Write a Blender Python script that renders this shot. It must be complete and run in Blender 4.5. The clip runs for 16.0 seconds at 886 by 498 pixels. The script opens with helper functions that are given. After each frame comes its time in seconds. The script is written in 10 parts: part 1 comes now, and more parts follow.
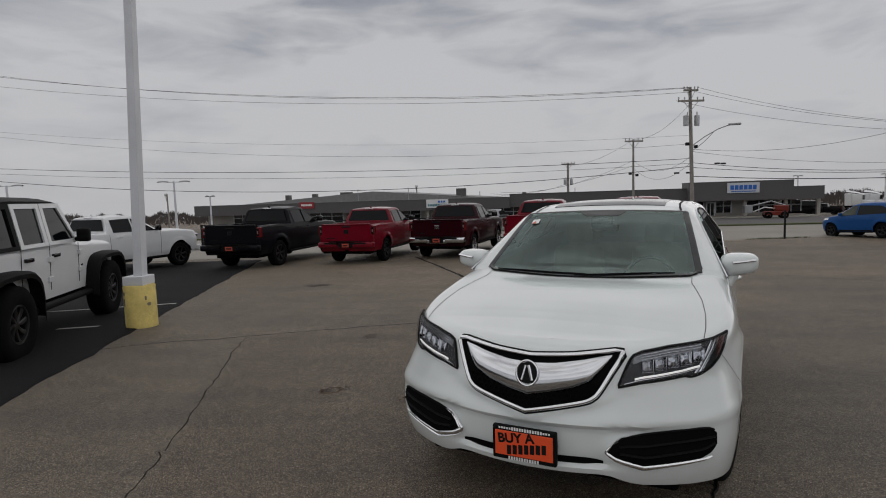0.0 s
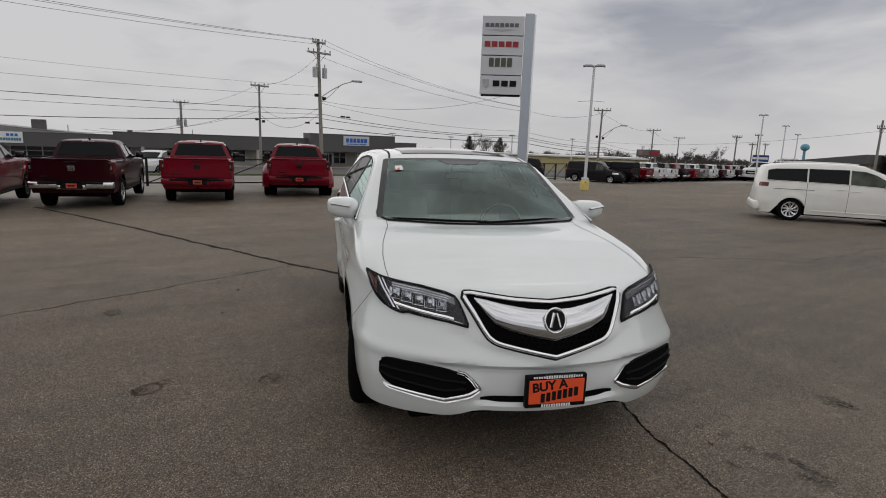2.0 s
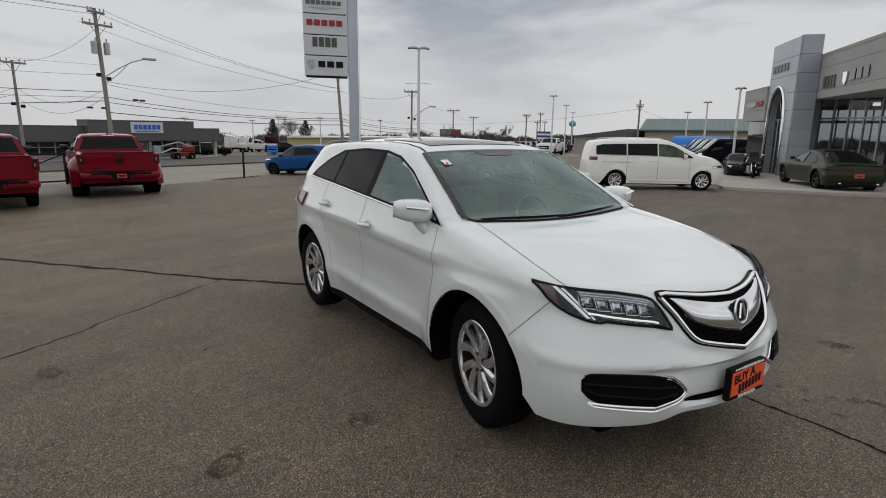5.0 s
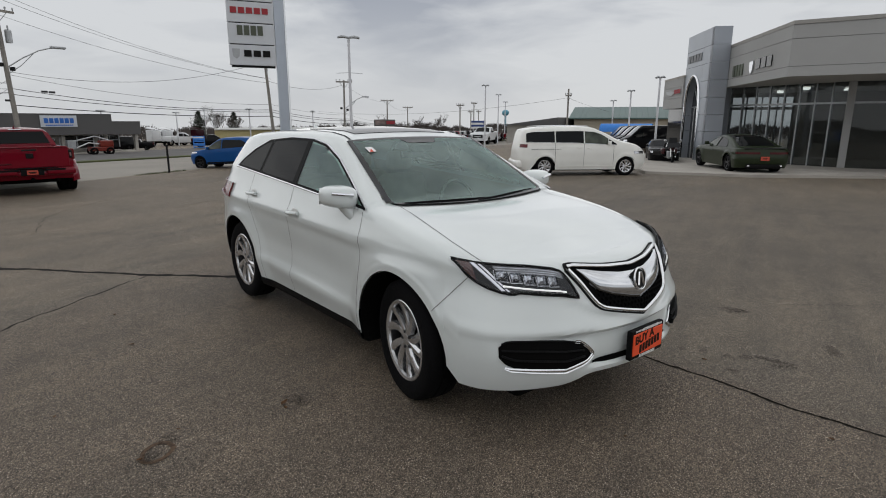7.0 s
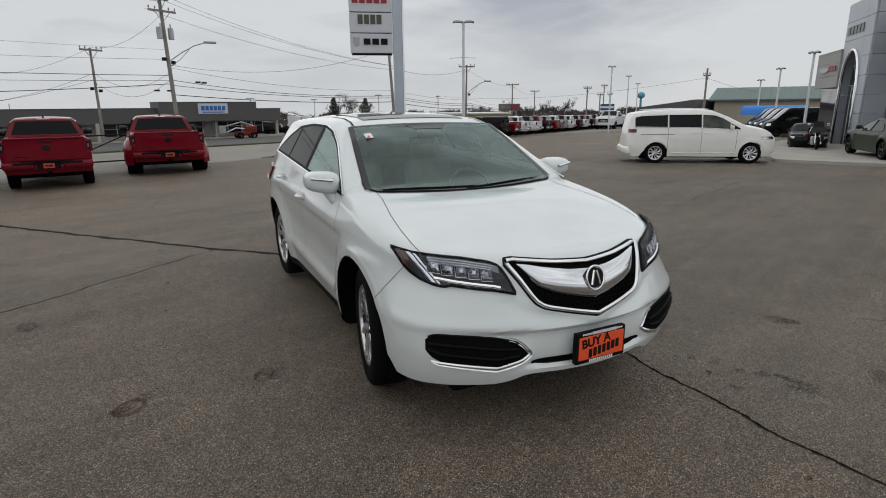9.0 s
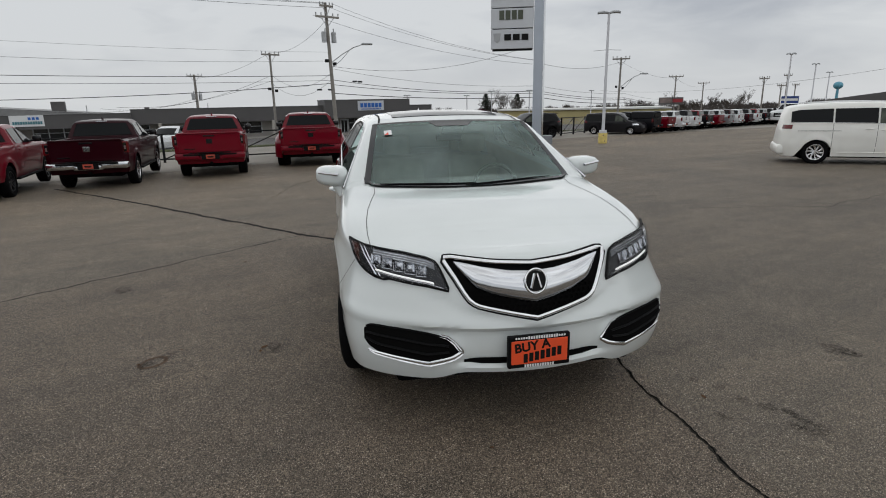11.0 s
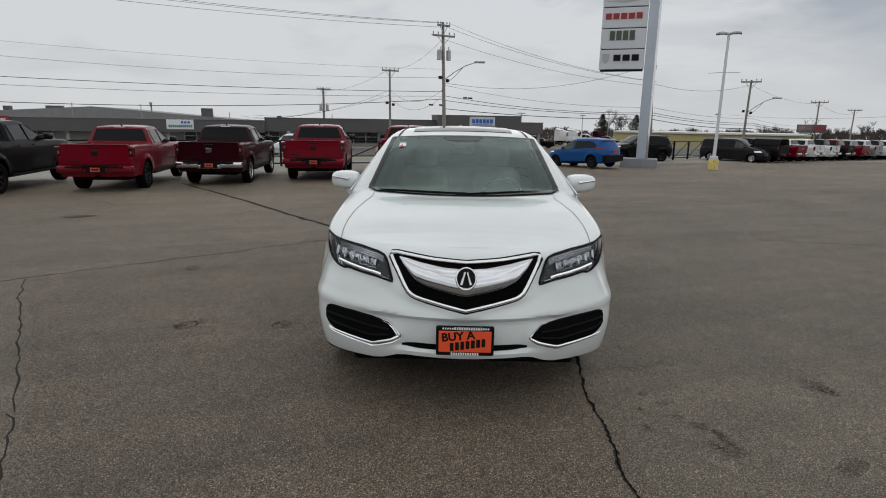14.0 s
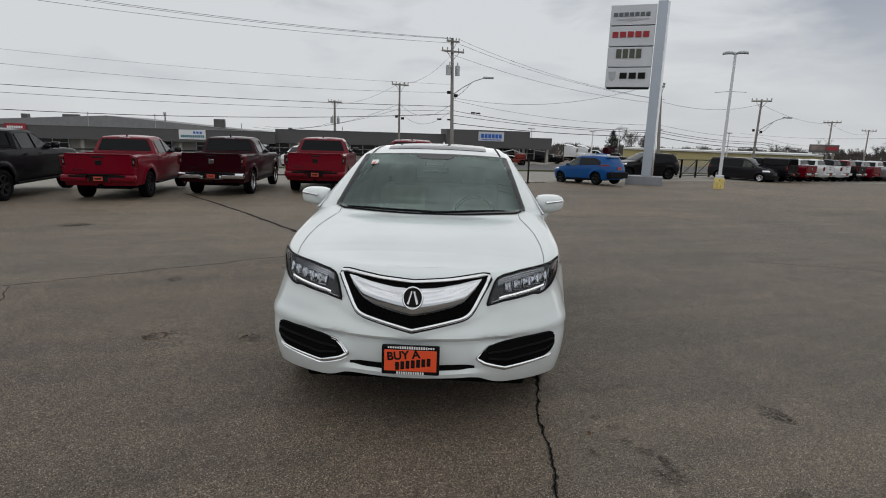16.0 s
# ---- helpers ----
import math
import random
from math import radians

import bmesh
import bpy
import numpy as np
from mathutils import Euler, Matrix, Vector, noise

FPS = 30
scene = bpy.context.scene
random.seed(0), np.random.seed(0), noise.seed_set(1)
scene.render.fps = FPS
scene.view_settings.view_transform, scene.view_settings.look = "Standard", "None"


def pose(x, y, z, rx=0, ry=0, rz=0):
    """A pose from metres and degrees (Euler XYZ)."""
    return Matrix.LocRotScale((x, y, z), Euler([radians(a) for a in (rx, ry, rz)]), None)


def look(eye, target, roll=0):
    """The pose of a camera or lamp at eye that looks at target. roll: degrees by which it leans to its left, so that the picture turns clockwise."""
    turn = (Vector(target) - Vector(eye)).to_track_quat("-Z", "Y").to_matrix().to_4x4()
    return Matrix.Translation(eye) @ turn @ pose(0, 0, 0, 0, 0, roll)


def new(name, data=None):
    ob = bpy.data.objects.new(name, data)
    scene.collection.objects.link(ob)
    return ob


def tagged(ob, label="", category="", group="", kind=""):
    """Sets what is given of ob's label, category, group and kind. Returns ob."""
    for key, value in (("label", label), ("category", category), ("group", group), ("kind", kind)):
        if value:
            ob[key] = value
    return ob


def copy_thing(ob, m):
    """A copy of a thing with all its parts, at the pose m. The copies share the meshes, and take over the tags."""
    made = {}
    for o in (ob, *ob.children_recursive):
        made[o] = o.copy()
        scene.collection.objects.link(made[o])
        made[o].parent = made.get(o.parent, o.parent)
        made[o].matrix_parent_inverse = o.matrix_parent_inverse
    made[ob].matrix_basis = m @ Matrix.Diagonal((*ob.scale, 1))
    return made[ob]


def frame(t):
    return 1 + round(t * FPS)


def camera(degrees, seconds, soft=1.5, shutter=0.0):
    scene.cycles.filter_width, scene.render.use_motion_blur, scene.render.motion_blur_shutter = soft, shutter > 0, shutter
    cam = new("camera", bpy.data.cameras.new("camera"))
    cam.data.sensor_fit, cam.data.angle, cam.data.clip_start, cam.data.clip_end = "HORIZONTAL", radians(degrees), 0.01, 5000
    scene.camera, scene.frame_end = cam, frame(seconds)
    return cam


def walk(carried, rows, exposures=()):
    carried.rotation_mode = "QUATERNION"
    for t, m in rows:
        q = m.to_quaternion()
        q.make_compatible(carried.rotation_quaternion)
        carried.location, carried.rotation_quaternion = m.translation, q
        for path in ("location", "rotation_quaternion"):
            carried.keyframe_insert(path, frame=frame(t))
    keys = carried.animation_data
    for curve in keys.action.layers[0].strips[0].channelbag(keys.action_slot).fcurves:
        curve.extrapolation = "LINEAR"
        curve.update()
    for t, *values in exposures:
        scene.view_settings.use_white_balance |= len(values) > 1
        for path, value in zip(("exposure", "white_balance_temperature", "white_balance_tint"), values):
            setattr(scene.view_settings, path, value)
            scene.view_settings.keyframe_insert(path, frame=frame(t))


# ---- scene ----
cam = camera(76.6, 16.0, 1.0)
PATH = [
    (0, (0.451, 0.119, 1.735), (0.263, 2.101, 1.546), -1.8),
    (0.5, (-0.064, 0.24, 1.752), (0.131, 2.218, 1.528), -0.8),
    (0.6, (-0.173, 0.261, 1.749), (0.116, 2.226, 1.514), -0.7),
    (1, (-0.62, 0.36, 1.745), (0.01, 2.241, 1.488), 0.5),
    (1.5, (-1.044, 0.643, 1.696), (-0.14, 2.397, 1.373), 1.5),
    (2, (-1.43, 0.956, 1.697), (-0.332, 2.587, 1.327), 2.1),
    (2.1, (-1.507, 1.001, 1.697), (-0.382, 2.613, 1.328), 2.0),
    (2.5, (-1.747, 1.289, 1.698), (-0.473, 2.785, 1.323), 2.4),
    (3, (-1.919, 1.669, 1.686), (-0.497, 3.023, 1.303), 2.5),
    (3.2, (-2.025, 1.793, 1.681), (-0.566, 3.105, 1.294), 2.0),
    (5.3, (-2.617, 2.641, 1.722), (-1.002, 3.748, 1.311), 0.5),
    (5.5, (-2.665, 2.703, 1.714), (-1.027, 3.776, 1.307), 0.3),
    (6, (-2.735, 2.749, 1.695), (-1.054, 3.753, 1.289), 0.5),
    (6.5, (-2.685, 2.612, 1.681), (-0.986, 3.578, 1.259), 0.3),
    (7, (-2.64, 2.373, 1.703), (-0.943, 3.333, 1.257), 0.1),
    (7.5, (-2.575, 2.247, 1.698), (-0.894, 3.234, 1.248), 0.1),
    (8, (-2.334, 2.136, 1.674), (-0.699, 3.19, 1.21), 0.1),
    (8.5, (-2.139, 1.932, 1.676), (-0.593, 3.096, 1.174), 0.1),
    (9, (-2.014, 1.592, 1.71), (-0.589, 2.905, 1.214), -0.5),
    (9.2, (-1.978, 1.488, 1.73), (-0.594, 2.843, 1.233), -0.4),
    (11.3, (-1.102, 0.807, 1.701), (-0.151, 2.493, 1.196), -1.2),
    (11.5, (-1.035, 0.797, 1.683), (-0.12, 2.502, 1.176), -1.1),
    (12, (-0.892, 0.777, 1.69), (-0.019, 2.503, 1.18), -0.3),
    (12.5, (-0.777, 0.644, 1.702), (0.039, 2.402, 1.206), 0.3),
    (13, (-0.645, 0.434, 1.707), (0.079, 2.235, 1.224), 0.0),
    (13.5, (-0.641, 0.244, 1.709), (0.054, 2.063, 1.255), 0.1),
    (14, (-0.587, 0.068, 1.709), (0.081, 1.899, 1.261), 0.9),
    (14.5, (-0.367, -0.056, 1.731), (0.281, 1.782, 1.28), 1.2),
    (15, (-0.297, -0.092, 1.752), (0.345, 1.748, 1.306), 1.6),
    (15.5, (-0.294, -0.082, 1.756), (0.346, 1.765, 1.333), 1.9),
    (16, (-0.252, -0.062, 1.757), (0.383, 1.791, 1.354), 1.8),
]
walk(cam, [(t, look(eye, target, roll)) for t, eye, target, roll in PATH], [(0, -0.40, 6500, 10.5), (0.5, -0.36, 6500, 10.5), (1.0, -0.28, 6560, 10.5), (1.5, -0.22, 6600, 10.5), (2.0, -0.18, 6600, 10.5), (3.0, -0.15, 6560, 9.5), (5.5, -0.07, 6450, 9), (9.0, -0.03, 6380, 7.5), (16, -0.03, 6380, 7.5)])

from mathutils.bvhtree import BVHTree

# ---- light and sky ----
world = bpy.data.worlds.new("overcast_sky")
scene.world = world
world.use_nodes = True
wn, wl = world.node_tree.nodes, world.node_tree.links
wn.clear()
sky = wn.new("ShaderNodeTexSky")
sky.sky_type, sky.sun_disc, sky.sun_elevation, sky.sun_rotation = "NISHITA", False, radians(58), radians(70)
wbg, wout = wn.new("ShaderNodeBackground"), wn.new("ShaderNodeOutputWorld")
wtc, wmap = wn.new("ShaderNodeTexCoord"), wn.new("ShaderNodeMapping")
wmap.inputs["Scale"].default_value = (1.0, 1.0, 3.6)
wl.new(wtc.outputs["Generated"], wmap.inputs["Vector"])
cloud_a, cloud_b = wn.new("ShaderNodeTexNoise"), wn.new("ShaderNodeTexNoise")
for nd, sc_, det, dist in ((cloud_a, 1.7, 7.0, 0.35), (cloud_b, 6.5, 6.0, 0.6)):
    nd.inputs["Scale"].default_value, nd.inputs["Detail"].default_value = sc_, det
    nd.inputs["Distortion"].default_value = dist
    wl.new(wmap.outputs[0], nd.inputs["Vector"])
cmix = wn.new("ShaderNodeMix")
cmix.data_type = "FLOAT"
cmix.inputs[0].default_value = 0.3
wl.new(cloud_a.outputs["Fac"], cmix.inputs[2])
wl.new(cloud_b.outputs["Fac"], cmix.inputs[3])
cramp = wn.new("ShaderNodeValToRGB")
cramp.color_ramp.elements[0].position, cramp.color_ramp.elements[0].color = 0.37, (0.30, 0.325, 0.39, 1)
cramp.color_ramp.elements[1].position, cramp.color_ramp.elements[1].color = 0.56, (0.71, 0.715, 0.735, 1)
wl.new(cmix.outputs[0], cramp.inputs[0])
# the cloud deck is thicker and greyer overhead than towards the horizon
wsep = wn.new("ShaderNodeSeparateXYZ")
wl.new(wtc.outputs["Generated"], wsep.inputs[0])
wup = wn.new("ShaderNodeMapRange")
wup.inputs["From Min"].default_value, wup.inputs["From Max"].default_value = 0.22, 0.60
wup.inputs["To Min"].default_value, wup.inputs["To Max"].default_value = 1.0, 0.84
wl.new(wsep.outputs["Z"], wup.inputs["Value"])
wdeck = wn.new("ShaderNodeVectorMath")
wdeck.operation = "SCALE"
wl.new(cramp.outputs[0], wdeck.inputs[0])
# broken cloud overhead, darker and brighter by turns
wover, wbreak, wfade, wdense = wn.new("ShaderNodeTexNoise"), wn.new("ShaderNodeMapRange"), wn.new("ShaderNodeMapRange"), wn.new("ShaderNodeMix")
wover.inputs["Scale"].default_value, wover.inputs["Detail"].default_value, wover.inputs["Distortion"].default_value = 5.0, 6.0, 0.7
wl.new(wtc.outputs["Generated"], wover.inputs["Vector"])
wbreak.inputs["From Min"].default_value, wbreak.inputs["From Max"].default_value = 0.38, 0.62
wbreak.inputs["To Min"].default_value, wbreak.inputs["To Max"].default_value = 0.42, 1.45
wl.new(wover.outputs["Fac"], wbreak.inputs["Value"])
wfade.inputs["From Min"].default_value, wfade.inputs["From Max"].default_value = 0.45, 0.75
wl.new(wsep.outputs["Z"], wfade.inputs["Value"])
wdense.data_type = "FLOAT"
wdense.inputs[2].default_value = 1.0
wl.new(wfade.outputs[0], wdense.inputs[0])
wl.new(wbreak.outputs[0], wdense.inputs[3])
wthick = wn.new("ShaderNodeMath")
wthick.operation = "MULTIPLY"
wl.new(wup.outputs[0], wthick.inputs[0])
wl.new(wdense.outputs[0], wthick.inputs[1])
wl.new(wthick.outputs[0], wdeck.inputs["Scale"])
# low haze, pale and even
whz = wn.new("ShaderNodeMapRange")
whz.inputs["From Min"].default_value, whz.inputs["From Max"].default_value = 0.0, 0.26
whz.inputs["To Min"].default_value, whz.inputs["To Max"].default_value = 0.85, 0.0
wl.new(wsep.outputs["Z"], whz.inputs["Value"])
wmix = wn.new("ShaderNodeMix")
wmix.data_type = "RGBA"
wl.new(whz.outputs[0], wmix.inputs[0])
wl.new(wdeck.outputs[0], wmix.inputs[6])
wmix.inputs[7].default_value = (0.70, 0.70, 0.71, 1)
sky_dim = wn.new("ShaderNodeVectorMath")
sky_dim.operation = "SCALE"
sky_dim.inputs["Scale"].default_value = 0.05
wl.new(sky.outputs[0], sky_dim.inputs[0])
wcover = wn.new("ShaderNodeMix")
wcover.data_type = "RGBA"
wcover.inputs[0].default_value = 0.93
wl.new(sky_dim.outputs[0], wcover.inputs[6])
wl.new(wmix.outputs[2], wcover.inputs[7])
wl.new(wcover.outputs[2], wbg.inputs["Color"])
wbg.inputs["Strength"].default_value = 1.0
wl.new(wbg.outputs[0], wout.inputs[0])

sun_data = bpy.data.lights.new("sun", "SUN")
sun_data.energy, sun_data.angle, sun_data.color = 1.3, radians(165), (1.0, 0.97, 0.93)
sun = new("sun", sun_data)
sun.matrix_world = look((3, 1.5, 24), (0, 0, 0))
scene.view_settings.exposure = 0.0

# ---- materials ----
MATS = {}


def shader(name, color, rough=0.6, metal=0.0, coat=0.0, grain=0.0, grain_scale=200.0, blotch=0.0, blotch_scale=3.0, bump=0.0, bump_scale=None, emit=0.0, spec=0.5, object_random=0.0):
    """A principled material with colour variation at two scales and fine relief, in object space."""
    if name in MATS:
        return MATS[name]
    m = bpy.data.materials.new(name)
    m.use_nodes = True
    n, l = m.node_tree.nodes, m.node_tree.links
    b = n["Principled BSDF"]
    b.inputs["Roughness"].default_value, b.inputs["Metallic"].default_value = rough, metal
    b.inputs["Coat Weight"].default_value, b.inputs["Coat Roughness"].default_value = coat, 0.03
    b.inputs["Specular IOR Level"].default_value = spec
    b.inputs["Base Color"].default_value = (*color, 1)
    if emit:
        b.inputs["Emission Color"].default_value, b.inputs["Emission Strength"].default_value = (*color, 1), emit
    tc = n.new("ShaderNodeTexCoord")
    last = None
    for amount, scale, seed in ((blotch, blotch_scale, 0.0), (grain, grain_scale, 3.1)):
        if amount <= 0:
            continue
        t = n.new("ShaderNodeTexNoise")
        t.inputs["Scale"].default_value, t.inputs["Detail"].default_value = scale, 5.0
        l.new(tc.outputs["Object"], t.inputs["Vector"])
        r = n.new("ShaderNodeMapRange")
        r.inputs["From Min"].default_value, r.inputs["From Max"].default_value = 0.3, 0.7
        r.inputs["To Min"].default_value, r.inputs["To Max"].default_value = 1 - amount, 1 + amount
        l.new(t.outputs["Fac"], r.inputs["Value"])
        v = n.new("ShaderNodeVectorMath")
        v.operation = "SCALE"
        l.new(r.outputs[0], v.inputs["Scale"])
        if last is None:
            v.inputs[0].default_value = color
        else:
            l.new(last, v.inputs[0])
        last = v.outputs[0]
    if object_random:
        oi = n.new("ShaderNodeObjectInfo")
        r = n.new("ShaderNodeMapRange")
        r.inputs["To Min"].default_value, r.inputs["To Max"].default_value = 1 - object_random, 1 + object_random
        l.new(oi.outputs["Random"], r.inputs["Value"])
        v = n.new("ShaderNodeVectorMath")
        v.operation = "SCALE"
        l.new(r.outputs[0], v.inputs["Scale"])
        if last is None:
            v.inputs[0].default_value = color
        else:
            l.new(last, v.inputs[0])
        last = v.outputs[0]
    if last is not None:
        l.new(last, b.inputs["Base Color"])
    if bump:
        t = n.new("ShaderNodeTexNoise")
        t.inputs["Scale"].default_value, t.inputs["Detail"].default_value = bump_scale or grain_scale, 4.0
        l.new(tc.outputs["Object"], t.inputs["Vector"])
        bp = n.new("ShaderNodeBump")
        bp.inputs["Strength"].default_value, bp.inputs["Distance"].default_value = bump, 0.01
        l.new(t.outputs["Fac"], bp.inputs["Height"])
        l.new(bp.outputs[0], b.inputs["Normal"])
    MATS[name] = m
    return m


def paint(name, color, metal=0.0, rough=0.35, coat=0.42, spec=0.25):
    return shader(name, color, rough=rough, metal=metal, coat=coat, spec=spec, blotch=0.03, blotch_scale=2.0)


def clear_glass(name, color, amount, rough=0.0, ior=1.5):
    """A tinted pane: a glossy coat over a see-through body."""
    m = bpy.data.materials.new(name)
    m.use_nodes = True
    n, l = m.node_tree.nodes, m.node_tree.links
    n.clear()
    out, mix, tr, gl, fr = n.new("ShaderNodeOutputMaterial"), n.new("ShaderNodeMixShader"), n.new("ShaderNodeBsdfTransparent"), n.new("ShaderNodeBsdfGlossy"), n.new("ShaderNodeFresnel")
    tr.inputs[0].default_value = (*color, 1)
    gl.inputs["Roughness"].default_value = rough
    gl.inputs["Color"].default_value = (*(amount if isinstance(amount, tuple) else (amount,) * 3), 1)
    fr.inputs["IOR"].default_value = ior
    l.new(fr.outputs[0], mix.inputs[0])
    l.new(tr.outputs[0], mix.inputs[1])
    l.new(gl.outputs[0], mix.inputs[2])
    l.new(mix.outputs[0], out.inputs[0])
    MATS[name] = m
    return m


PEARL = paint("pearl_white_paint", (0.65, 0.685, 0.678), rough=0.28, coat=1.0, spec=0.45)
PANE = clear_glass("green_tinted_glass", (0.74, 0.94, 0.87), (0.80, 0.98, 0.94), ior=1.92)
PRIVACY = clear_glass("dark_privacy_glass", (0.045, 0.05, 0.055), 0.38)
DARKGLASS = shader("dark_car_glass", (0.003, 0.004, 0.005), rough=0.05, spec=0.16)
# Opaque glass: the daylight seen through the cabin is put into its colour.
CABINGLASS = shader("cabin_light_glass", (0.05, 0.058, 0.045), rough=0.05, spec=0.28, blotch=0.5, blotch_scale=3.0)
RUBBER = shader("tyre_rubber", (0.005, 0.005, 0.0055), rough=0.9, spec=0.08, grain=0.25, grain_scale=90, bump=0.3, bump_scale=160)
BLACK = shader("black_plastic", (0.005, 0.005, 0.0055), rough=0.6, spec=0.10, grain=0.15, grain_scale=140, bump=0.12)
GLOSS = shader("gloss_black_trim", (0.006, 0.006, 0.007), rough=0.14, coat=0.3, spec=0.3)
VOID = shader("dark_wheel_well", (0.004, 0.004, 0.004), rough=0.95, spec=0.05, blotch=0.2)
CHROME = shader("chrome", (0.78, 0.79, 0.80), rough=0.08, metal=1.0, blotch=0.03, blotch_scale=6)
SATIN = shader("satin_silver_trim", (0.66, 0.67, 0.69), rough=0.13, metal=1.0)
ALLOY = shader("silver_alloy", (0.66, 0.66, 0.67), rough=0.24, metal=0.9, grain=0.06, grain_scale=60)
DARKALLOY = shader("dark_alloy", (0.016, 0.016, 0.018), rough=0.35, metal=0.4)
TAIL = shader("red_tail_lamp", (0.11, 0.003, 0.005), rough=0.2, coat=0.4, spec=0.3)
HOUSING = shader("lamp_housing", (0.020, 0.021, 0.023), rough=0.4, metal=0.3, blotch=0.2, blotch_scale=25)
AMBER = shader("amber_marker_lens", (0.07, 0.020, 0.014), rough=0.15, coat=1.0)
LENS = clear_glass("clear_lamp_lens", (0.92, 0.93, 0.95), 0.5, ior=1.36)
LAMPSILVER = shader("lamp_reflector", (0.72, 0.73, 0.75), rough=0.12, metal=1.0)
JEWEL = shader("faceted_lamp_jewel", (0.42, 0.43, 0.45), rough=0.16, metal=1.0, blotch=0.45, blotch_scale=60)
LAMPGREY = shader("dull_reversing_lens", (0.16, 0.10, 0.10), rough=0.25, coat=0.3)
DRL = shader("lit_lamp_strip", (1.0, 0.98, 0.95), rough=0.4, emit=0.6)
DULLORANGE = shader("weathered_orange_plate", (0.46, 0.06, 0.03), rough=0.5, blotch=0.15, blotch_scale=20)
ORANGE = shader("orange_plate", (0.80, 0.085, 0.022), rough=0.45, blotch=0.05, blotch_scale=20)
SEAM = shader("shut_line_shadow", (0.16, 0.16, 0.16), rough=0.8, spec=0.1)
INK = shader("black_ink", (0.010, 0.010, 0.010), rough=0.6, spec=0.12)
WHITEINK = shader("white_ink", (0.75, 0.75, 0.75), rough=0.5)
SEAT = shader("beige_leather", (0.58, 0.53, 0.45), rough=0.6, blotch=0.1, blotch_scale=8, bump=0.2, bump_scale=90)
DASH = shader("grey_dashboard", (0.12, 0.115, 0.105), rough=0.7, grain=0.2, grain_scale=120)
CABIN = shader("grey_cabin_lining", (0.52, 0.50, 0.46), rough=0.9, blotch=0.1)
STEELPOLE = shader("white_painted_steel", (0.62, 0.63, 0.66), rough=0.45, blotch=0.06, blotch_scale=2.5, grain=0.05, grain_scale=50)
BLUEGREY = shader("silver_blue_pylon_panel", (0.42, 0.46, 0.52), rough=0.35, metal=0.35, blotch=0.05, blotch_scale=1.2)
SIGNFACE = shader("white_sign_panel", (0.55, 0.57, 0.60), rough=0.4, blotch=0.04, blotch_scale=1.0)
YELLOW = shader("yellow_painted_concrete", (0.62, 0.49, 0.16), rough=0.8, blotch=0.2, blotch_scale=5, grain=0.15, grain_scale=60, bump=0.25)
CHIP = shader("bare_concrete_chip", (0.20, 0.17, 0.13), rough=0.9, grain=0.2, grain_scale=90)
CONCRETE = shader("pale_concrete", (0.36, 0.335, 0.30), rough=0.85, blotch=0.12, blotch_scale=0.8, grain=0.12, grain_scale=90, bump=0.2)
WOODPOLE = shader("weathered_pole_wood", (0.23, 0.215, 0.195), rough=0.9, blotch=0.2, blotch_scale=1.5, grain=0.2, grain_scale=40)
CABLE = shader("dark_cable", (0.02, 0.02, 0.022), rough=0.7)
STEEL = shader("galvanised_steel", (0.38, 0.39, 0.40), rough=0.45, metal=0.7, blotch=0.1)
IRON = shader("black_iron", (0.010, 0.010, 0.011), rough=0.55, spec=0.15, grain=0.1)
FASCIA = shader("grey_metal_fascia", (0.085, 0.081, 0.081), rough=0.6, blotch=0.06, blotch_scale=0.4)
MALLWALL = shader("pale_block_wall", (0.36, 0.34, 0.31), rough=0.85, blotch=0.1, blotch_scale=0.5)
SHOPGLASS = shader("shop_window_glass", (0.010, 0.011, 0.013), rough=0.05, spec=0.5)
SILVERPANEL = shader("silver_composite_panel", (0.325, 0.348, 0.385), rough=0.38, metal=0.3, blotch=0.05, blotch_scale=0.7, object_random=0.03)
STUCCO = shader("warm_grey_stucco", (0.350, 0.350, 0.344), rough=0.85, blotch=0.05, blotch_scale=0.6, grain=0.06, grain_scale=80)
GREENROOF = shader("green_metal_roof", (0.075, 0.125, 0.115), rough=0.5, blotch=0.08, blotch_scale=0.3)
TANWALL = shader("tan_metal_siding", (0.36, 0.32, 0.25), rough=0.7, blotch=0.06, blotch_scale=0.4)
YELLOWWALL = shader("yellow_metal_siding", (0.46, 0.40, 0.20), rough=0.7, blotch=0.06, blotch_scale=0.4)
BLUEPAINT = shader("blue_vinyl", (0.03, 0.20, 0.62), rough=0.5, blotch=0.08)
WATERBLUE = shader("water_tower_blue", (0.10, 0.30, 0.40), rough=0.5, blotch=0.05)
BARK = shader("bare_branches", (0.070, 0.059, 0.052), rough=0.95, blotch=0.2)
NEEDLE = shader("evergreen_needles", (0.03, 0.042, 0.028), rough=0.9, blotch=0.3, blotch_scale=1.0)
SEAL = shader("crack_sealer", (0.016, 0.014, 0.013), rough=0.9, spec=0.1, grain=0.2, grain_scale=70)
GRASS = shader("dull_grass", (0.075, 0.085, 0.035), rough=0.95, blotch=0.3, blotch_scale=0.6, grain=0.3, grain_scale=25)

# ---- mesh helpers ----


def slope(x, y):
    """Height of the lot: level round the car, then falling gently outwards."""
    d = math.hypot(x + 0.8, y - 1.0)
    c = max(0.0, (x + 0.8) / max(d, 1e-6))
    k = 0.0225 - 0.009 * c * c
    q = (d - 7.5) / 2.0
    return -k * 2.0 * (math.log1p(math.exp(q)) if q < 40 else q)


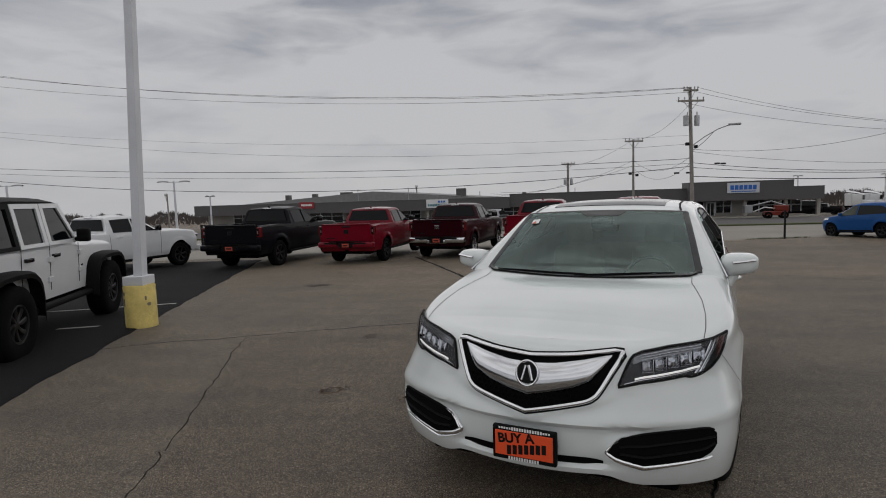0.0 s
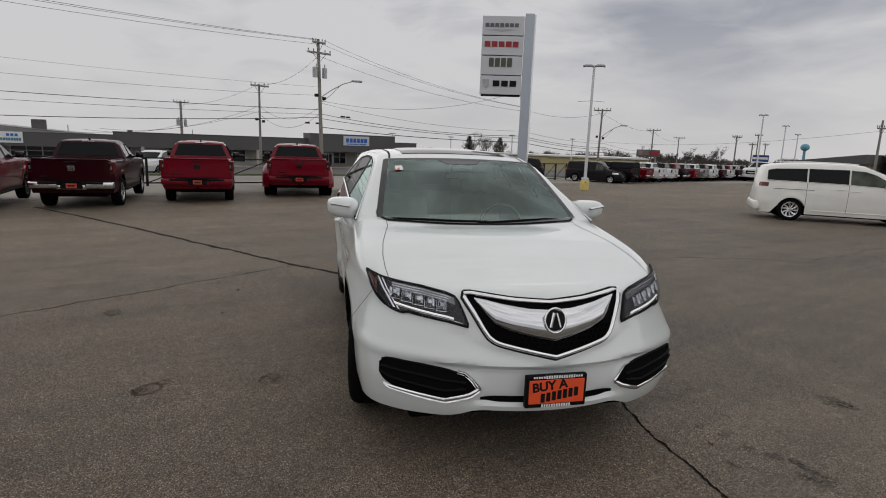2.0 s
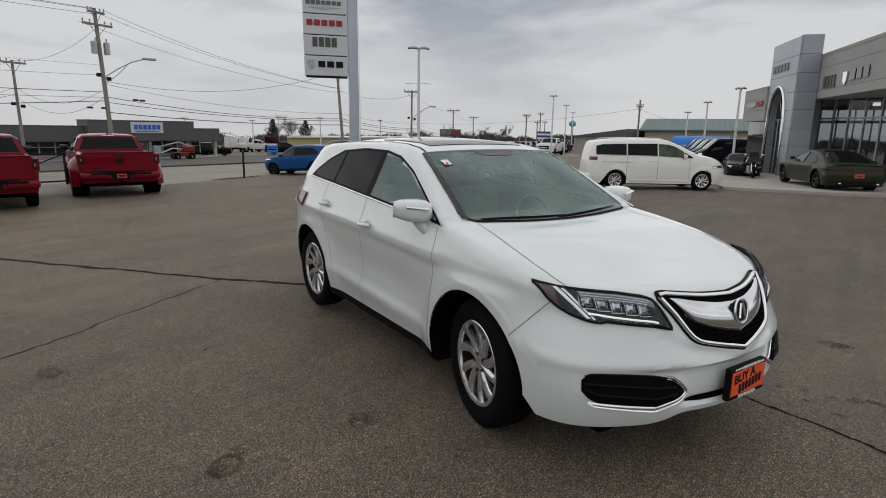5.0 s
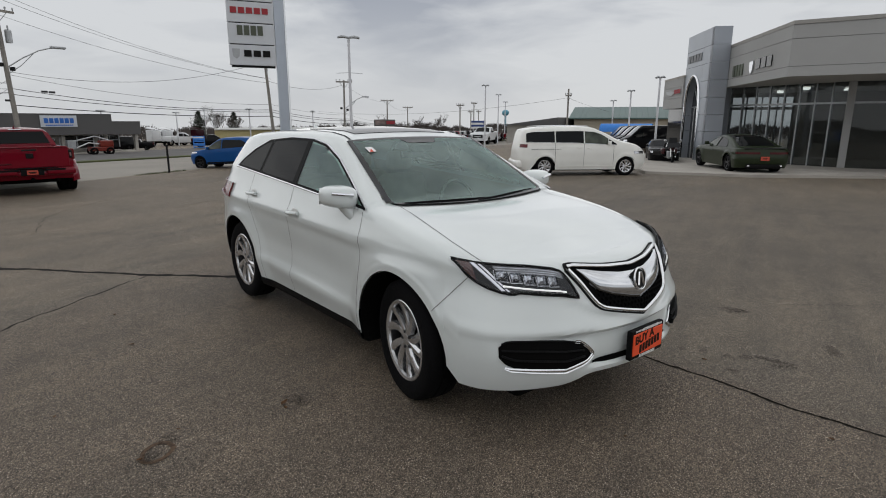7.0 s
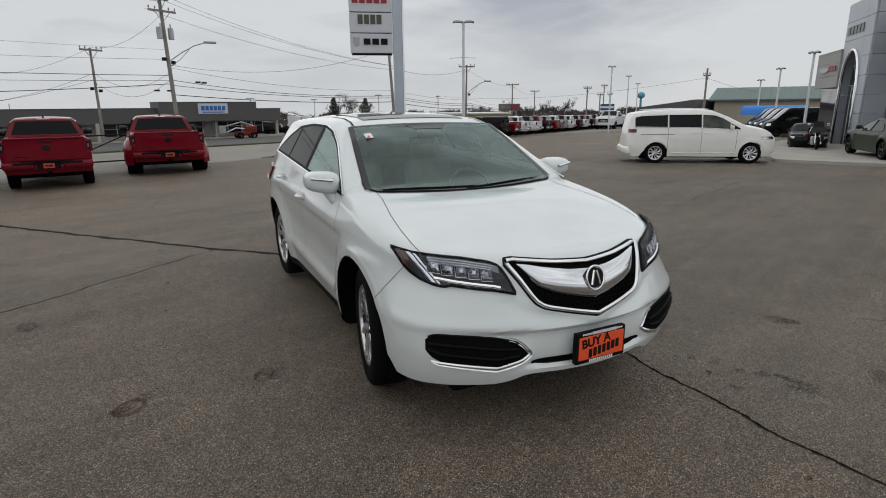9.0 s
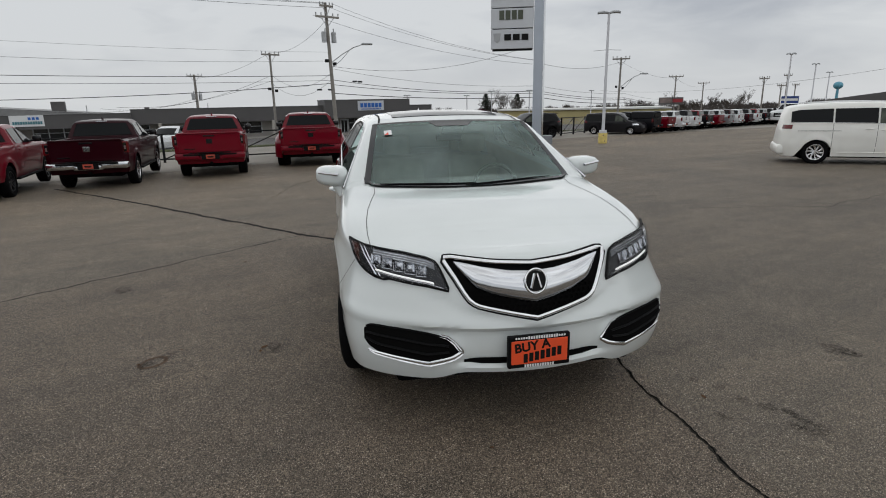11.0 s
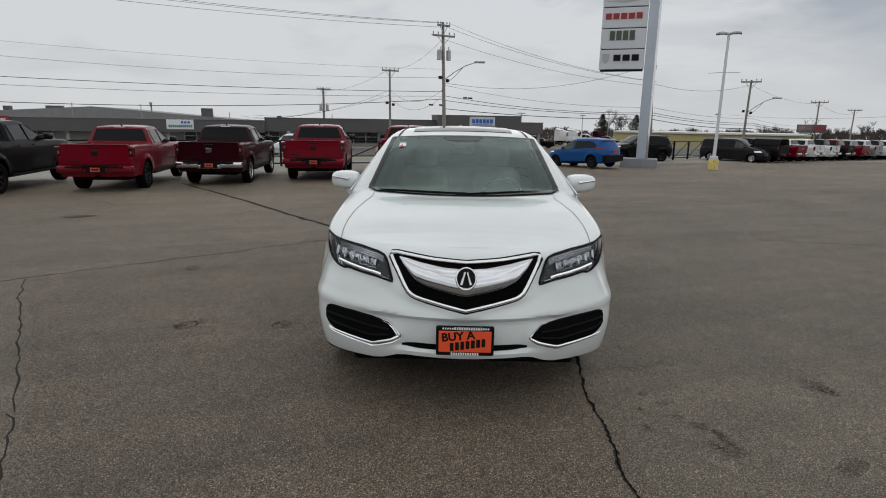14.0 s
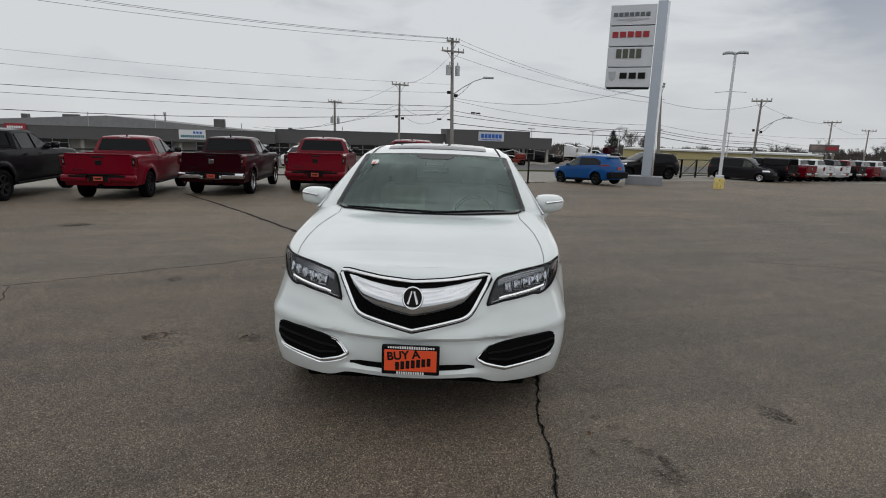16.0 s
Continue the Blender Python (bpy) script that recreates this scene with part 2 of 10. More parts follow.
def link(name, bm, mat, parent=None, label="", smooth=None):
    """Links a bmesh as one mesh object. smooth: the angle up to which edges are shaded round."""
    me = bpy.data.meshes.new(name)
    bm.normal_update()
    if smooth is not None:
        for f in bm.faces:
            f.smooth = True
        lim = radians(smooth)
        for e in bm.edges:
            e.smooth = len(e.link_faces) == 2 and e.calc_face_angle(4.0) < lim
    bm.to_mesh(me)
    bm.free()
    for m in (mat if isinstance(mat, (list, tuple)) else [mat]):
        me.materials.append(m)
    ob = new(name, me)
    if parent is not None:
        ob.parent = parent
    if label:
        tagged(ob, label=label)
    return ob


def part(name, bm, mat, parent, label="", smooth=None):
    return link(name, bm, mat, parent, label, smooth)


def thing(name, m, label, category, group="", kind=""):
    """An empty at a thing's base, that carries its parts."""
    ob = new(name)
    ob.empty_display_size = 0.2
    ob.matrix_world = m
    return tagged(ob, label, category, group, kind)


def add_box(bm, x0, x1, y0, y1, z0, z1, bevel=0.0, m=None):
    r = bmesh.ops.create_cube(bm, size=1.0)
    vs = r["verts"]
    for v in vs:
        v.co = Vector(((x0 + x1) / 2 + v.co.x * (x1 - x0), (y0 + y1) / 2 + v.co.y * (y1 - y0), (z0 + z1) / 2 + v.co.z * (z1 - z0)))
    if m is not None:
        bmesh.ops.transform(bm, matrix=m, verts=vs)
    if bevel:
        es = list({e for v in vs for e in v.link_edges})
        bmesh.ops.bevel(bm, geom=es, offset=bevel, segments=2, profile=0.5, affect="EDGES")
    return bm


def box(x0, x1, y0, y1, z0, z1, bevel=0.0, m=None):
    return add_box(bmesh.new(), x0, x1, y0, y1, z0, z1, bevel, m)


def add_cyl(bm, a, b, r0, r1=None, seg=12, caps=True):
    """A tapered round bar from a to b."""
    a, b = Vector(a), Vector(b)
    r1 = r0 if r1 is None else r1
    q = (b - a).to_track_quat("Z", "Y").to_matrix()
    rings = []
    for p, r in ((a, r0), (b, r1)):
        rings.append([bm.verts.new(p + q @ Vector((r * math.cos(6.28318 * i / seg), r * math.sin(6.28318 * i / seg), 0))) for i in range(seg)])
    for i in range(seg):
        bm.faces.new((rings[0][i], rings[0][(i + 1) % seg], rings[1][(i + 1) % seg], rings[1][i]))
    if caps:
        bm.faces.new(rings[0][::-1])
        bm.faces.new(rings[1])
    return bm


def cyl(a, b, r0, r1=None, seg=12, caps=True):
    return add_cyl(bmesh.new(), a, b, r0, r1, seg, caps)


def add_lathe(bm, profile, axis_m=None, seg=32):
    """Turns a profile of (radius, height) round the local y axis."""
    rings = []
    for r, h in profile:
        ring = []
        for i in range(seg):
            a = 2 * math.pi * i / seg
            p = Vector((r * math.cos(a), h, r * math.sin(a)))
            ring.append(bm.verts.new(axis_m @ p if axis_m is not None else p))
        rings.append(ring)
    for k in range(len(rings) - 1):
        for i in range(seg):
            j = (i + 1) % seg
            bm.faces.new((rings[k][i], rings[k][j], rings[k + 1][j], rings[k + 1][i]))
    return bm


def add_grid(bm, rows):
    """Quads over a list of equally long rows of points."""
    vs = [[bm.verts.new(p) for p in row] for row in rows]
    for i in range(len(vs) - 1):
        for j in range(len(vs[0]) - 1):
            bm.faces.new((vs[i][j], vs[i + 1][j], vs[i + 1][j + 1], vs[i][j + 1]))
    return vs


def add_poly(bm, pts):
    return bm.faces.new([bm.verts.new(p) for p in pts])


def prism(pts, axis, depth):
    """A flat outline pushed along a vector."""
    bm = bmesh.new()
    f = add_poly(bm, pts)
    r = bmesh.ops.extrude_face_region(bm, geom=[f])
    vs = [v for v in r["geom"] if isinstance(v, bmesh.types.BMVert)]
    bmesh.ops.translate(bm, vec=Vector(axis) * depth, verts=vs)
    bmesh.ops.recalc_face_normals(bm, faces=bm.faces)
    return bm


def lerp(a, b, t):
    return a + (b - a) * t


def curve_at(points, x):
    """Smooth interpolation through (x, value) points, x rising."""
    if x <= points[0][0]:
        return points[0][1]
    if x >= points[-1][0]:
        return points[-1][1]
    for i in range(len(points) - 1):
        x0, v0 = points[i]
        x1, v1 = points[i + 1]
        if x <= x1:
            t = (x - x0) / (x1 - x0)
            m0 = (v1 - points[i - 1][1]) / (x1 - points[i - 1][0]) if i else (v1 - v0) / (x1 - x0)
            m1 = (points[i + 2][1] - v0) / (points[i + 2][0] - x0) if i + 2 < len(points) else (v1 - v0) / (x1 - x0)
            h = x1 - x0
            return (2 * t**3 - 3 * t * t + 1) * v0 + (t**3 - 2 * t * t + t) * h * m0 + (3 * t * t - 2 * t**3) * v1 + (t**3 - t * t) * h * m1
    return points[-1][1]


def linear_at(points, x):
    return float(np.interp(x, [p[0] for p in points], [p[1] for p in points]))


def ring_strip(pts, inner, depth_axis):
    """A closed frame between an outline and its inner outline, pushed out along a vector."""
    bm = bmesh.new()
    n = len(pts)
    d = Vector(depth_axis)
    a = [bm.verts.new(Vector(p)) for p in pts]
    b = [bm.verts.new(Vector(p)) for p in inner]
    c = [bm.verts.new(Vector(p) + d) for p in pts]
    e = [bm.verts.new(Vector(p) + d) for p in inner]
    for i in range(n):
        j = (i + 1) % n
        bm.faces.new((c[i], c[j], e[j], e[i]))
        bm.faces.new((a[i], a[j], c[j], c[i]))
        bm.faces.new((e[i], e[j], b[j], b[i]))
    return bm


# ---- the white crossover ----
AXLE, WHEEL_R, ARCH_R = 1.3425, 0.374, 0.456
NOSE_X, TAIL_X = 0.95, -1.2


def nose(z):
    return curve_at([(0.2, 2.32), (0.33, 2.395), (0.45, 2.425), (0.55, 2.42), (0.65, 2.392), (0.75, 2.355), (0.85, 2.31), (0.92, 2.26), (0.97, 2.19)], z)


def stern(z):
    return curve_at([(0.2, -2.2), (0.5, -2.27), (0.8, -2.28), (1.0, -2.24), (1.2, -2.15), (1.5, -1.95), (1.62, -1.86)], z)


def belt(x):
    return linear_at([(-2.3, 1.30), (-1.41, 1.27), (-0.1, 1.19), (0.95, 1.125), (1.3, 1.125)], x)


def flank(x, z):
    """Half the width at a height."""
    b = belt(x)
    y = curve_at([(0.2, 0.88), (0.35, 0.908), (0.5, 0.925), (0.7, 0.937), (0.9, 0.950), (0.955, 0.956), (0.99, 0.950), (1.05, 0.932), (1.12, 0.912), (1.2, 0.888), (1.3, 0.862)], min(z, b))
    if z > b:
        y -= (z - b) * 0.60
    # a hollow in the doors over a crease that rises rearwards
    mid = max(0.0, 1 - (abs(x + 0.05) / 0.95) ** 4)
    c = 0.47 - 0.035 * x
    y += mid * (0.025 * math.exp(-(((z - c) / (0.032 if z > c else 0.09)) ** 2)) - 0.020 * math.exp(-(((z - c - 0.20) / 0.14) ** 2)))
    k = 0.962 - 0.025 * x - 0.02 * max(0.0, x)
    if z < b:
        y += 0.014 * math.exp(-(((z - k) / (0.085 if z > k else 0.030)) ** 2)) * ease(1.35, 0.7, x)
    # flared arches
    for a in (AXLE, -AXLE):
        d = math.hypot(x - a, z - 0.36)
        q = max(0.0, min(1.0, (0.68 - d) / 0.20))
        y += 0.004 * ease(0.520, 0.490, d) * max(0.0, min(1.0, (0.98 - z) / 0.12))
        y += (0.040 if a > 0 else 0.028) * q * q * (3 - 2 * q) * max(0.0, min(1.0, (0.98 - z) / 0.12))
    return y * 1.012


def ease(a, b, v):
    t = max(0.0, min(1.0, (v - a) / (b - a)))
    return t * t * (3 - 2 * t)


def tuck(y, z):
    """How far the bumper falls back under its crease, between the corner pods and above the lip."""
    zc = 0.596 + 0.018 * (y / 0.9)
    r = 0.040 * ease(zc, zc - 0.035, z) * (1 - 0.72 * ease(0.40, 0.85, y))
    pod = ease(0.33, 0.47, y) * ease(zc - 0.03, zc - 0.16, z)
    lip = ease(0.405, 0.380, z)
    zv = linear_at([(0, 0.616), (0.33, 0.694), (0.46, 0.760)], y)
    vee = 0.009 * ease(zv, zv - 0.018, z) * (1 - ease(0.40, 0.62, y)) * (1 - ease(zv - 0.03, zv - 0.11, z))
    return r * (1 - 0.92 * pod) * (1 - 0.75 * lip) + vee - 0.008 * math.exp(-(((z - zc - 0.012) / 0.035) ** 2))


# the nose in plan: share of the half width against the root of the share of the length, low at the bumper and high at the lamps
PLAN_V = np.linspace(0.0, 1.0, 401)
PLAN_LOW = [min(1.0, curve_at([(0, 0), (0.10, 0.20), (0.21, 0.415), (0.30, 0.60), (0.40, 0.785), (0.48, 0.908), (0.548, 0.962), (0.62, 0.988), (0.71, 0.998), (0.85, 1.0), (1, 1)], float(v))) for v in PLAN_V]
PLAN_HIGH = [min(1.0, curve_at([(0, 0), (0.10, 0.18), (0.19, 0.35), (0.241, 0.46), (0.308, 0.60), (0.434, 0.790), (0.51, 0.876), (0.60, 0.943), (0.707, 0.983), (0.84, 0.999), (1, 1)], float(v))) for v in PLAN_V]


def plan_share(v, z):
    """Half width (0 to 1) where the nose has fallen back by v squared of its length."""
    k = ease(0.56, 0.84, z)
    return lerp(float(np.interp(v, PLAN_V, PLAN_LOW)), float(np.interp(v, PLAN_V, PLAN_HIGH)), k)


def plan_back(q, z):
    """The inverse: how far back the nose stands at a share of its half width."""
    k = ease(0.56, 0.84, z)
    return float(np.interp(q, [lerp(a, b, k) for a, b in zip(PLAN_LOW, PLAN_HIGH)], PLAN_V))


def hull(kind, s, z):
    """A point of the hull's side at a height: round the nose (s an angle), along the flank (s a distance) or round the tail."""
    if kind == "flank":
        return Vector((s, flank(s, z), z))
    c, k = math.cos(s), math.sin(s)
    if kind == "nose":
        u = max(k, 0.0) ** 0.55
        x = NOSE_X + (nose(z) - NOSE_X) * u
        y = flank(min(x, 1.75), z) * plan_share(math.sqrt(max(0.0, 1 - u)), z)
        r = tuck(y, z)
        return Vector((x - r * k, y - 0.4 * r * c, z))
    n = 3.2
    x = TAIL_X + (stern(z) - TAIL_X) * max(k, 0.0) ** (2 / n)
    return Vector((x, flank(max(x, -1.7), z) * max(c, 0.0) ** (2 / n), z))


EDGE = [(-2.2, 1.50), (-1.9, 1.535), (-1.5, 1.575), (-1.0, 1.605), (-0.45, 1.615), (-0.1, 1.605), (0.1, 1.582), (0.24, 1.546), (0.42, 1.455), (0.6, 1.352), (0.95, 1.150), (1.22, 1.110), (1.5, 1.063), (1.7, 1.022), (1.85, 0.990), (1.95, 0.974), (2.1, 0.963), (2.3, 0.958)]


def edge(x):
    return linear_at(EDGE, x)


def crown(x):
    return curve_at([(-2.2, 0.02), (-1.5, 0.036), (-0.2, 0.030), (0.24, 0.018), (0.42, 0.036), (0.60, 0.046), (0.80, 0.048), (0.95, 0.040), (1.02, 0.025), (1.09, 0.008), (1.17, 0.008), (1.30, 0.022), (1.5, 0.036), (1.75, 0.040), (1.90, 0.030), (2.02, 0.014), (2.09, 0.003), (2.13, 0.0), (2.3, 0.0)], x)


def top_point(x, y, ye, ze):
    q = min(1.0, abs(y) / max(ye, 1e-4))
    return Vector((x, y, ze + crown(x) * (1 if x > 1.0 else min(1.0, ye / 0.6)) * (1 - q**2.2)))


def column(kind, s):
    """One upright line of the hull and its half of the roof or bonnet."""
    probe = hull(kind, s, 0.55)
    low = {"flank": 0.285, "nose": linear_at([(0, 0.350), (0.36, 0.352), (0.41, 0.345), (0.49, 0.312), (0.55, 0.298), (0.78, 0.288), (0.90, 0.290), (1.0, 0.285)], probe.y), "tail": 0.30}[kind]
    zs0 = low
    for a in (AXLE, -AXLE):
        if abs(probe.x - a) < ARCH_R:
            zs0 = max(zs0, 0.36 + math.sqrt(ARCH_R**2 - (probe.x - a) ** 2))
    high = edge(hull(kind, s, 0.95).x if kind != "tail" else hull(kind, s, 1.5).x)
    rr = 0.075 if probe.x > 0.9 else 0.05
    pts = []
    for i in range(45):
        z = lerp(zs0, high, i / 44)
        p = hull(kind, s, z)
        q = (z - (high - rr)) / rr
        if q > 0:
            inset = rr * (1 - math.sqrt(max(0.0, 1 - q * q)))
            p.y = max(0.0, p.y - inset * math.cos(s if kind != "flank" else 0))
        q = (z - (high - 0.05)) / 0.05
        if kind == "nose" and q > 0:
            p.x -= 0.05 * (1 - math.sqrt(max(0.0, 1 - q * q))) * max(0.0, math.sin(s)) ** 2
        pts.append(p)
    e = pts[-1].copy()
    for i in range(1, 13):
        pts.append(top_point(e.x, e.y * (1 - i / 12), max(e.y, 1e-4), e.z))
    return pts


def hero_columns():
    across = [float(nose_angle(y, 0.55)) for y in np.linspace(0.0, 0.80, 28)]
    cols = [("nose", a) for a in across] + [("nose", float(a)) for a in np.linspace(across[-1], radians(27), 22)[1:]]
    xs = sorted({round(float(x), 4) for x in np.linspace(-1.2, 0.95, 66)} | {round(s * AXLE + ARCH_R * math.cos(a), 4) for s in (1, -1) for a in np.linspace(0.02, math.pi - 0.02, 36)}, reverse=True)
    def angle_for(x, a0, f):
        lo, hi = 0.0, math.pi / 2
        for _ in range(40):
            m = (lo + hi) / 2
            if (f(m) < x) == a0:
                lo = m
            else:
                hi = m
        return lo
    for x in xs:
        if x > NOSE_X:
            a = angle_for(x, True, lambda m: hull("nose", m, 0.55).x)
            if a < radians(26.5):
                cols.append(("nose", a))
        elif x >= TAIL_X:
            cols.append(("flank", x))
        else:
            a = angle_for(x, False, lambda m: hull("tail", m, 0.55).x)
            cols.append(("tail", a))
    last = cols[-1][1] if cols[-1][0] == "tail" else 0.0
    cols += [("tail", a) for a in np.linspace(last + 0.04, math.pi / 2, 26)]
    return cols


GLASS_TOP = [(-1.43, 1.275), (-1.36, 1.345), (-1.22, 1.435), (-0.99, 1.525), (-0.6, 1.555), (-0.2, 1.55), (0.05, 1.515), (0.32, 1.425), (0.6, 1.295), (0.94, 1.13)]


def in_side_window(x, z):
    return -1.40 < x < 0.90 and belt(x) + 0.025 < z < linear_at(GLASS_TOP, x) - 0.02


def screen_half(x):
    return linear_at([(0.22, 0.626), (0.60, 0.696), (0.90, 0.748), (1.00, 0.754)], x)


def screen_base(y):
    """How far forward the foot of the windscreen reaches: bowed in plan, rounded at its corners."""
    q = min(1.0, abs(y) / 0.752)
    return 0.985 + 0.105 * (1 - q * q) - 0.05 * ease(0.90, 1.0, q)


def mirror_grid(rows_of_points):
    bm = bmesh.new()
    add_grid(bm, rows_of_points)
    add_grid(bm, [[Vector((p.x, -p.y, p.z)) for p in row] for row in rows_of_points][::-1])
    return bm


def skin(kind, s, z, off):
    """A point lifted off the hull along its normal (left side)."""
    p = hull(kind, s, z)
    du = hull(kind, s + 0.004, z) - hull(kind, s - 0.004, z)
    dv = hull(kind, s, z + 0.004) - hull(kind, s, z - 0.004)
    n = du.cross(dv).normalized()
    if n.dot(Vector((p.x * 0.2, p.y, 0)) if kind == "flank" else Vector((1 if kind == "nose" else -1, p.y, 0))) < 0:
        n = -n
    return p + n * off


def nose_angle(y, z):
    w = flank(1.75, z)
    u = 1 - plan_back(min(1.0, abs(y) / w), z) ** 2
    return math.asin(min(1.0, max(0.0, u) ** (1 / 0.55)))


def nose_skin(y, z, off):
    """A lifted point on the nose by its distance from the middle."""
    a = max(min(nose_angle(y, z), math.pi / 2 - 0.006), 0.02)
    p = skin("nose", a, z, off)
    if abs(y) < 0.09:
        p.y = abs(y)
    return Vector((p.x, math.copysign(p.y, y) if y else 0.0, p.z))


def side_y(x, z):
    """Half the width at any place along the car, round its corners too."""
    if x > NOSE_X:
        u = (x - NOSE_X) / (nose(z) - NOSE_X)
        return flank(min(x, 1.75), z) * plan_share(math.sqrt(max(0.0, 1 - min(1.0, u))), z)
    elif x < TAIL_X:
        u, n = (x - TAIL_X) / (stern(z) - TAIL_X), 3.2
    else:
        return flank(x, z)
    return flank(max(-1.7, min(x, 1.75)), z) * max(0.0, 1 - min(1.0, u) ** n) ** (1 / n)


def nose_panel(ys, lo, hi, off, rows=8, bulge=0.0):
    out = []
    for y in ys:
        a, b = lo(y), hi(y)
        out.append([nose_skin(y, lerp(a, b, i / rows), off + bulge * math.sin(math.pi * i / rows)) for i in range(rows + 1)])
    return out


def outward(bm):
    """Turns every face of an open panel away from the car's middle."""
    for f in bm.faces:
        f.normal_update()
        c = f.calc_center_median()
        if f.normal.dot(c - Vector((c.x * 0.6, 0, 0.6))) < 0:
            f.normal_flip()
    return bm


def two_sided(rows, thick):
    """A panel with turned-down rims, so that it has depth."""
    bm = bmesh.new()
    vs = add_grid(bm, rows)
    border = [vs[i][0] for i in range(len(vs))] + vs[-1][1:] + [vs[i][-1] for i in range(len(vs) - 2, -1, -1)] + vs[0][-2:0:-1]
    bm.normal_update()
    low = {v: bm.verts.new(v.co - v.normal * thick) for v in border}
    for i, v in enumerate(border):
        w = border[(i + 1) % len(border)]
        bm.faces.new((v, w, low[w], low[v]))
    return bm


def add_tube(bm, pts, r, seg=6, flat=1.0):
    """A round or flattened bead along a line of points."""
    rings = []
    for i, p in enumerate(pts):
        d = (pts[min(i + 1, len(pts) - 1)] - pts[max(i - 1, 0)])
        if d.length < 1e-6:
            d = Vector((0, 0, 1))
        q = d.to_track_quat("Z", "Y").to_matrix()
        ri = r[i] if isinstance(r, (list, tuple)) else r
        rings.append([bm.verts.new(Vector(p) + q @ Vector((ri * math.cos(2 * math.pi * k / seg), ri * flat * math.sin(2 * math.pi * k / seg), 0))) for k in range(seg)])
    for a, b in zip(rings, rings[1:]):
        for k in range(seg):
            j = (k + 1) % seg
            bm.faces.new((a[k], a[j], b[j], b[k]))
    bm.faces.new(rings[0][::-1])
    bm.faces.new(rings[-1])
    return bm


def tube(pts, r, seg=6, flat=1.0):
    return add_tube(bmesh.new(), [Vector(p) for p in pts], r, seg, flat)


def ribbon(pts, normals, width):
    bm = bmesh.new()
    rows = []
    for i, p in enumerate(pts):
        d = (pts[min(i + 1, len(pts) - 1)] - pts[max(i - 1, 0)]).normalized()
        s = d.cross(normals[i]).normalized() * width / 2
        rows.append([p - s, p + s])
    add_grid(bm, rows)
    return bm


def densify(pts, n):
    out = []
    for a, b in zip(pts, pts[1:]):
        for i in range(n):
            out.append(tuple(lerp(u, v, i / n) for u, v in zip(a, b)))
    out.append(tuple(pts[-1]))
    return out


def tyre_profile(r, w, rim):
    h = w / 2
    return [(rim - 0.012, -h * 0.80), (rim + 0.012, -h * 0.93), (lerp(rim, r, 0.45), -h), (r - 0.030, -h * 0.95), (r - 0.007, -h * 0.80), (r, -h * 0.55), (r, -h * 0.30), (r - 0.008, -h * 0.28), (r - 0.008, -h * 0.22), (r, -h * 0.20), (r, h * 0.20), (r - 0.008, h * 0.22), (r - 0.008, h * 0.28), (r, h * 0.30), (r, h * 0.55), (r - 0.007, h * 0.80), (r - 0.030, h * 0.95), (lerp(rim, r, 0.45), h), (rim + 0.012, h * 0.93), (rim - 0.012, h * 0.80)]


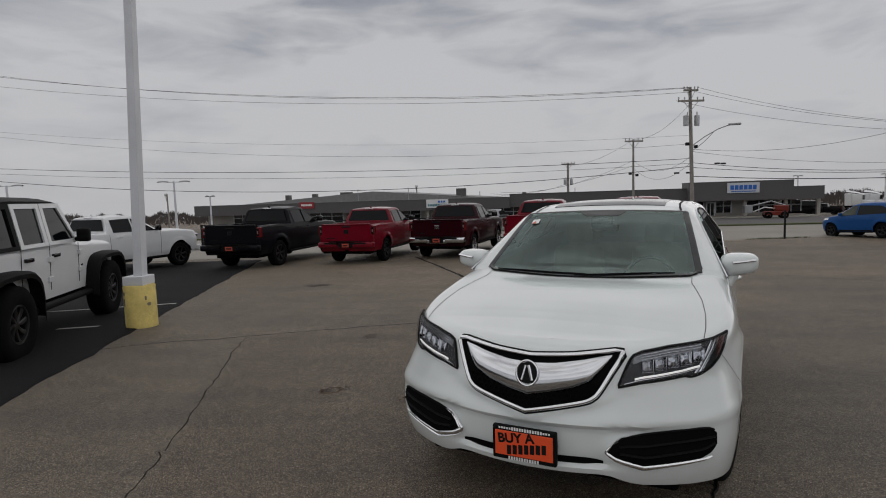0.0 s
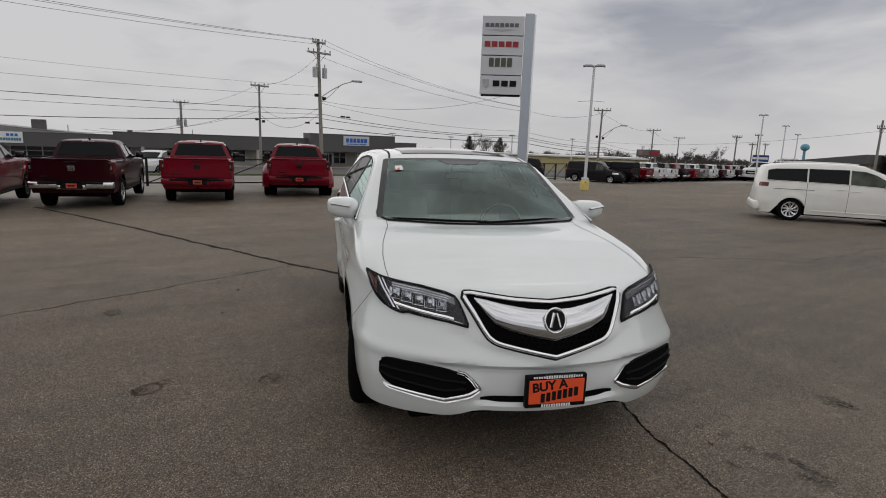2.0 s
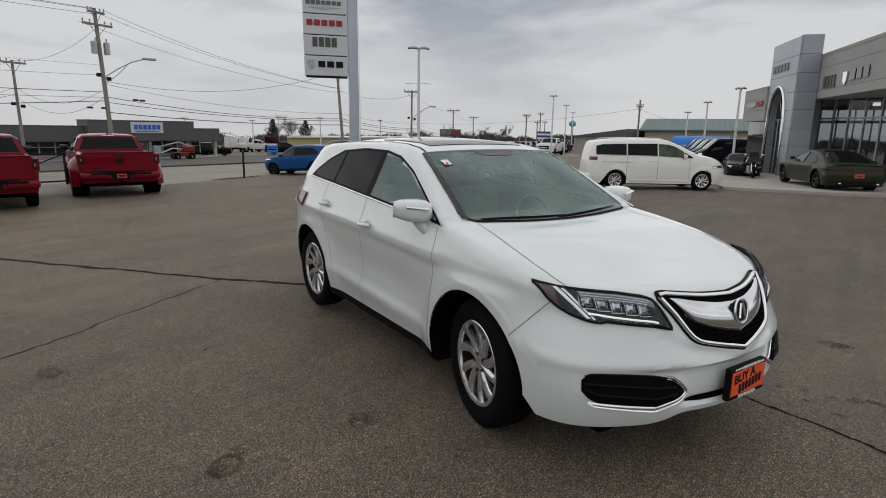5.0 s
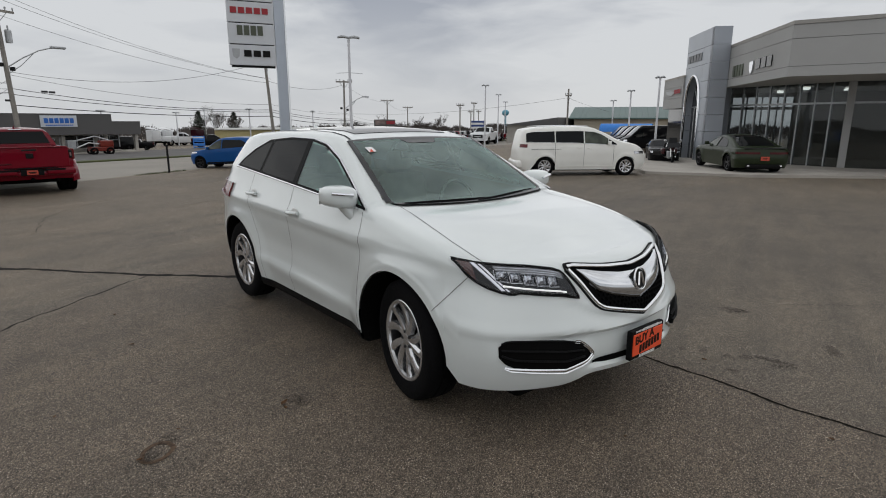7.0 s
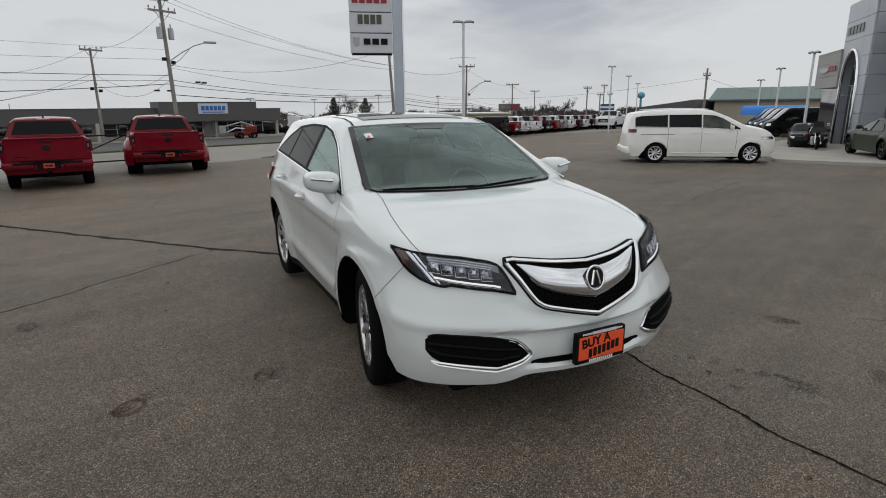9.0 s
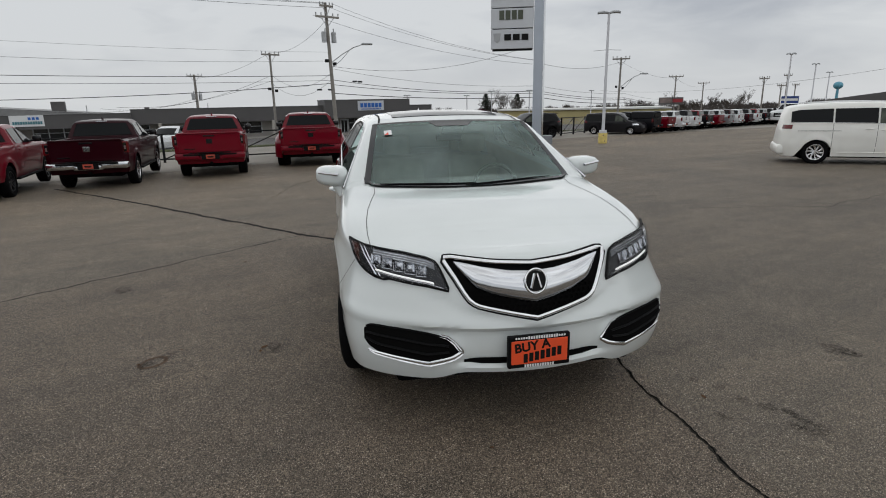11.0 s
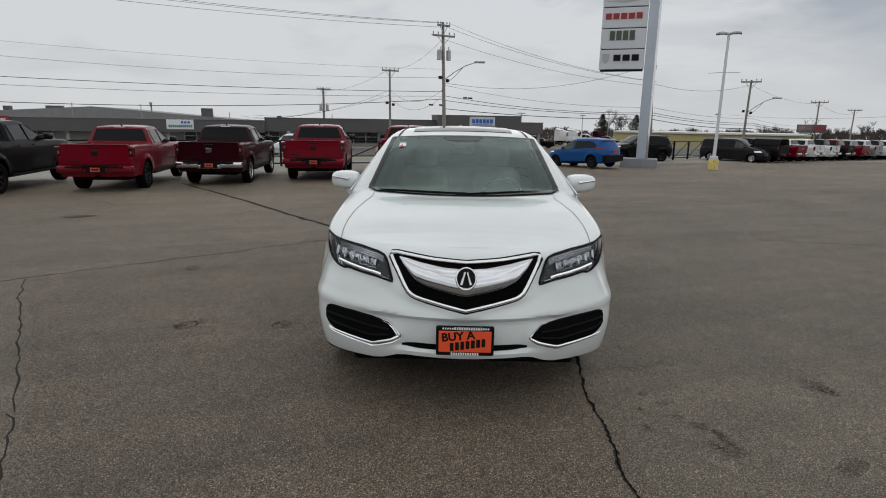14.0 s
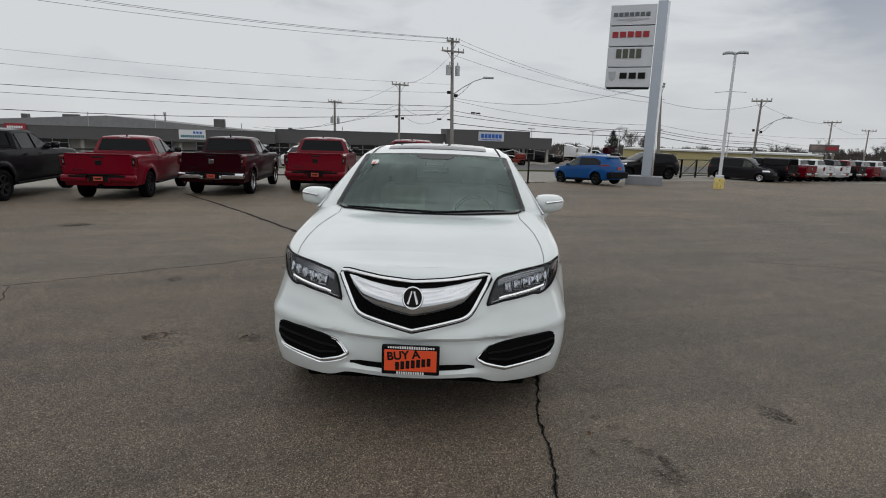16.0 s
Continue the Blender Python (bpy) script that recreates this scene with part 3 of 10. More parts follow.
def wheel(parent, x, y, r, w, rim, spokes, side, metal, twin=False, seg=40, steer=0.0):
    """A wheel on one side of a car: the tyre carries its rim. side: 1 for the left."""
    m = Matrix.Translation((x, y, r - 0.004)) @ Matrix.Rotation(radians(steer), 4, "Z")
    ty = part("tyre", add_lathe(bmesh.new(), tyre_profile(r, w, rim), m, seg), RUBBER, parent, smooth=50)
    bm = bmesh.new()
    h = w / 2
    add_lathe(bm, [(rim + 0.004, side * h * 0.86), (rim - 0.004, side * h * 0.90), (rim - 0.022, side * h * 0.86), (rim - 0.026, side * h * 0.72)], m, seg)
    face = side * h * 0.62
    hub = rim * 0.17
    add_lathe(bm, [(0.0005, face + side * 0.012), (hub * 0.8, face + side * 0.012), (hub, face), (hub * 1.25, face - side * 0.03)], m, 20)
    for k in range(spokes):
        base = 2 * math.pi * k / spokes
        for da in ((-0.13, 0.13) if twin else (0.0,)):
            rows = []
            for i in range(8):
                q = i / 7
                rad = lerp(hub * 0.75, rim - 0.012, q)
                ang = base + da * (2.0 if twin else 1) * lerp(0.9, 1.0, q) + (0.34 if da > 0 else 0.20) * q * q
                half = (lerp(0.019, 0.034 if da > 0 else 0.026, q) if twin else lerp(0.023, 0.035, q)) * rim / 0.23
                d = face + side * (0.012 - 0.005 * q + 0.02 * q * q)
                cx, cz = rad * math.cos(ang), rad * math.sin(ang)
                tx, tz = -math.sin(ang), math.cos(ang)
                rows.append([m @ Vector((cx - tx * half, d - side * 0.030, cz - tz * half)), m @ Vector((cx - tx * half * 0.8, d - side * 0.003, cz - tz * half * 0.8)), m @ Vector((cx + tx * half * 0.35, d, cz + tz * half * 0.35)), m @ Vector((cx + tx * half, d - side * 0.012, cz + tz * half)), m @ Vector((cx + tx * half, d - side * 0.034, cz + tz * half))])
            add_grid(bm, rows)
    hub_rim = part("rim", bm, metal, ty, smooth=40)
    # barrel and brake disc are near black: shade between the spokes put into colour
    bm = add_lathe(bmesh.new(), [(rim - 0.026, side * h * 0.72), (rim - 0.030, side * h * 0.45), (rim - 0.05, -side * h * 0.7)], m, seg)
    part("rim_barrel", bm, DARKALLOY, hub_rim, smooth=50)
    if twin and seg > 30:
        for k in range(5):
            a = 2 * math.pi * (k + 0.5) / 5
            c = m @ Vector((0.052 * math.cos(a), face + side * 0.004, 0.052 * math.sin(a)))
            nut = cyl(c - m.to_3x3() @ Vector((0, side * 0.02, 0)), c + m.to_3x3() @ Vector((0, side * 0.011, 0)), 0.011, seg=10)
            part("wheel_nut", nut, DARKALLOY, hub_rim)
    bm = bmesh.new()
    add_lathe(bm, [(0.001, -side * h * 0.25), (rim * 0.66, -side * h * 0.25), (rim * 0.66, -side * h * 0.45), (rim - 0.02, -side * h * 0.5)], m, 28)
    part("brake_disc", bm, VOID, ty)
    return ty


HERO = thing("crossover", pose(1.439, 5.123, 0, 0, 0, math.degrees(math.atan2(-0.934, -0.357))), "pearl white compact crossover with chrome grille parked on asphalt", "car")


def build_hero():
    car = HERO
    cols = hero_columns()
    grid = [column(k, s) for k, s in cols]
    bm = mirror_grid(grid)
    bmesh.ops.remove_doubles(bm, verts=bm.verts, dist=0.0008)
    bmesh.ops.remove_doubles(bm, verts=[v for v in bm.verts if v.co.x > 2.05 and v.co.z > 0.957], dist=0.007)
    gone = []
    for f in bm.faces:
        c = f.calc_center_median()
        f.normal_update()
        if abs(f.normal.y) > 0.5 and in_side_window(c.x, c.z):
            gone.append(f)
        elif 0.25 < c.x < screen_base(c.y) - 0.016 and abs(c.y) < screen_half(c.x) - 0.012 and c.z > edge(c.x) - 0.03:
            gone.append(f)
    bmesh.ops.delete(bm, geom=gone, context="FACES")
    bmesh.ops.recalc_face_normals(bm, faces=bm.faces)
    tree = BVHTree.FromBMesh(bm)
    part("body", bm, PEARL, car, smooth=38)

    def seam(name, path, axis, width, mat, lift=0.0016):
        """A narrow dark line laid on the body, found by a ray from above or from the side."""
        for sd in (1, -1):
            out, nrm = [], []
            for u, v in path:
                if axis == "z":
                    hit = tree.ray_cast(Vector((u, sd * v, 3.0)), Vector((0, 0, -1)))
                else:
                    hit = tree.ray_cast(Vector((u, sd * 3.0, v)), Vector((0, -sd, 0)))
                if hit[0] is None:
                    continue
                n = hit[1] if hit[1].dot(Vector((0, sd, 1))) > 0 else -hit[1]
                out.append(hit[0] + n * lift)
                nrm.append(n)
            if len(out) > 2:
                part(name, ribbon(out, nrm, width), mat, car)

    tip = nose_skin(0.79, 0.925, 0.0)
    seam("bonnet_seam", densify([(1.01, 0.705), (1.12, 0.708), (1.24, 0.735), (1.45, 0.778), (1.65, 0.802), (1.8, 0.806), (tip.x, 0.795)], 8), "z", 0.0045, SEAM)
    rear_tip = nose_skin(0.875, 0.89, 0.0)
    seam("bumper_seam", densify([(rear_tip.x, 0.888), (lerp(rear_tip.x, 1.695, 0.5), 0.775), (1.695, 0.668)], 6), "y", 0.0045, SEAM)
    seam("roof_moulding", [(x, flank(x, edge(x)) - 0.085) for x in np.linspace(-1.95, 0.2, 40)], "z", 0.016, BLACK, 0.003)
    # wheel wells, floor pan and sills
    for a in (AXLE, -AXLE):
        for sd in (1, -1):
            bm = bmesh.new()
            rows = []
            for q in np.linspace(-0.55, math.pi + 0.55, 46):
                cx, cz = math.cos(q), math.sin(q)
                lip = side_y(a + ARCH_R * cx, max(0.30, 0.36 + ARCH_R * cz)) - 0.010
                rows.append([Vector((a + rr_ * cx, sd * yy, max(0.25, 0.36 + rr_ * cz))) for rr_, yy in ((0.02, 0.50), (0.25, 0.50), (ARCH_R + 0.003, 0.50), (ARCH_R + 0.003, 0.75), (ARCH_R - 0.003, lip))])
            add_grid(bm, rows)
            part("wheel_liner", bm, VOID, car)
    bm = box(-1.9, 2.1, -0.70, 0.70, 0.20, 0.34, 0.03)
    part("floor_pan", bm, VOID, car)
    for sd in (1, -1):
        rows = []
        for x in np.linspace(-AXLE + ARCH_R + 0.01, AXLE - ARCH_R - 0.01, 30):
            y = flank(x, 0.29)
            rows.append([Vector((x, sd * (y + 0.004), 0.305)), Vector((x, sd * (y + 0.006), 0.285)), Vector((x, sd * (y - 0.012), 0.235)), Vector((x, sd * (y - 0.06), 0.205)), Vector((x, sd * (y - 0.25), 0.20))])
        bm = bmesh.new()
        add_grid(bm, rows)
        part("sill_cladding", bm, BLACK, car, "black plastic sill", smooth=60)
    # side windows
    for sd in (1, -1):
        rake = lambda x, z: x - (0.075 if -0.5 < x < 0 else 0.045) * max(0.0, z - belt(x)) / 0.36
        spans = (("front_door_window", -0.125, 0.90, PANE), ("rear_door_window", -0.865, -0.205, PRIVACY), ("quarter_window", -1.415, -0.905, PRIVACY))
        for nm, x0, x1, mt in spans:
            rows = []
            for x in np.linspace(x0, x1, 24):
                lo, hi = belt(x) + 0.012, max(linear_at(GLASS_TOP, x) - 0.006, belt(x) + 0.016)
                line = []
                for i in range(9):
                    z = lerp(lo, hi, i / 8)
                    a = rake(x0, z) if x0 > -1.2 else x0
                    b = rake(x1, z) if x1 < 0.5 else x1
                    p = skin("flank", lerp(a, b, (x - x0) / (x1 - x0)), z, 0.004)
                    line.append(Vector((p.x, sd * p.y, p.z)))
                rows.append(line)
            bm = bmesh.new()
            add_grid(bm, rows)
            g = part(nm, outward(bm), mt, car, "tinted side glass" if mt is PANE else "dark privacy glass", smooth=60)
            g.visible_shadow = mt is not PANE
        # black surrounds and pillars
        bm = bmesh.new()
        for x0, x1 in ((-0.205, -0.125), (-0.905, -0.865)):
            rows = []
            for x in np.linspace(x0, x1, 4):
                lo, hi = belt(x), linear_at(GLASS_TOP, x)
                rows.append([Vector((p.x, sd * p.y, p.z)) for p in (skin("flank", rake(x, lerp(lo, hi, i / 8)), lerp(lo, hi, i / 8), 0.006) for i in range(9))])
            add_grid(bm, rows)
        for wide, which in ((0.014, "top"), (0.018, "bottom")):
            rows = []
            for x in np.linspace(-1.42, 0.92, 70):
                a = linear_at(GLASS_TOP, x) if which == "top" else belt(x) + 0.006
                b = a - wide if which == "top" else a + wide
                rows.append([Vector((p.x, sd * p.y, p.z)) for p in (skin("flank", x, max(a, belt(x)), 0.0055), skin("flank", x, max(b, belt(x)), 0.0055))])
            add_grid(bm, rows)
        part("window_surround", outward(bm), BLACK, car, "gloss black window surround")
        line = [Vector((p.x, sd * p.y, p.z)) for p in (skin("flank", x, belt(x) + 0.004, 0.006) for x in np.linspace(-1.44, 0.84, 60))]
        part("belt_moulding", tube(line, 0.008, 6), CHROME, car, "bright belt moulding")
        top = [Vector((p.x, sd * p.y, p.z)) for p in (skin("flank", x, linear_at(GLASS_TOP, x) + 0.006, 0.004) for x in np.linspace(-1.44, 0.93, 80))]
        part("window_moulding", tube(top, 0.006, 6), SATIN, car)
        # door seams
        seams = [[(0.90, 1.12), (0.915, 1.0), (0.90, 0.75), (0.865, 0.45), (0.86, 0.30)], [(-0.165, 1.19), (-0.17, 1.05), (-0.215, 0.7), (-0.23, 0.45), (-0.23, 0.30)], [(-0.99, 1.235), (-1.02, 1.1), (-0.98, 0.93), (-0.86, 0.70), (-0.80, 0.5), (-0.79, 0.30)]]
        for sm in seams:
            ps = densify(sm, 10)
            pts = [skin("flank", x, z, 0.0012) for x, z in ps]
            pts = [Vector((p.x, sd * p.y, p.z)) for p in pts]
            part("door_seam", ribbon(pts, [Vector((0, sd, 0))] * len(pts), 0.0045), SEAM, car)
        # handles
        for hx, hz in ((-0.05, 1.0), (-0.93, 1.065)):
            base = skin("flank", hx, hz, 0.0)
            pts = [Vector((hx - 0.095 + 0.19 * i / 8, sd * (base.y + 0.012 + 0.030 * math.sin(math.pi * min(1, max(0, (i - 0.2) / 7.6)))), hz + 0.008 * i / 8)) for i in range(9)]
            h = part("door_handle", tube(pts, 0.020, 8, 0.75), PEARL, car, smooth=60)
            part("handle_strip", tube([p + Vector((0, sd * 0.010, 0)) for p in pts[1:-1]], 0.004, 6), CHROME, h, "chrome strip")
            # cup behind the handle, its shade put into a greyer white
            bm = bmesh.new()
            bmesh.ops.create_uvsphere(bm, u_segments=14, v_segments=8, radius=1, matrix=Matrix.Translation((hx + 0.01, sd * (base.y - 0.004), hz)) @ Matrix.Diagonal((0.060, 0.009, 0.040, 1)))
            part("handle_recess", bm, shader("shaded_recess", (0.55, 0.55, 0.53), rough=0.4), car)
        # mirrors
        mz = 1.205
        bm = bmesh.new()
        bmesh.ops.create_uvsphere(bm, u_segments=24, v_segments=14, radius=1)
        for v in bm.verts:
            q = v.co.copy()
            for i in range(3):
                q[i] = math.copysign(abs(q[i]) ** 0.62, q[i])
            taper = 1.0 - 0.22 * (q.y * 0.5 + 0.5)
            if q.x < 0:
                q.x *= 0.55
            v.co = Vector((0.675 + q.x * 0.150 * taper, sd * (0.990 + q.y * 0.118), mz + q.z * 0.084 * taper + 0.010 * q.y))
        mir = part("mirror", bm, PEARL, car, smooth=60)
        bm = box(0.590, 0.596, 0.895, 1.075, mz - 0.055, mz + 0.055, 0.002)
        bmesh.ops.transform(bm, matrix=Matrix.Diagonal((1, sd, 1, 1)), verts=bm.verts)
        part("mirror_glass", bm, CHROME, mir)
        pts = [Vector((0.793, sd * (0.945 + 0.034 * i), mz + 0.020 + 0.004 * i)) for i in range(5)]
        pts = [p + Vector((0.030 - 0.011 * i, 0, 0)) for i, p in enumerate(pts)]
        part("turn_signal", tube(pts, 0.017, 8, 0.6), LAMPSILVER, mir, "clear turn signal lens")
        bm = tube([(0.690, sd * 0.935, mz - 0.035), (0.72, sd * 0.922, mz - 0.085), (0.75, sd * 0.906, mz - 0.130), (0.77, sd * 0.88, mz - 0.175)], [0.072, 0.062, 0.050, 0.040], 14, 0.8)
        part("mirror_arm", bm, PEARL, mir, smooth=60)
    # windscreen
    def on_screen(x, y, lift):
        return top_point(x, y, flank(min(x, 0.95), edge(x)) - 0.05, edge(x)) + Vector((0.003, 0, lift))

    def screen_at(u, v, lift):
        """u runs across from -1 to 1, v from the roof down to the foot."""
        x = lerp(0.235, screen_base(u * 0.752), v)
        return on_screen(x, u * screen_half(x), lift)

    bm = bmesh.new()
    add_grid(bm, [[screen_at(lerp(-1, 1, j / 32), i / 28, 0.005) for j in range(33)] for i in range(29)])
    ws = part("windscreen", outward(bm), PANE, car, "green-tinted windscreen reflecting clouds", smooth=60)
    ws.visible_shadow = False
    bm = bmesh.new()
    for sd in (1, -1):
        rows = []
        for i in range(29):
            x = lerp(0.235, screen_base(0.752 * 0.985), i / 28)
            h = screen_half(x)
            rows.append([on_screen(x, sd * (h - 0.030 + 0.045 * j / 4), 0.007 - 0.004 * (j == 4)) for j in range(5)])
        add_grid(bm, rows)
    for v0, v1 in ((-0.012, 0.03), (0.965, 1.004)):
        add_grid(bm, [[screen_at(lerp(-1, 1, j / 32), lerp(v0, v1, i / 4), 0.008) for j in range(33)] for i in range(5)])
    part("windscreen_border", outward(bm), SHOPGLASS, ws, "black glass border")
    bm = bmesh.new()
    add_grid(bm, [[screen_at(lerp(-1, 1, j / 10) * lerp(0.30, 0.20, i / 4), lerp(0.02, 0.115, i / 4), 0.0075) for j in range(11)] for i in range(5)])
    part("sensor_patch", outward(bm), SHOPGLASS, ws, "dark patch round the sensors")
    bm = box(0.30, 0.36, -0.09, 0.09, 1.46, 1.52, 0.015)
    part("sensor_housing", bm, BLACK, ws)
    # sticker high on the passenger's side
    x = 0.40
    ye = flank(x, edge(x)) - 0.05
    pts = [top_point(xx, yy, flank(xx, edge(xx)) - 0.05, edge(xx)) + Vector((0.006, 0, 0.012)) for xx, yy in ((0.43, -0.565), (0.43, -0.505), (0.36, -0.505), (0.36, -0.565))]
    bm = bmesh.new()
    add_poly(bm, pts)
    st = part("sticker", bm, WHITEINK, ws, "white sticker with an orange corner")
    bm = bmesh.new()
    add_poly(bm, [lerp(pts[0], p, 0.55) + Vector((0.002, 0, 0.003)) for p in (pts[0], pts[1], pts[2])])
    part("sticker_corner", bm, ORANGE, st)
    # cowl and wipers
    bm = bmesh.new()
    add_grid(bm, [[on_screen(screen_base(y) + d, y, 0.003) for y in np.linspace(-0.735, 0.735, 33)] for d in (-0.004, 0.008, 0.020)])
    part("cowl", outward(bm), BLACK, car, "black cowl under the windscreen")
    for y0, y1, lift in ((-0.66, 0.02, 0.014), (-0.06, 0.60, 0.020)):
        pts = []
        for i in range(13):
            y = lerp(y0, y1, i / 12)
            pts.append(on_screen(screen_base(y) - 0.012 - lift * math.sin(math.pi * 0.5 * i / 12), y, 0.012))
        part("wiper", tube(pts, [0.003 + 0.003 * math.sin(math.pi * i / 12) for i in range(13)], 6), BLACK, car, smooth=60)
    # roof glass and antenna
    rr = []
    for i in range(13):
        x = lerp(-0.72, 0.06, i / 12)
        ye = flank(x, edge(x)) - 0.05
        rr.append([top_point(x, lerp(-0.46, 0.46, j / 16), ye, edge(x)) + Vector((0, 0, 0.005)) for j in range(17)])
    part("roof_glass", two_sided(rr, 0.01), DARKGLASS, car, "dark glass roof panel", smooth=60)
    bm = bmesh.new()
    add_grid(bm, [[Vector((-1.42 - 0.10 * a, b * 0.028 * (1 - a * 0.2) * (1 - c), 1.612 + c * 0.055 * (0.25 + 0.75 * a))) for b, c in ((-1, 0), (-0.4, 0.8), (0, 1), (0.4, 0.8), (1, 0))] for a in (-0.9, -0.3, 0.3, 0.8, 1.0)])
    part("antenna", bm, PEARL, car, smooth=70)

    # grille
    g_hi = lambda y: linear_at([(0, 0.896), (0.2, 0.907), (0.42, 0.930), (0.44, 0.926)], abs(y))
    g_lo = lambda y: linear_at([(0, 0.644), (0.28, 0.706), (0.318, 0.722), (0.34, 0.745), (0.40, 0.85), (0.436, 0.905), (0.443, 0.92)], abs(y))
    ys = [lerp(-0.438, 0.438, i / 40) for i in range(41)]
    bm = bmesh.new()
    add_grid(bm, nose_panel(ys, g_lo, g_hi, 0.004, 10))
    part("grille", bm, VOID, car, "black grille opening")
    bm = bmesh.new()
    for r in range(7):
        for c in range(-13, 14):
            y, z = (c + 0.5 * (r % 2)) * 0.030, 0.652 + r * 0.024
            if g_lo(y) + 0.012 < z < min(g_hi(y), 0.80) - 0.012 and abs(y) < 0.37:
                hexa = [(y + 0.0165 * math.cos(math.radians(60 * k + 30)), z + 0.0155 * math.sin(math.radians(60 * k + 30))) for k in range(6)]
                inner = [(lerp(y, a, 0.72), lerp(z, b, 0.72)) for a, b in hexa]
                o1 = [bm.verts.new(nose_skin(a, b, 0.014)) for a, b in hexa]
                o2 = [bm.verts.new(nose_skin(a, b, 0.014)) for a, b in inner]
                o3 = [bm.verts.new(nose_skin(a, b, 0.005)) for a, b in inner]
                for k in range(6):
                    j = (k + 1) % 6
                    bm.faces.new((o1[k], o1[j], o2[j], o2[k]))
                    bm.faces.new((o2[k], o2[j], o3[j], o3[k]))
    part("grille_mesh", bm, VOID, car, "honeycomb grille mesh")
    ring = [(lerp(-0.44, 0.44, i / 24), g_hi(lerp(-0.44, 0.44, i / 24))) for i in range(25)]
    under = [(lerp(0.44, -0.44, i / 40), g_lo(lerp(0.44, -0.44, i / 40))) for i in range(41)]
    pts = [nose_skin(y, z, 0.012) for y, z in ring + under[1:]]
    part("grille_frame", tube(pts, 0.0135, 8, 0.85), CHROME, car, "bright chrome grille frame", smooth=70)
    gap = [(y, g_hi(y) + 0.0135) for y, _ in ring] + [(y * 1.031 + 0.0, g_lo(y) - 0.012 * (1 - (abs(y) / 0.5) ** 3)) for y, _ in under]
    gap.append(gap[0])
    part("bonnet_gap", tube([nose_skin(y, z, 0.003) for y, z in gap], 0.0065, 6), INK, car, "dark gap round the grille frame")
    w_hi = lambda y: linear_at([(0, 0.862), (0.12, 0.868), (0.26, 0.888), (0.33, 0.902), (0.392, 0.912)], abs(y))
    w_lo = lambda y: linear_at([(0, 0.726), (0.10, 0.744), (0.22, 0.772), (0.30, 0.803), (0.345, 0.85), (0.392, 0.908)], abs(y))
    ys = [lerp(-0.391, 0.391, i / 48) for i in range(49)]
    rows = []
    for y in ys:
        a, b = w_lo(y), w_hi(y)
        rows.append([nose_skin(y, lerp(a, b, i / 10), 0.012 + 0.022 * (1 - ((i / 10 - 0.5) / 0.55) ** 2) * (1 - min(1.0, abs(y) / 0.41) ** 3)) for i in range(11)])
    part("grille_wing", two_sided(rows, 0.02), SATIN, car, "wide satin silver grille bar", smooth=50)
    rows = []
    for y in ys[3:-3]:
        a = w_lo(y)
        lip = 0.014 + 0.006 * (1 - min(1.0, abs(y) / 0.41) ** 3)
        rows.append([nose_skin(y, a - 0.018, lip - 0.020), nose_skin(y, a - 0.006, lip - 0.006), nose_skin(y, a + 0.002, lip + 0.001)])
    part("wing_bevel", two_sided(rows, 0.006), shader("dark_chrome", (0.16, 0.165, 0.17), rough=0.15, metal=1.0), car, "dark chrome lower lip of the grille bar", smooth=50)
    # badge: a dark oval in a bright ring, with a plain bright peak
    c = nose_skin(0.001, 0.828, 0.048)
    bm = bmesh.new()
    tilt = Matrix.Translation((c.x, 0, 0.828)) @ Matrix.Rotation(radians(-12), 4, "Y") @ Matrix.Rotation(radians(-90), 4, "Z")
    add_lathe(bm, [(0.0005, 0.004), (0.050, 0.004), (0.055, 0.0), (0.055, -0.02)], tilt, 28)
    badge = part("badge", bm, INK, car, "dark round badge")
    bm = bmesh.new()
    ringp = [tilt @ Vector((0.056 * math.cos(a), 0.004, 0.063 * math.sin(a))) for a in np.linspace(0, 2 * math.pi, 33)]
    add_tube(bm, ringp, 0.006, 6)
    part("badge_ring", bm, CHROME, badge, smooth=70)
    bm = bmesh.new()
    for q in ((-1, 1), (1, 1)):
        add_tube(bm, [tilt @ Vector((q[0] * 0.026, 0.007, -0.034)), tilt @ Vector((q[0] * 0.007, 0.008, 0.040))], 0.0075, 6)
    part("badge_mark", bm, CHROME, badge)

    for sd in (1, -1):
        # headlamp
        h_hi = lambda y: linear_at([(0.432, 0.786), (0.452, 0.845), (0.472, 0.893), (0.490, 0.915), (0.53, 0.929), (0.64, 0.946), (0.765, 0.955), (0.84, 0.962), (0.88, 0.972), (0.901, 0.979)], y)
        h_lo = lambda y: linear_at([(0.432, 0.776), (0.53, 0.797), (0.62, 0.807), (0.722, 0.819), (0.736, 0.811), (0.76, 0.812), (0.79, 0.819), (0.83, 0.838), (0.86, 0.866), (0.88, 0.902), (0.901, 0.974)], y)
        ys = [lerp(0.4325, 0.9005, 1 - (1 - i / 44) ** 1.35) for i in range(45)]
        flip = lambda rows: [[Vector((p.x, sd * p.y, p.z)) for p in r] for r in rows]
        bm = bmesh.new()
        add_grid(bm, flip(nose_panel(ys, h_lo, h_hi, 0.004, 8)))
        lamp = part("headlamp", outward(bm), HOUSING, car, "clear headlamp with five jewel lenses and a lit strip", smooth=60)
        rim_pts = [nose_skin(y, h_hi(y), 0.006) for y in ys] + [nose_skin(y, h_lo(y), 0.006) for y in ys[::-1]] + [nose_skin(ys[0], h_hi(ys[0]), 0.006)]
        mirrored = lambda pts: [Vector((p.x, sd * p.y, p.z)) for p in pts]
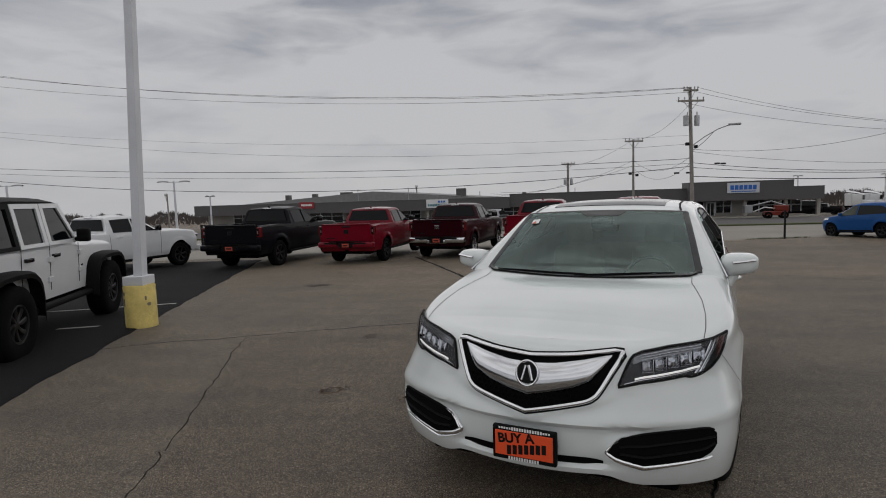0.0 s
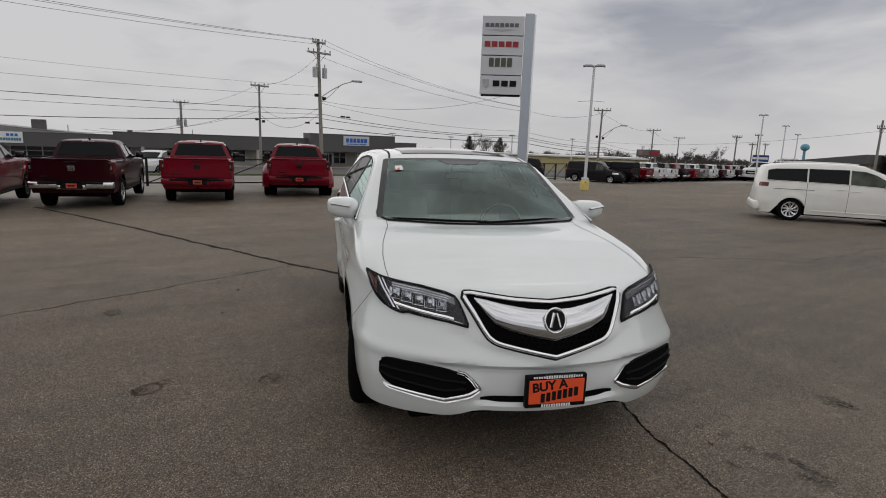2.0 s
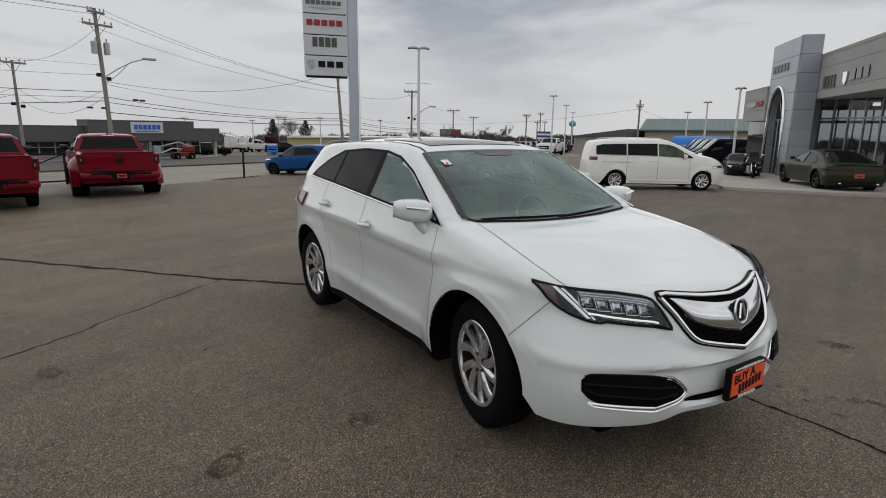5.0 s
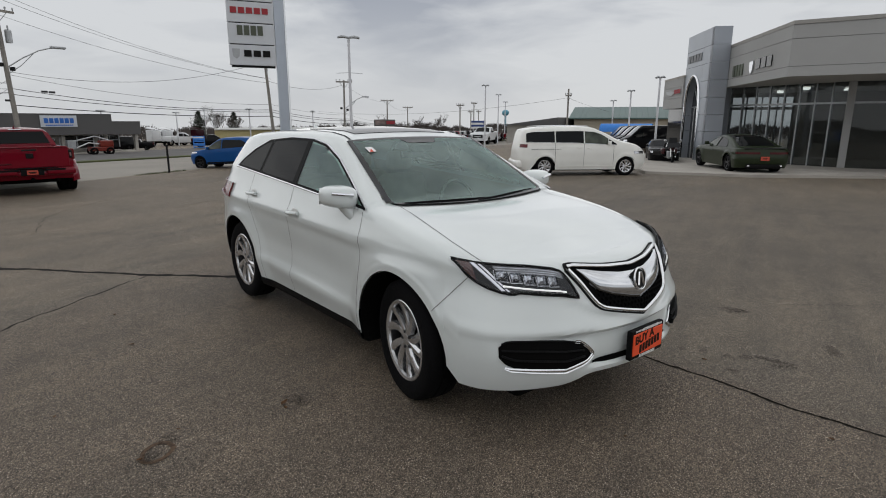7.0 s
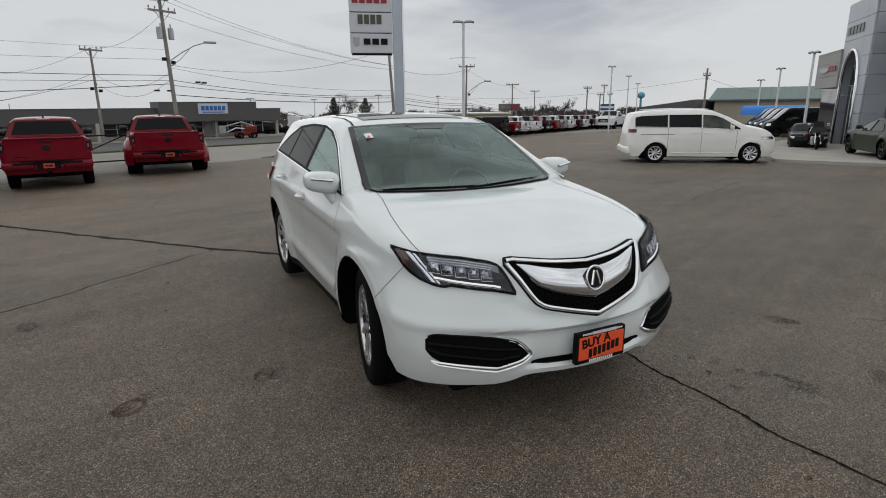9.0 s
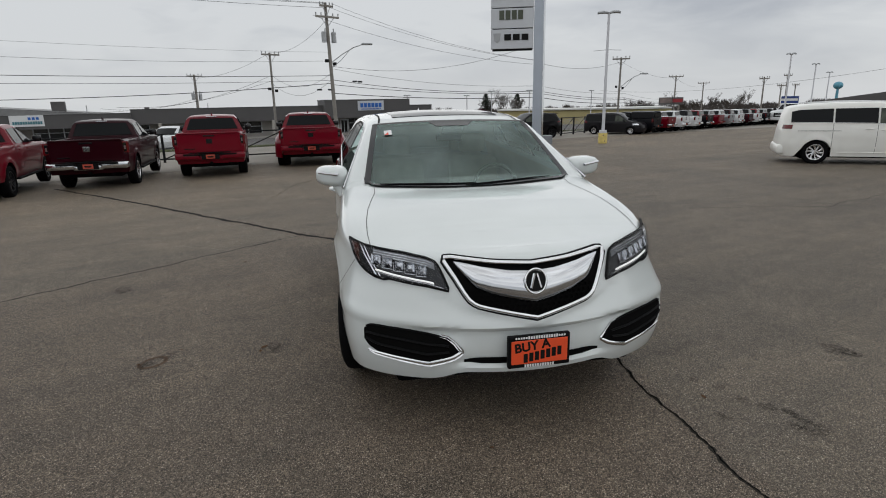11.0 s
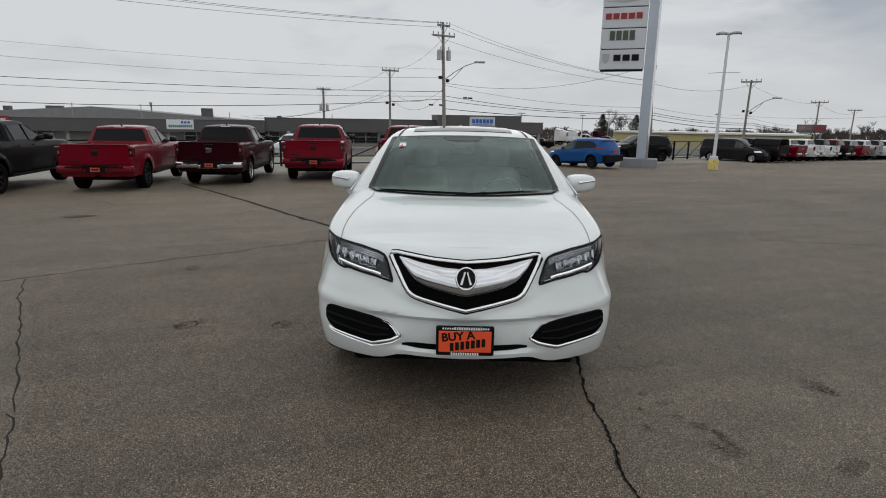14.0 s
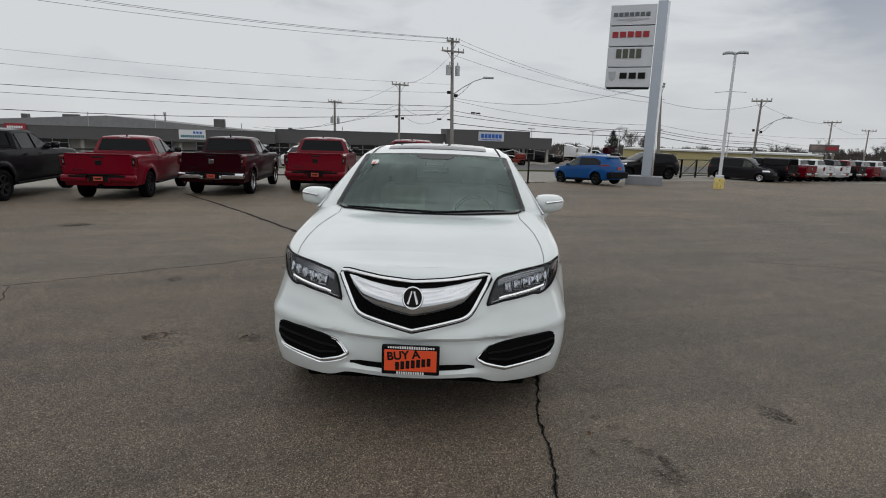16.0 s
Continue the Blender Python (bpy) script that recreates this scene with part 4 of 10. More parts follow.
        part("lamp_rim", tube(mirrored(rim_pts), 0.0075, 5), INK, lamp)
        # ribbed silver shelf over the five jewels
        bm = bmesh.new()
        add_grid(bm, flip(nose_panel([lerp(0.49, 0.785, i / 24) for i in range(25)], lambda y: h_hi(y) - 0.040, lambda y: h_hi(y) - 0.010, 0.008, 3)))
        shelf = part("upper_trim", outward(bm), shader("grey_lamp_shelf", (0.20, 0.205, 0.215), rough=0.28, metal=0.8), lamp)
        for q in (0.016, 0.026, 0.036):
            part("rib", tube(mirrored([nose_skin(y, h_hi(y) - q, 0.010) for y in np.linspace(0.49 + q, 0.785, 20)]), 0.0022, 5), LAMPSILVER, shelf)
        for k in range(5):
            y = 0.552 + 0.054 * k
            zc = 0.867 + 0.0080 * k
            bm = bmesh.new()
            quad = [(-0.021, -0.027), (0.027, -0.025), (0.023, 0.026), (-0.027, 0.024)]
            o = [[bm.verts.new(p) for p in mirrored(nose_skin(y + a * s_, zc + b * s_ + dz, off) for a, b in quad)] for s_, off, dz in ((1.0, 0.005, 0.0), (0.94, 0.017, 0.0), (0.72, 0.011, 0.002), (0.34, 0.016, 0.006))]
            for a, b in zip(o, o[1:]):
                for i in range(4):
                    j = (i + 1) % 4
                    bm.faces.new((a[i], a[j], b[j], b[i]))
            bm.faces.new(o[-1])
            jl = part("jewel_lens", bm, JEWEL, lamp)
            edge_pts = [nose_skin(y + a * 1.03, zc + b * 1.03, 0.016) for a, b in quad + quad[:1]]
            part("jewel_frame", tube(mirrored(edge_pts[:2] + edge_pts[2:3]), 0.0022, 5), LAMPSILVER, jl)
        drl = lambda y: linear_at([(0.45, 0.797), (0.53, 0.818), (0.70, 0.840), (0.80, 0.856)], y)
        part("light_strip", tube(mirrored([nose_skin(y, drl(y), 0.014) for y in np.linspace(0.50, 0.775, 20)]), 0.0048, 6), DRL, lamp, "lit white strip")
        part("strip_sill", tube(mirrored([nose_skin(y, drl(y) - 0.009, 0.010) for y in np.linspace(0.455, 0.775, 20)]), 0.005, 6, 0.6), LAMPSILVER, lamp)
        bm = bmesh.new()
        add_grid(bm, flip(nose_panel([lerp(0.856, 0.896, i / 8) for i in range(9)], lambda y: h_lo(y) + 0.012, lambda y: max(h_hi(y) - 0.006, h_lo(y) + 0.013), 0.007, 4)))
        part("side_marker", outward(bm), AMBER, lamp, "amber side marker")
        # two broad silver light guides sweep down the outer end
        for inner, wide, lift in ((0.0, 0.015, 0.010), (-0.020, 0.010, 0.008)):
            rows = []
            for i in range(13):
                q = lerp(0.08, 0.94, i / 12)
                yc = linear_at([(0.0, 0.772), (0.3, 0.800), (0.62, 0.828), (1.0, 0.854)], q) + inner
                rows.append([nose_skin(yc + wide * k, lerp(h_lo(yc), h_hi(yc), q), lift + 0.004 * (1 - k * k)) for k in (-0.5, -0.2, 0.2, 0.5)])
            part("light_guide", two_sided(flip(rows), 0.004), LAMPSILVER, lamp, smooth=50)
        bm = bmesh.new()
        add_grid(bm, flip(nose_panel(ys, h_lo, h_hi, 0.022, 8)))
        ln = part("lamp_lens", outward(bm), LENS, lamp, "clear lens", smooth=60)
        ln.visible_shadow = False
        # lower corner intake
        f_hi = lambda y: linear_at([(0.392, 0.474), (0.42, 0.505), (0.455, 0.533), (0.55, 0.556), (0.68, 0.575), (0.80, 0.582), (0.845, 0.576), (0.868, 0.552)], y)
        f_lo = lambda y: linear_at([(0.392, 0.466), (0.43, 0.450), (0.555, 0.409), (0.685, 0.423), (0.80, 0.437), (0.845, 0.464), (0.868, 0.500)], y)
        ys = [lerp(0.393, 0.867, i / 36) for i in range(37)]
        bm = bmesh.new()
        add_grid(bm, flip(nose_panel(ys, f_lo, f_hi, 0.004, 6)))
        fog = part("corner_intake", outward(bm), VOID, car, "black corner intake with two ribs", smooth=60)
        for q in (0.33, 0.66):
            pts = [nose_skin(y, lerp(f_lo(y), f_hi(y), q), 0.008) for y in np.linspace(0.45, 0.855, 16)]
            part("intake_rib", tube([Vector((p.x, sd * p.y, p.z)) for p in pts], 0.009, 6, 0.6), BLACK, fog)
        pts = [nose_skin(y, f_hi(y) + 0.004, 0.005) for y in np.linspace(0.855, 0.44, 20)]
        part("intake_rim", tube([Vector((p.x, sd * p.y, p.z)) for p in pts], 0.005, 6), BLACK, fog)
        strip = [(0.842, 0.444), (0.81, 0.431), (0.685, 0.417), (0.560, 0.402), (0.545, 0.402), (0.43, 0.441), (0.392, 0.463), (0.388, 0.472), (0.42, 0.512), (0.455, 0.540), (0.50, 0.551)]
        wide = [0.006, 0.016, 0.020, 0.024, 0.024, 0.022, 0.018, 0.014, 0.009, 0.007, 0.004]
        rows = []
        for (y0, z0, w0), (y1, z1, w1) in zip([(*p, w) for p, w in zip(strip, wide)], [(*p, w) for p, w in zip(strip[1:], wide[1:])]):
            h = math.hypot(y1 - y0, z1 - z0)
            for i in range(5):
                q = i / 5
                y, z, w = lerp(y0, y1, q), lerp(z0, z1, q), lerp(w0, w1, q) / 2
                dy, dz = -(z1 - z0) / h, (y1 - y0) / h
                rows.append([nose_skin(y + dy * w * k, z + dz * w * k, 0.006 + 0.006 * (1 - k * k)) for k in (-1, -0.5, 0, 0.5, 1)])
        part("chrome_strip", two_sided(flip(rows), 0.006), CHROME, fog, "chrome lower strip", smooth=40)
        # tail lamp wrapping the rear corner
        rows = []
        for i in range(13):
            a = radians(lerp(6, 62, i / 12))
            rows.append([Vector((p.x, sd * p.y, p.z)) for p in (skin("tail", a, lerp(0.985 + 0.06 * i / 12, 1.115 + 0.01 * i / 12, j / 5), 0.006) for j in range(6))])
        part("tail_lamp", two_sided(rows, 0.012), TAIL, car, "red tail lamp", smooth=60)
        for a, fr in ((AXLE, 1), (-AXLE, 0)):
            wheel(car, a + 0.028 * fr, sd * (0.836 if fr else 0.818), WHEEL_R + 0.006 * fr, 0.235, 0.254, 5, sd, ALLOY, twin=True, steer=-10.0 * fr)
    # lower middle intake and lip
    i_hi = lambda y: linear_at([(0, 0.432), (0.30, 0.433), (0.375, 0.424)], abs(y))
    i_lo = lambda y: linear_at([(0, 0.393), (0.30, 0.396), (0.375, 0.408)], abs(y))
    ys = [lerp(-0.375, 0.375, i / 24) for i in range(25)]
    bm = bmesh.new()
    add_grid(bm, nose_panel(ys, i_lo, i_hi, 0.004, 3))
    part("lower_intake", bm, VOID, car, "narrow black lower intake")
    # dealer plate in a black frame
    bm = box(2.412, 2.445, -0.166, 0.166, 0.392, 0.566, 0.008)
    plate = part("plate_frame", bm, BLACK, car, "black plate frame")
    part("plate", box(2.44, 2.4495, -0.150, 0.150, 0.416, 0.543, 0.003), ORANGE, plate, "orange dealer plate")
    letters(plate, 2.4505, [("BUY A", -0.040, 0.511, 0.054, 6)], INK)
    bars(plate, 2.4505, [(-0.075 + 0.030 * i, 0.448 + 0.0045 * i, 0.022, 0.048) for i in range(7)], INK)
    bars(plate, 2.4485, [(-0.125 + 0.0135 * i, 0.558, 0.009, 0.010 if i < 5 or i > 16 else 0.016) for i in range(20)], WHITEINK)
    bars(plate, 2.4485, [(-0.075 + 0.0135 * i, 0.405, 0.009, 0.016) for i in range(12)], WHITEINK)
    build_cabin(car)


def letters(parent, x, rows, mat):
    """Plain capitals on a plate that faces forward."""
    for text, y, z, size, turn in rows:
        cu = bpy.data.curves.new("lettering", "FONT")
        cu.body, cu.size, cu.extrude, cu.align_x, cu.align_y = text, size * 1.25, 0.0005, "CENTER", "CENTER"
        cu.offset = 0.0022
        ob = new("lettering", cu)
        ob.data.materials.append(mat)
        ob.parent = parent
        ob.matrix_basis = Matrix.Translation((x, y, z)) @ Matrix.Rotation(radians(90), 4, "Z") @ Matrix.Rotation(radians(90), 4, "X") @ Matrix.Rotation(radians(turn), 4, "Z")


def bars(parent, x, rows, mat):
    for y, z, w, h in rows:
        bm = bmesh.new()
        add_box(bm, x - 0.001, x + 0.0005, y - w / 2, y + w / 2, z - h / 2, z + h / 2)
        part("letter_bar", bm, mat, parent)


def build_cabin(car):
    """Seats, dashboard and lining, seen dimly through the glass."""
    bm = bmesh.new()
    add_box(bm, -0.86, 0.86, -0.78, 0.78, 0.34, 0.40)
    add_box(bm, -1.80, -1.74, -0.70, 0.70, 0.40, 1.20)
    part("cabin_floor", bm, CABIN, car)
    bm = bmesh.new()
    rows = []
    for i in range(8):
        x = lerp(0.42, 0.96, i / 7)
        z = 1.055 + 0.02 * math.sin(math.pi * i / 7) + 0.03 * i / 7
        rows.append([Vector((x, lerp(-0.76, 0.76, j / 10), z - 0.02 * abs(lerp(-1, 1, j / 10)))) for j in range(11)])
    rows.insert(0, [Vector((0.44, p.y, 0.70)) for p in rows[0]])
    add_grid(bm, rows)
    part("dashboard", bm, DASH, car, smooth=60)
    bm = bmesh.new()
    add_tube(bm, [Vector((0.36 - 0.06 * math.sin(a), 0.37 + 0.185 * math.cos(a), 1.02 + 0.175 * math.sin(a))) for a in np.linspace(0, 2 * math.pi, 29)], 0.016, 8)
    add_box(bm, 0.35, 0.40, 0.20, 0.54, 1.0, 1.05, 0.01)
    part("steering_wheel", bm, DASH, car, smooth=60)
    for y in (0.37, -0.37):
        bm = bmesh.new()
        add_box(bm, -0.35, 0.18, y - 0.25, y + 0.25, 0.50, 0.68, 0.05)
        add_box(bm, -0.46, -0.28, y - 0.24, y + 0.24, 0.62, 1.22, 0.06, Matrix.Translation((-0.37, 0, 0.62)) @ Matrix.Rotation(radians(-12), 4, "Y") @ Matrix.Translation((0.37, 0, -0.62)))
        add_box(bm, -0.58, -0.46, y - 0.13, y + 0.13, 1.24, 1.42, 0.04)
        part("front_seat", bm, SEAT, car, "beige leather seat", smooth=60)
    bm = bmesh.new()
    add_box(bm, -1.05, -0.6, -0.66, 0.66, 0.52, 0.68, 0.05)
    add_box(bm, -1.30, -1.10, -0.66, 0.66, 0.62, 1.18, 0.06)
    for y in (-0.42, 0.42):
        add_box(bm, -1.36, -1.26, y - 0.12, y + 0.12, 1.20, 1.36, 0.04)
    part("rear_seat", bm, SEAT, car, "beige leather bench", smooth=60)
    bm = bmesh.new()
    rr = []
    for i in range(9):
        x = lerp(-1.75, 0.2, i / 8)
        ye = flank(x, edge(x)) - 0.09
        rr.append([top_point(x, lerp(-ye, ye, j / 10), ye, edge(x) - 0.035) for j in range(11)])
    add_grid(bm, rr)
    part("headliner", bm, CABIN, car)
    for sd in (1, -1):
        rows = []
        for i in range(20):
            x = lerp(-1.7, 0.90, i / 19)
            rows.append([Vector((x, sd * (flank(x, z) - 0.06), z)) for z in (0.86 if abs(x) > 0.84 else 0.40, 0.95, belt(x) - 0.01)])
        bm = bmesh.new()
        add_grid(bm, rows)
        part("door_lining", bm, CABIN, car)
    bm = bmesh.new()
    add_box(bm, 0.18, 0.22, -0.11, 0.11, 1.40, 1.455, 0.01)
    part("rear_view_mirror", bm, BLACK, car)


build_hero()

# ---- ground ----


def ground_material():
    m = bpy.data.materials.new("worn_tan_asphalt")
    m.use_nodes = True
    n, l = m.node_tree.nodes, m.node_tree.links
    b = n["Principled BSDF"]
    b.inputs["Roughness"].default_value = 0.68
    b.inputs["Specular IOR Level"].default_value = 0.32
    tc = n.new("ShaderNodeTexCoord")

    def noise_tex(scale, detail, rough=0.55, dist=0.0):
        t = n.new("ShaderNodeTexNoise")
        t.inputs["Scale"].default_value, t.inputs["Detail"].default_value, t.inputs["Roughness"].default_value, t.inputs["Distortion"].default_value = scale, detail, rough, dist
        l.new(tc.outputs["Object"], t.inputs["Vector"])
        return t.outputs["Fac"]

    def ramp(src, a, ca, z, cz):
        r = n.new("ShaderNodeValToRGB")
        r.color_ramp.elements[0].position, r.color_ramp.elements[0].color = a, (*ca, 1)
        r.color_ramp.elements[1].position, r.color_ramp.elements[1].color = z, (*cz, 1)
        l.new(src, r.inputs[0])
        return r.outputs[0]

    def multiply(a, bb, f=1.0):
        x = n.new("ShaderNodeMix")
        x.data_type, x.blend_type = "RGBA", "MULTIPLY"
        x.inputs[0].default_value = f
        l.new(a, x.inputs[6])
        l.new(bb, x.inputs[7])
        return x.outputs[2]

    def stones(src):
        """Mostly dull grey-brown stones, some dark, a few pale."""
        r = n.new("ShaderNodeValToRGB")
        e = r.color_ramp.elements
        e[0].position, e[0].color = 0.0, (0.038, 0.033, 0.028, 1)
        e[1].position, e[1].color = 1.0, (0.52, 0.48, 0.42, 1)
        for pos, col in ((0.30, (0.110, 0.094, 0.076, 1)), (0.62, (0.198, 0.169, 0.135, 1)), (0.90, (0.275, 0.238, 0.194, 1))):
            q = e.new(pos)
            q.color = col
        l.new(src, r.inputs[0])
        return r.outputs[0]

    # stones of the chip seal
    vor = n.new("ShaderNodeTexVoronoi")
    vor.inputs["Scale"].default_value = 180.0
    l.new(tc.outputs["Object"], vor.inputs["Vector"])
    stone = n.new("ShaderNodeSeparateColor")
    l.new(vor.outputs["Color"], stone.inputs[0])
    base = stones(stone.outputs[0])
    gaps = ramp(vor.outputs["Distance"], 0.22, (1.10, 1.10, 1.10), 0.70, (0.42, 0.41, 0.40))
    base = multiply(base, gaps)
    # one slab of coarse greyer stones between the cracks; round it the surface is finer and browner
    pos = n.new("ShaderNodeSeparateXYZ")
    l.new(tc.outputs["Object"], pos.inputs[0])
    wob = noise_tex(3.0, 4)
    inside = None
    for a, bq, c in ((0.357, -1.0, 7.987), (1.0, 0.30, 0.759), (-1.0, 0.345, 0.538)):
        px, py, both, at_line, soft_edge = (n.new("ShaderNodeMath") for _ in range(5))
        px.operation = py.operation = "MULTIPLY_ADD"
        l.new(pos.outputs[0], px.inputs[0])
        px.inputs[1].default_value, px.inputs[2].default_value = a, c
        l.new(pos.outputs[1], py.inputs[0])
        py.inputs[1].default_value = bq
        l.new(px.outputs[0], py.inputs[2])
        both.operation = "MULTIPLY_ADD"
        l.new(wob, both.inputs[0])
        both.inputs[1].default_value = 0.25
        l.new(py.outputs[0], both.inputs[2])
        at_line.operation = "SUBTRACT"
        l.new(both.outputs[0], at_line.inputs[0])
        at_line.inputs[1].default_value = 0.125
        sm = n.new("ShaderNodeMapRange")
        sm.interpolation_type = "SMOOTHSTEP"
        sm.inputs["From Min"].default_value, sm.inputs["From Max"].default_value = -0.04, 0.08
        l.new(at_line.outputs[0], sm.inputs["Value"])
        if inside is None:
            inside = sm.outputs[0]
        else:
            soft_edge.operation = "MULTIPLY"
            l.new(inside, soft_edge.inputs[0])
            l.new(sm.outputs[0], soft_edge.inputs[1])
            inside = soft_edge.outputs[0]
    outside = n.new("ShaderNodeMapRange")
    outside.inputs["To Min"].default_value, outside.inputs["To Max"].default_value = 0.14, 0.0
    l.new(inside, outside.inputs["Value"])
    bind = n.new("ShaderNodeMix")
    bind.data_type = "RGBA"
    l.new(outside.outputs[0], bind.inputs[0])
    l.new(base, bind.inputs[6])
    bind.inputs[7].default_value = (0.136, 0.118, 0.096, 1)
    base = multiply(bind.outputs[2], ramp(inside, 0.0, (1.045, 1.045, 1.04), 1.0, (1.015, 0.98, 0.96)))
    base = multiply(base, ramp(noise_tex(0.35, 6, 0.6, 0.4), 0.32, (0.85, 0.85, 0.855), 0.68, (1.14, 1.125, 1.10)))
    base = multiply(base, ramp(noise_tex(2.1, 5, 0.65), 0.30, (0.86, 0.86, 0.86), 0.62, (1.07, 1.06, 1.055)))
    base = multiply(base, ramp(noise_tex(11.0, 5, 0.7, 0.3), 0.30, (0.88, 0.87, 0.86), 0.66, (1.10, 1.09, 1.08)))
    base = multiply(base, ramp(noise_tex(0.09, 4, 0.5, 1.0), 0.38, (0.92, 0.92, 0.92), 0.66, (1.14, 1.13, 1.10)))
    # the paving is tinted paler and tanner towards the fence, between y 7.5 and 13
    far_tone = n.new("ShaderNodeMapRange")
    far_tone.interpolation_type = "SMOOTHSTEP"
    far_tone.inputs["From Min"].default_value, far_tone.inputs["From Max"].default_value = 7.5, 13.0
    l.new(pos.outputs[1], far_tone.inputs["Value"])
    base = multiply(base, ramp(far_tone.outputs[0], 0.0, (1.0, 1.0, 1.0), 1.0, (1.15, 1.12, 1.07)))
    # worn lanes: long streaks left by turning cars
    for turn, sx, lo, hi in ((0.5, 0.9, 0.90, 1.07), (2.0, 1.6, 0.92, 1.06)):
        mp = n.new("ShaderNodeMapping")
        mp.inputs["Rotation"].default_value = (0, 0, turn)
        mp.inputs["Scale"].default_value = (0.12, sx, 1)
        l.new(tc.outputs["Object"], mp.inputs["Vector"])
        t = n.new("ShaderNodeTexNoise")
        t.inputs["Scale"].default_value, t.inputs["Detail"].default_value, t.inputs["Distortion"].default_value = 1.6, 5.0, 0.8
        l.new(mp.outputs[0], t.inputs["Vector"])
        base = multiply(base, ramp(t.outputs["Fac"], 0.36, (lo, lo, lo), 0.62, (hi, hi * 0.99, hi * 0.97)))
    # scattered oil spots
    base = multiply(base, ramp(noise_tex(1.15, 3, 0.5, 0.2), 0.20, (0.45, 0.42, 0.40), 0.30, (1, 1, 1)))
    l.new(base, b.inputs["Base Color"])
    bp = n.new("ShaderNodeBump")
    bp.inputs["Strength"].default_value, bp.inputs["Distance"].default_value = 0.7, 0.005
    bp.invert = True
    l.new(vor.outputs["Distance"], bp.inputs["Height"])
    l.new(bp.outputs[0], b.inputs["Normal"])
    return m


def sheet(bm, x0, x1, y0, y1, lift, step):
    """A patch of paving that follows the fall of the lot."""
    nx, ny = max(2, int((x1 - x0) / step)), max(2, int((y1 - y0) / step))
    add_grid(bm, [[Vector((lerp(x0, x1, i / nx), lerp(y0, y1, j / ny), slope(lerp(x0, x1, i / nx), lerp(y0, y1, j / ny)) + lift)) for j in range(ny + 1)] for i in range(nx + 1)])


def build_ground():
    bm = bmesh.new()
    radii = [0.0] + list(np.arange(0.4, 34.0, 0.4)) + list(np.geomspace(34.4, 1800, 40))
    rows = [[Vector((-0.8 + r * math.cos(a), 1.0 + r * math.sin(a), slope(-0.8 + r * math.cos(a), 1.0 + r * math.sin(a)))) for a in np.linspace(0, 2 * math.pi, 193)] for r in radii]
    add_grid(bm, rows)
    bmesh.ops.remove_doubles(bm, verts=bm.verts, dist=0.0005)
    bmesh.ops.recalc_face_normals(bm, faces=bm.faces)
    for f in bm.faces:
        if f.normal.z < 0:
            f.normal_flip()
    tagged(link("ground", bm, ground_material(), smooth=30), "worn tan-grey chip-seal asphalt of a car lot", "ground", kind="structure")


build_ground()

# ---- other vehicles ----


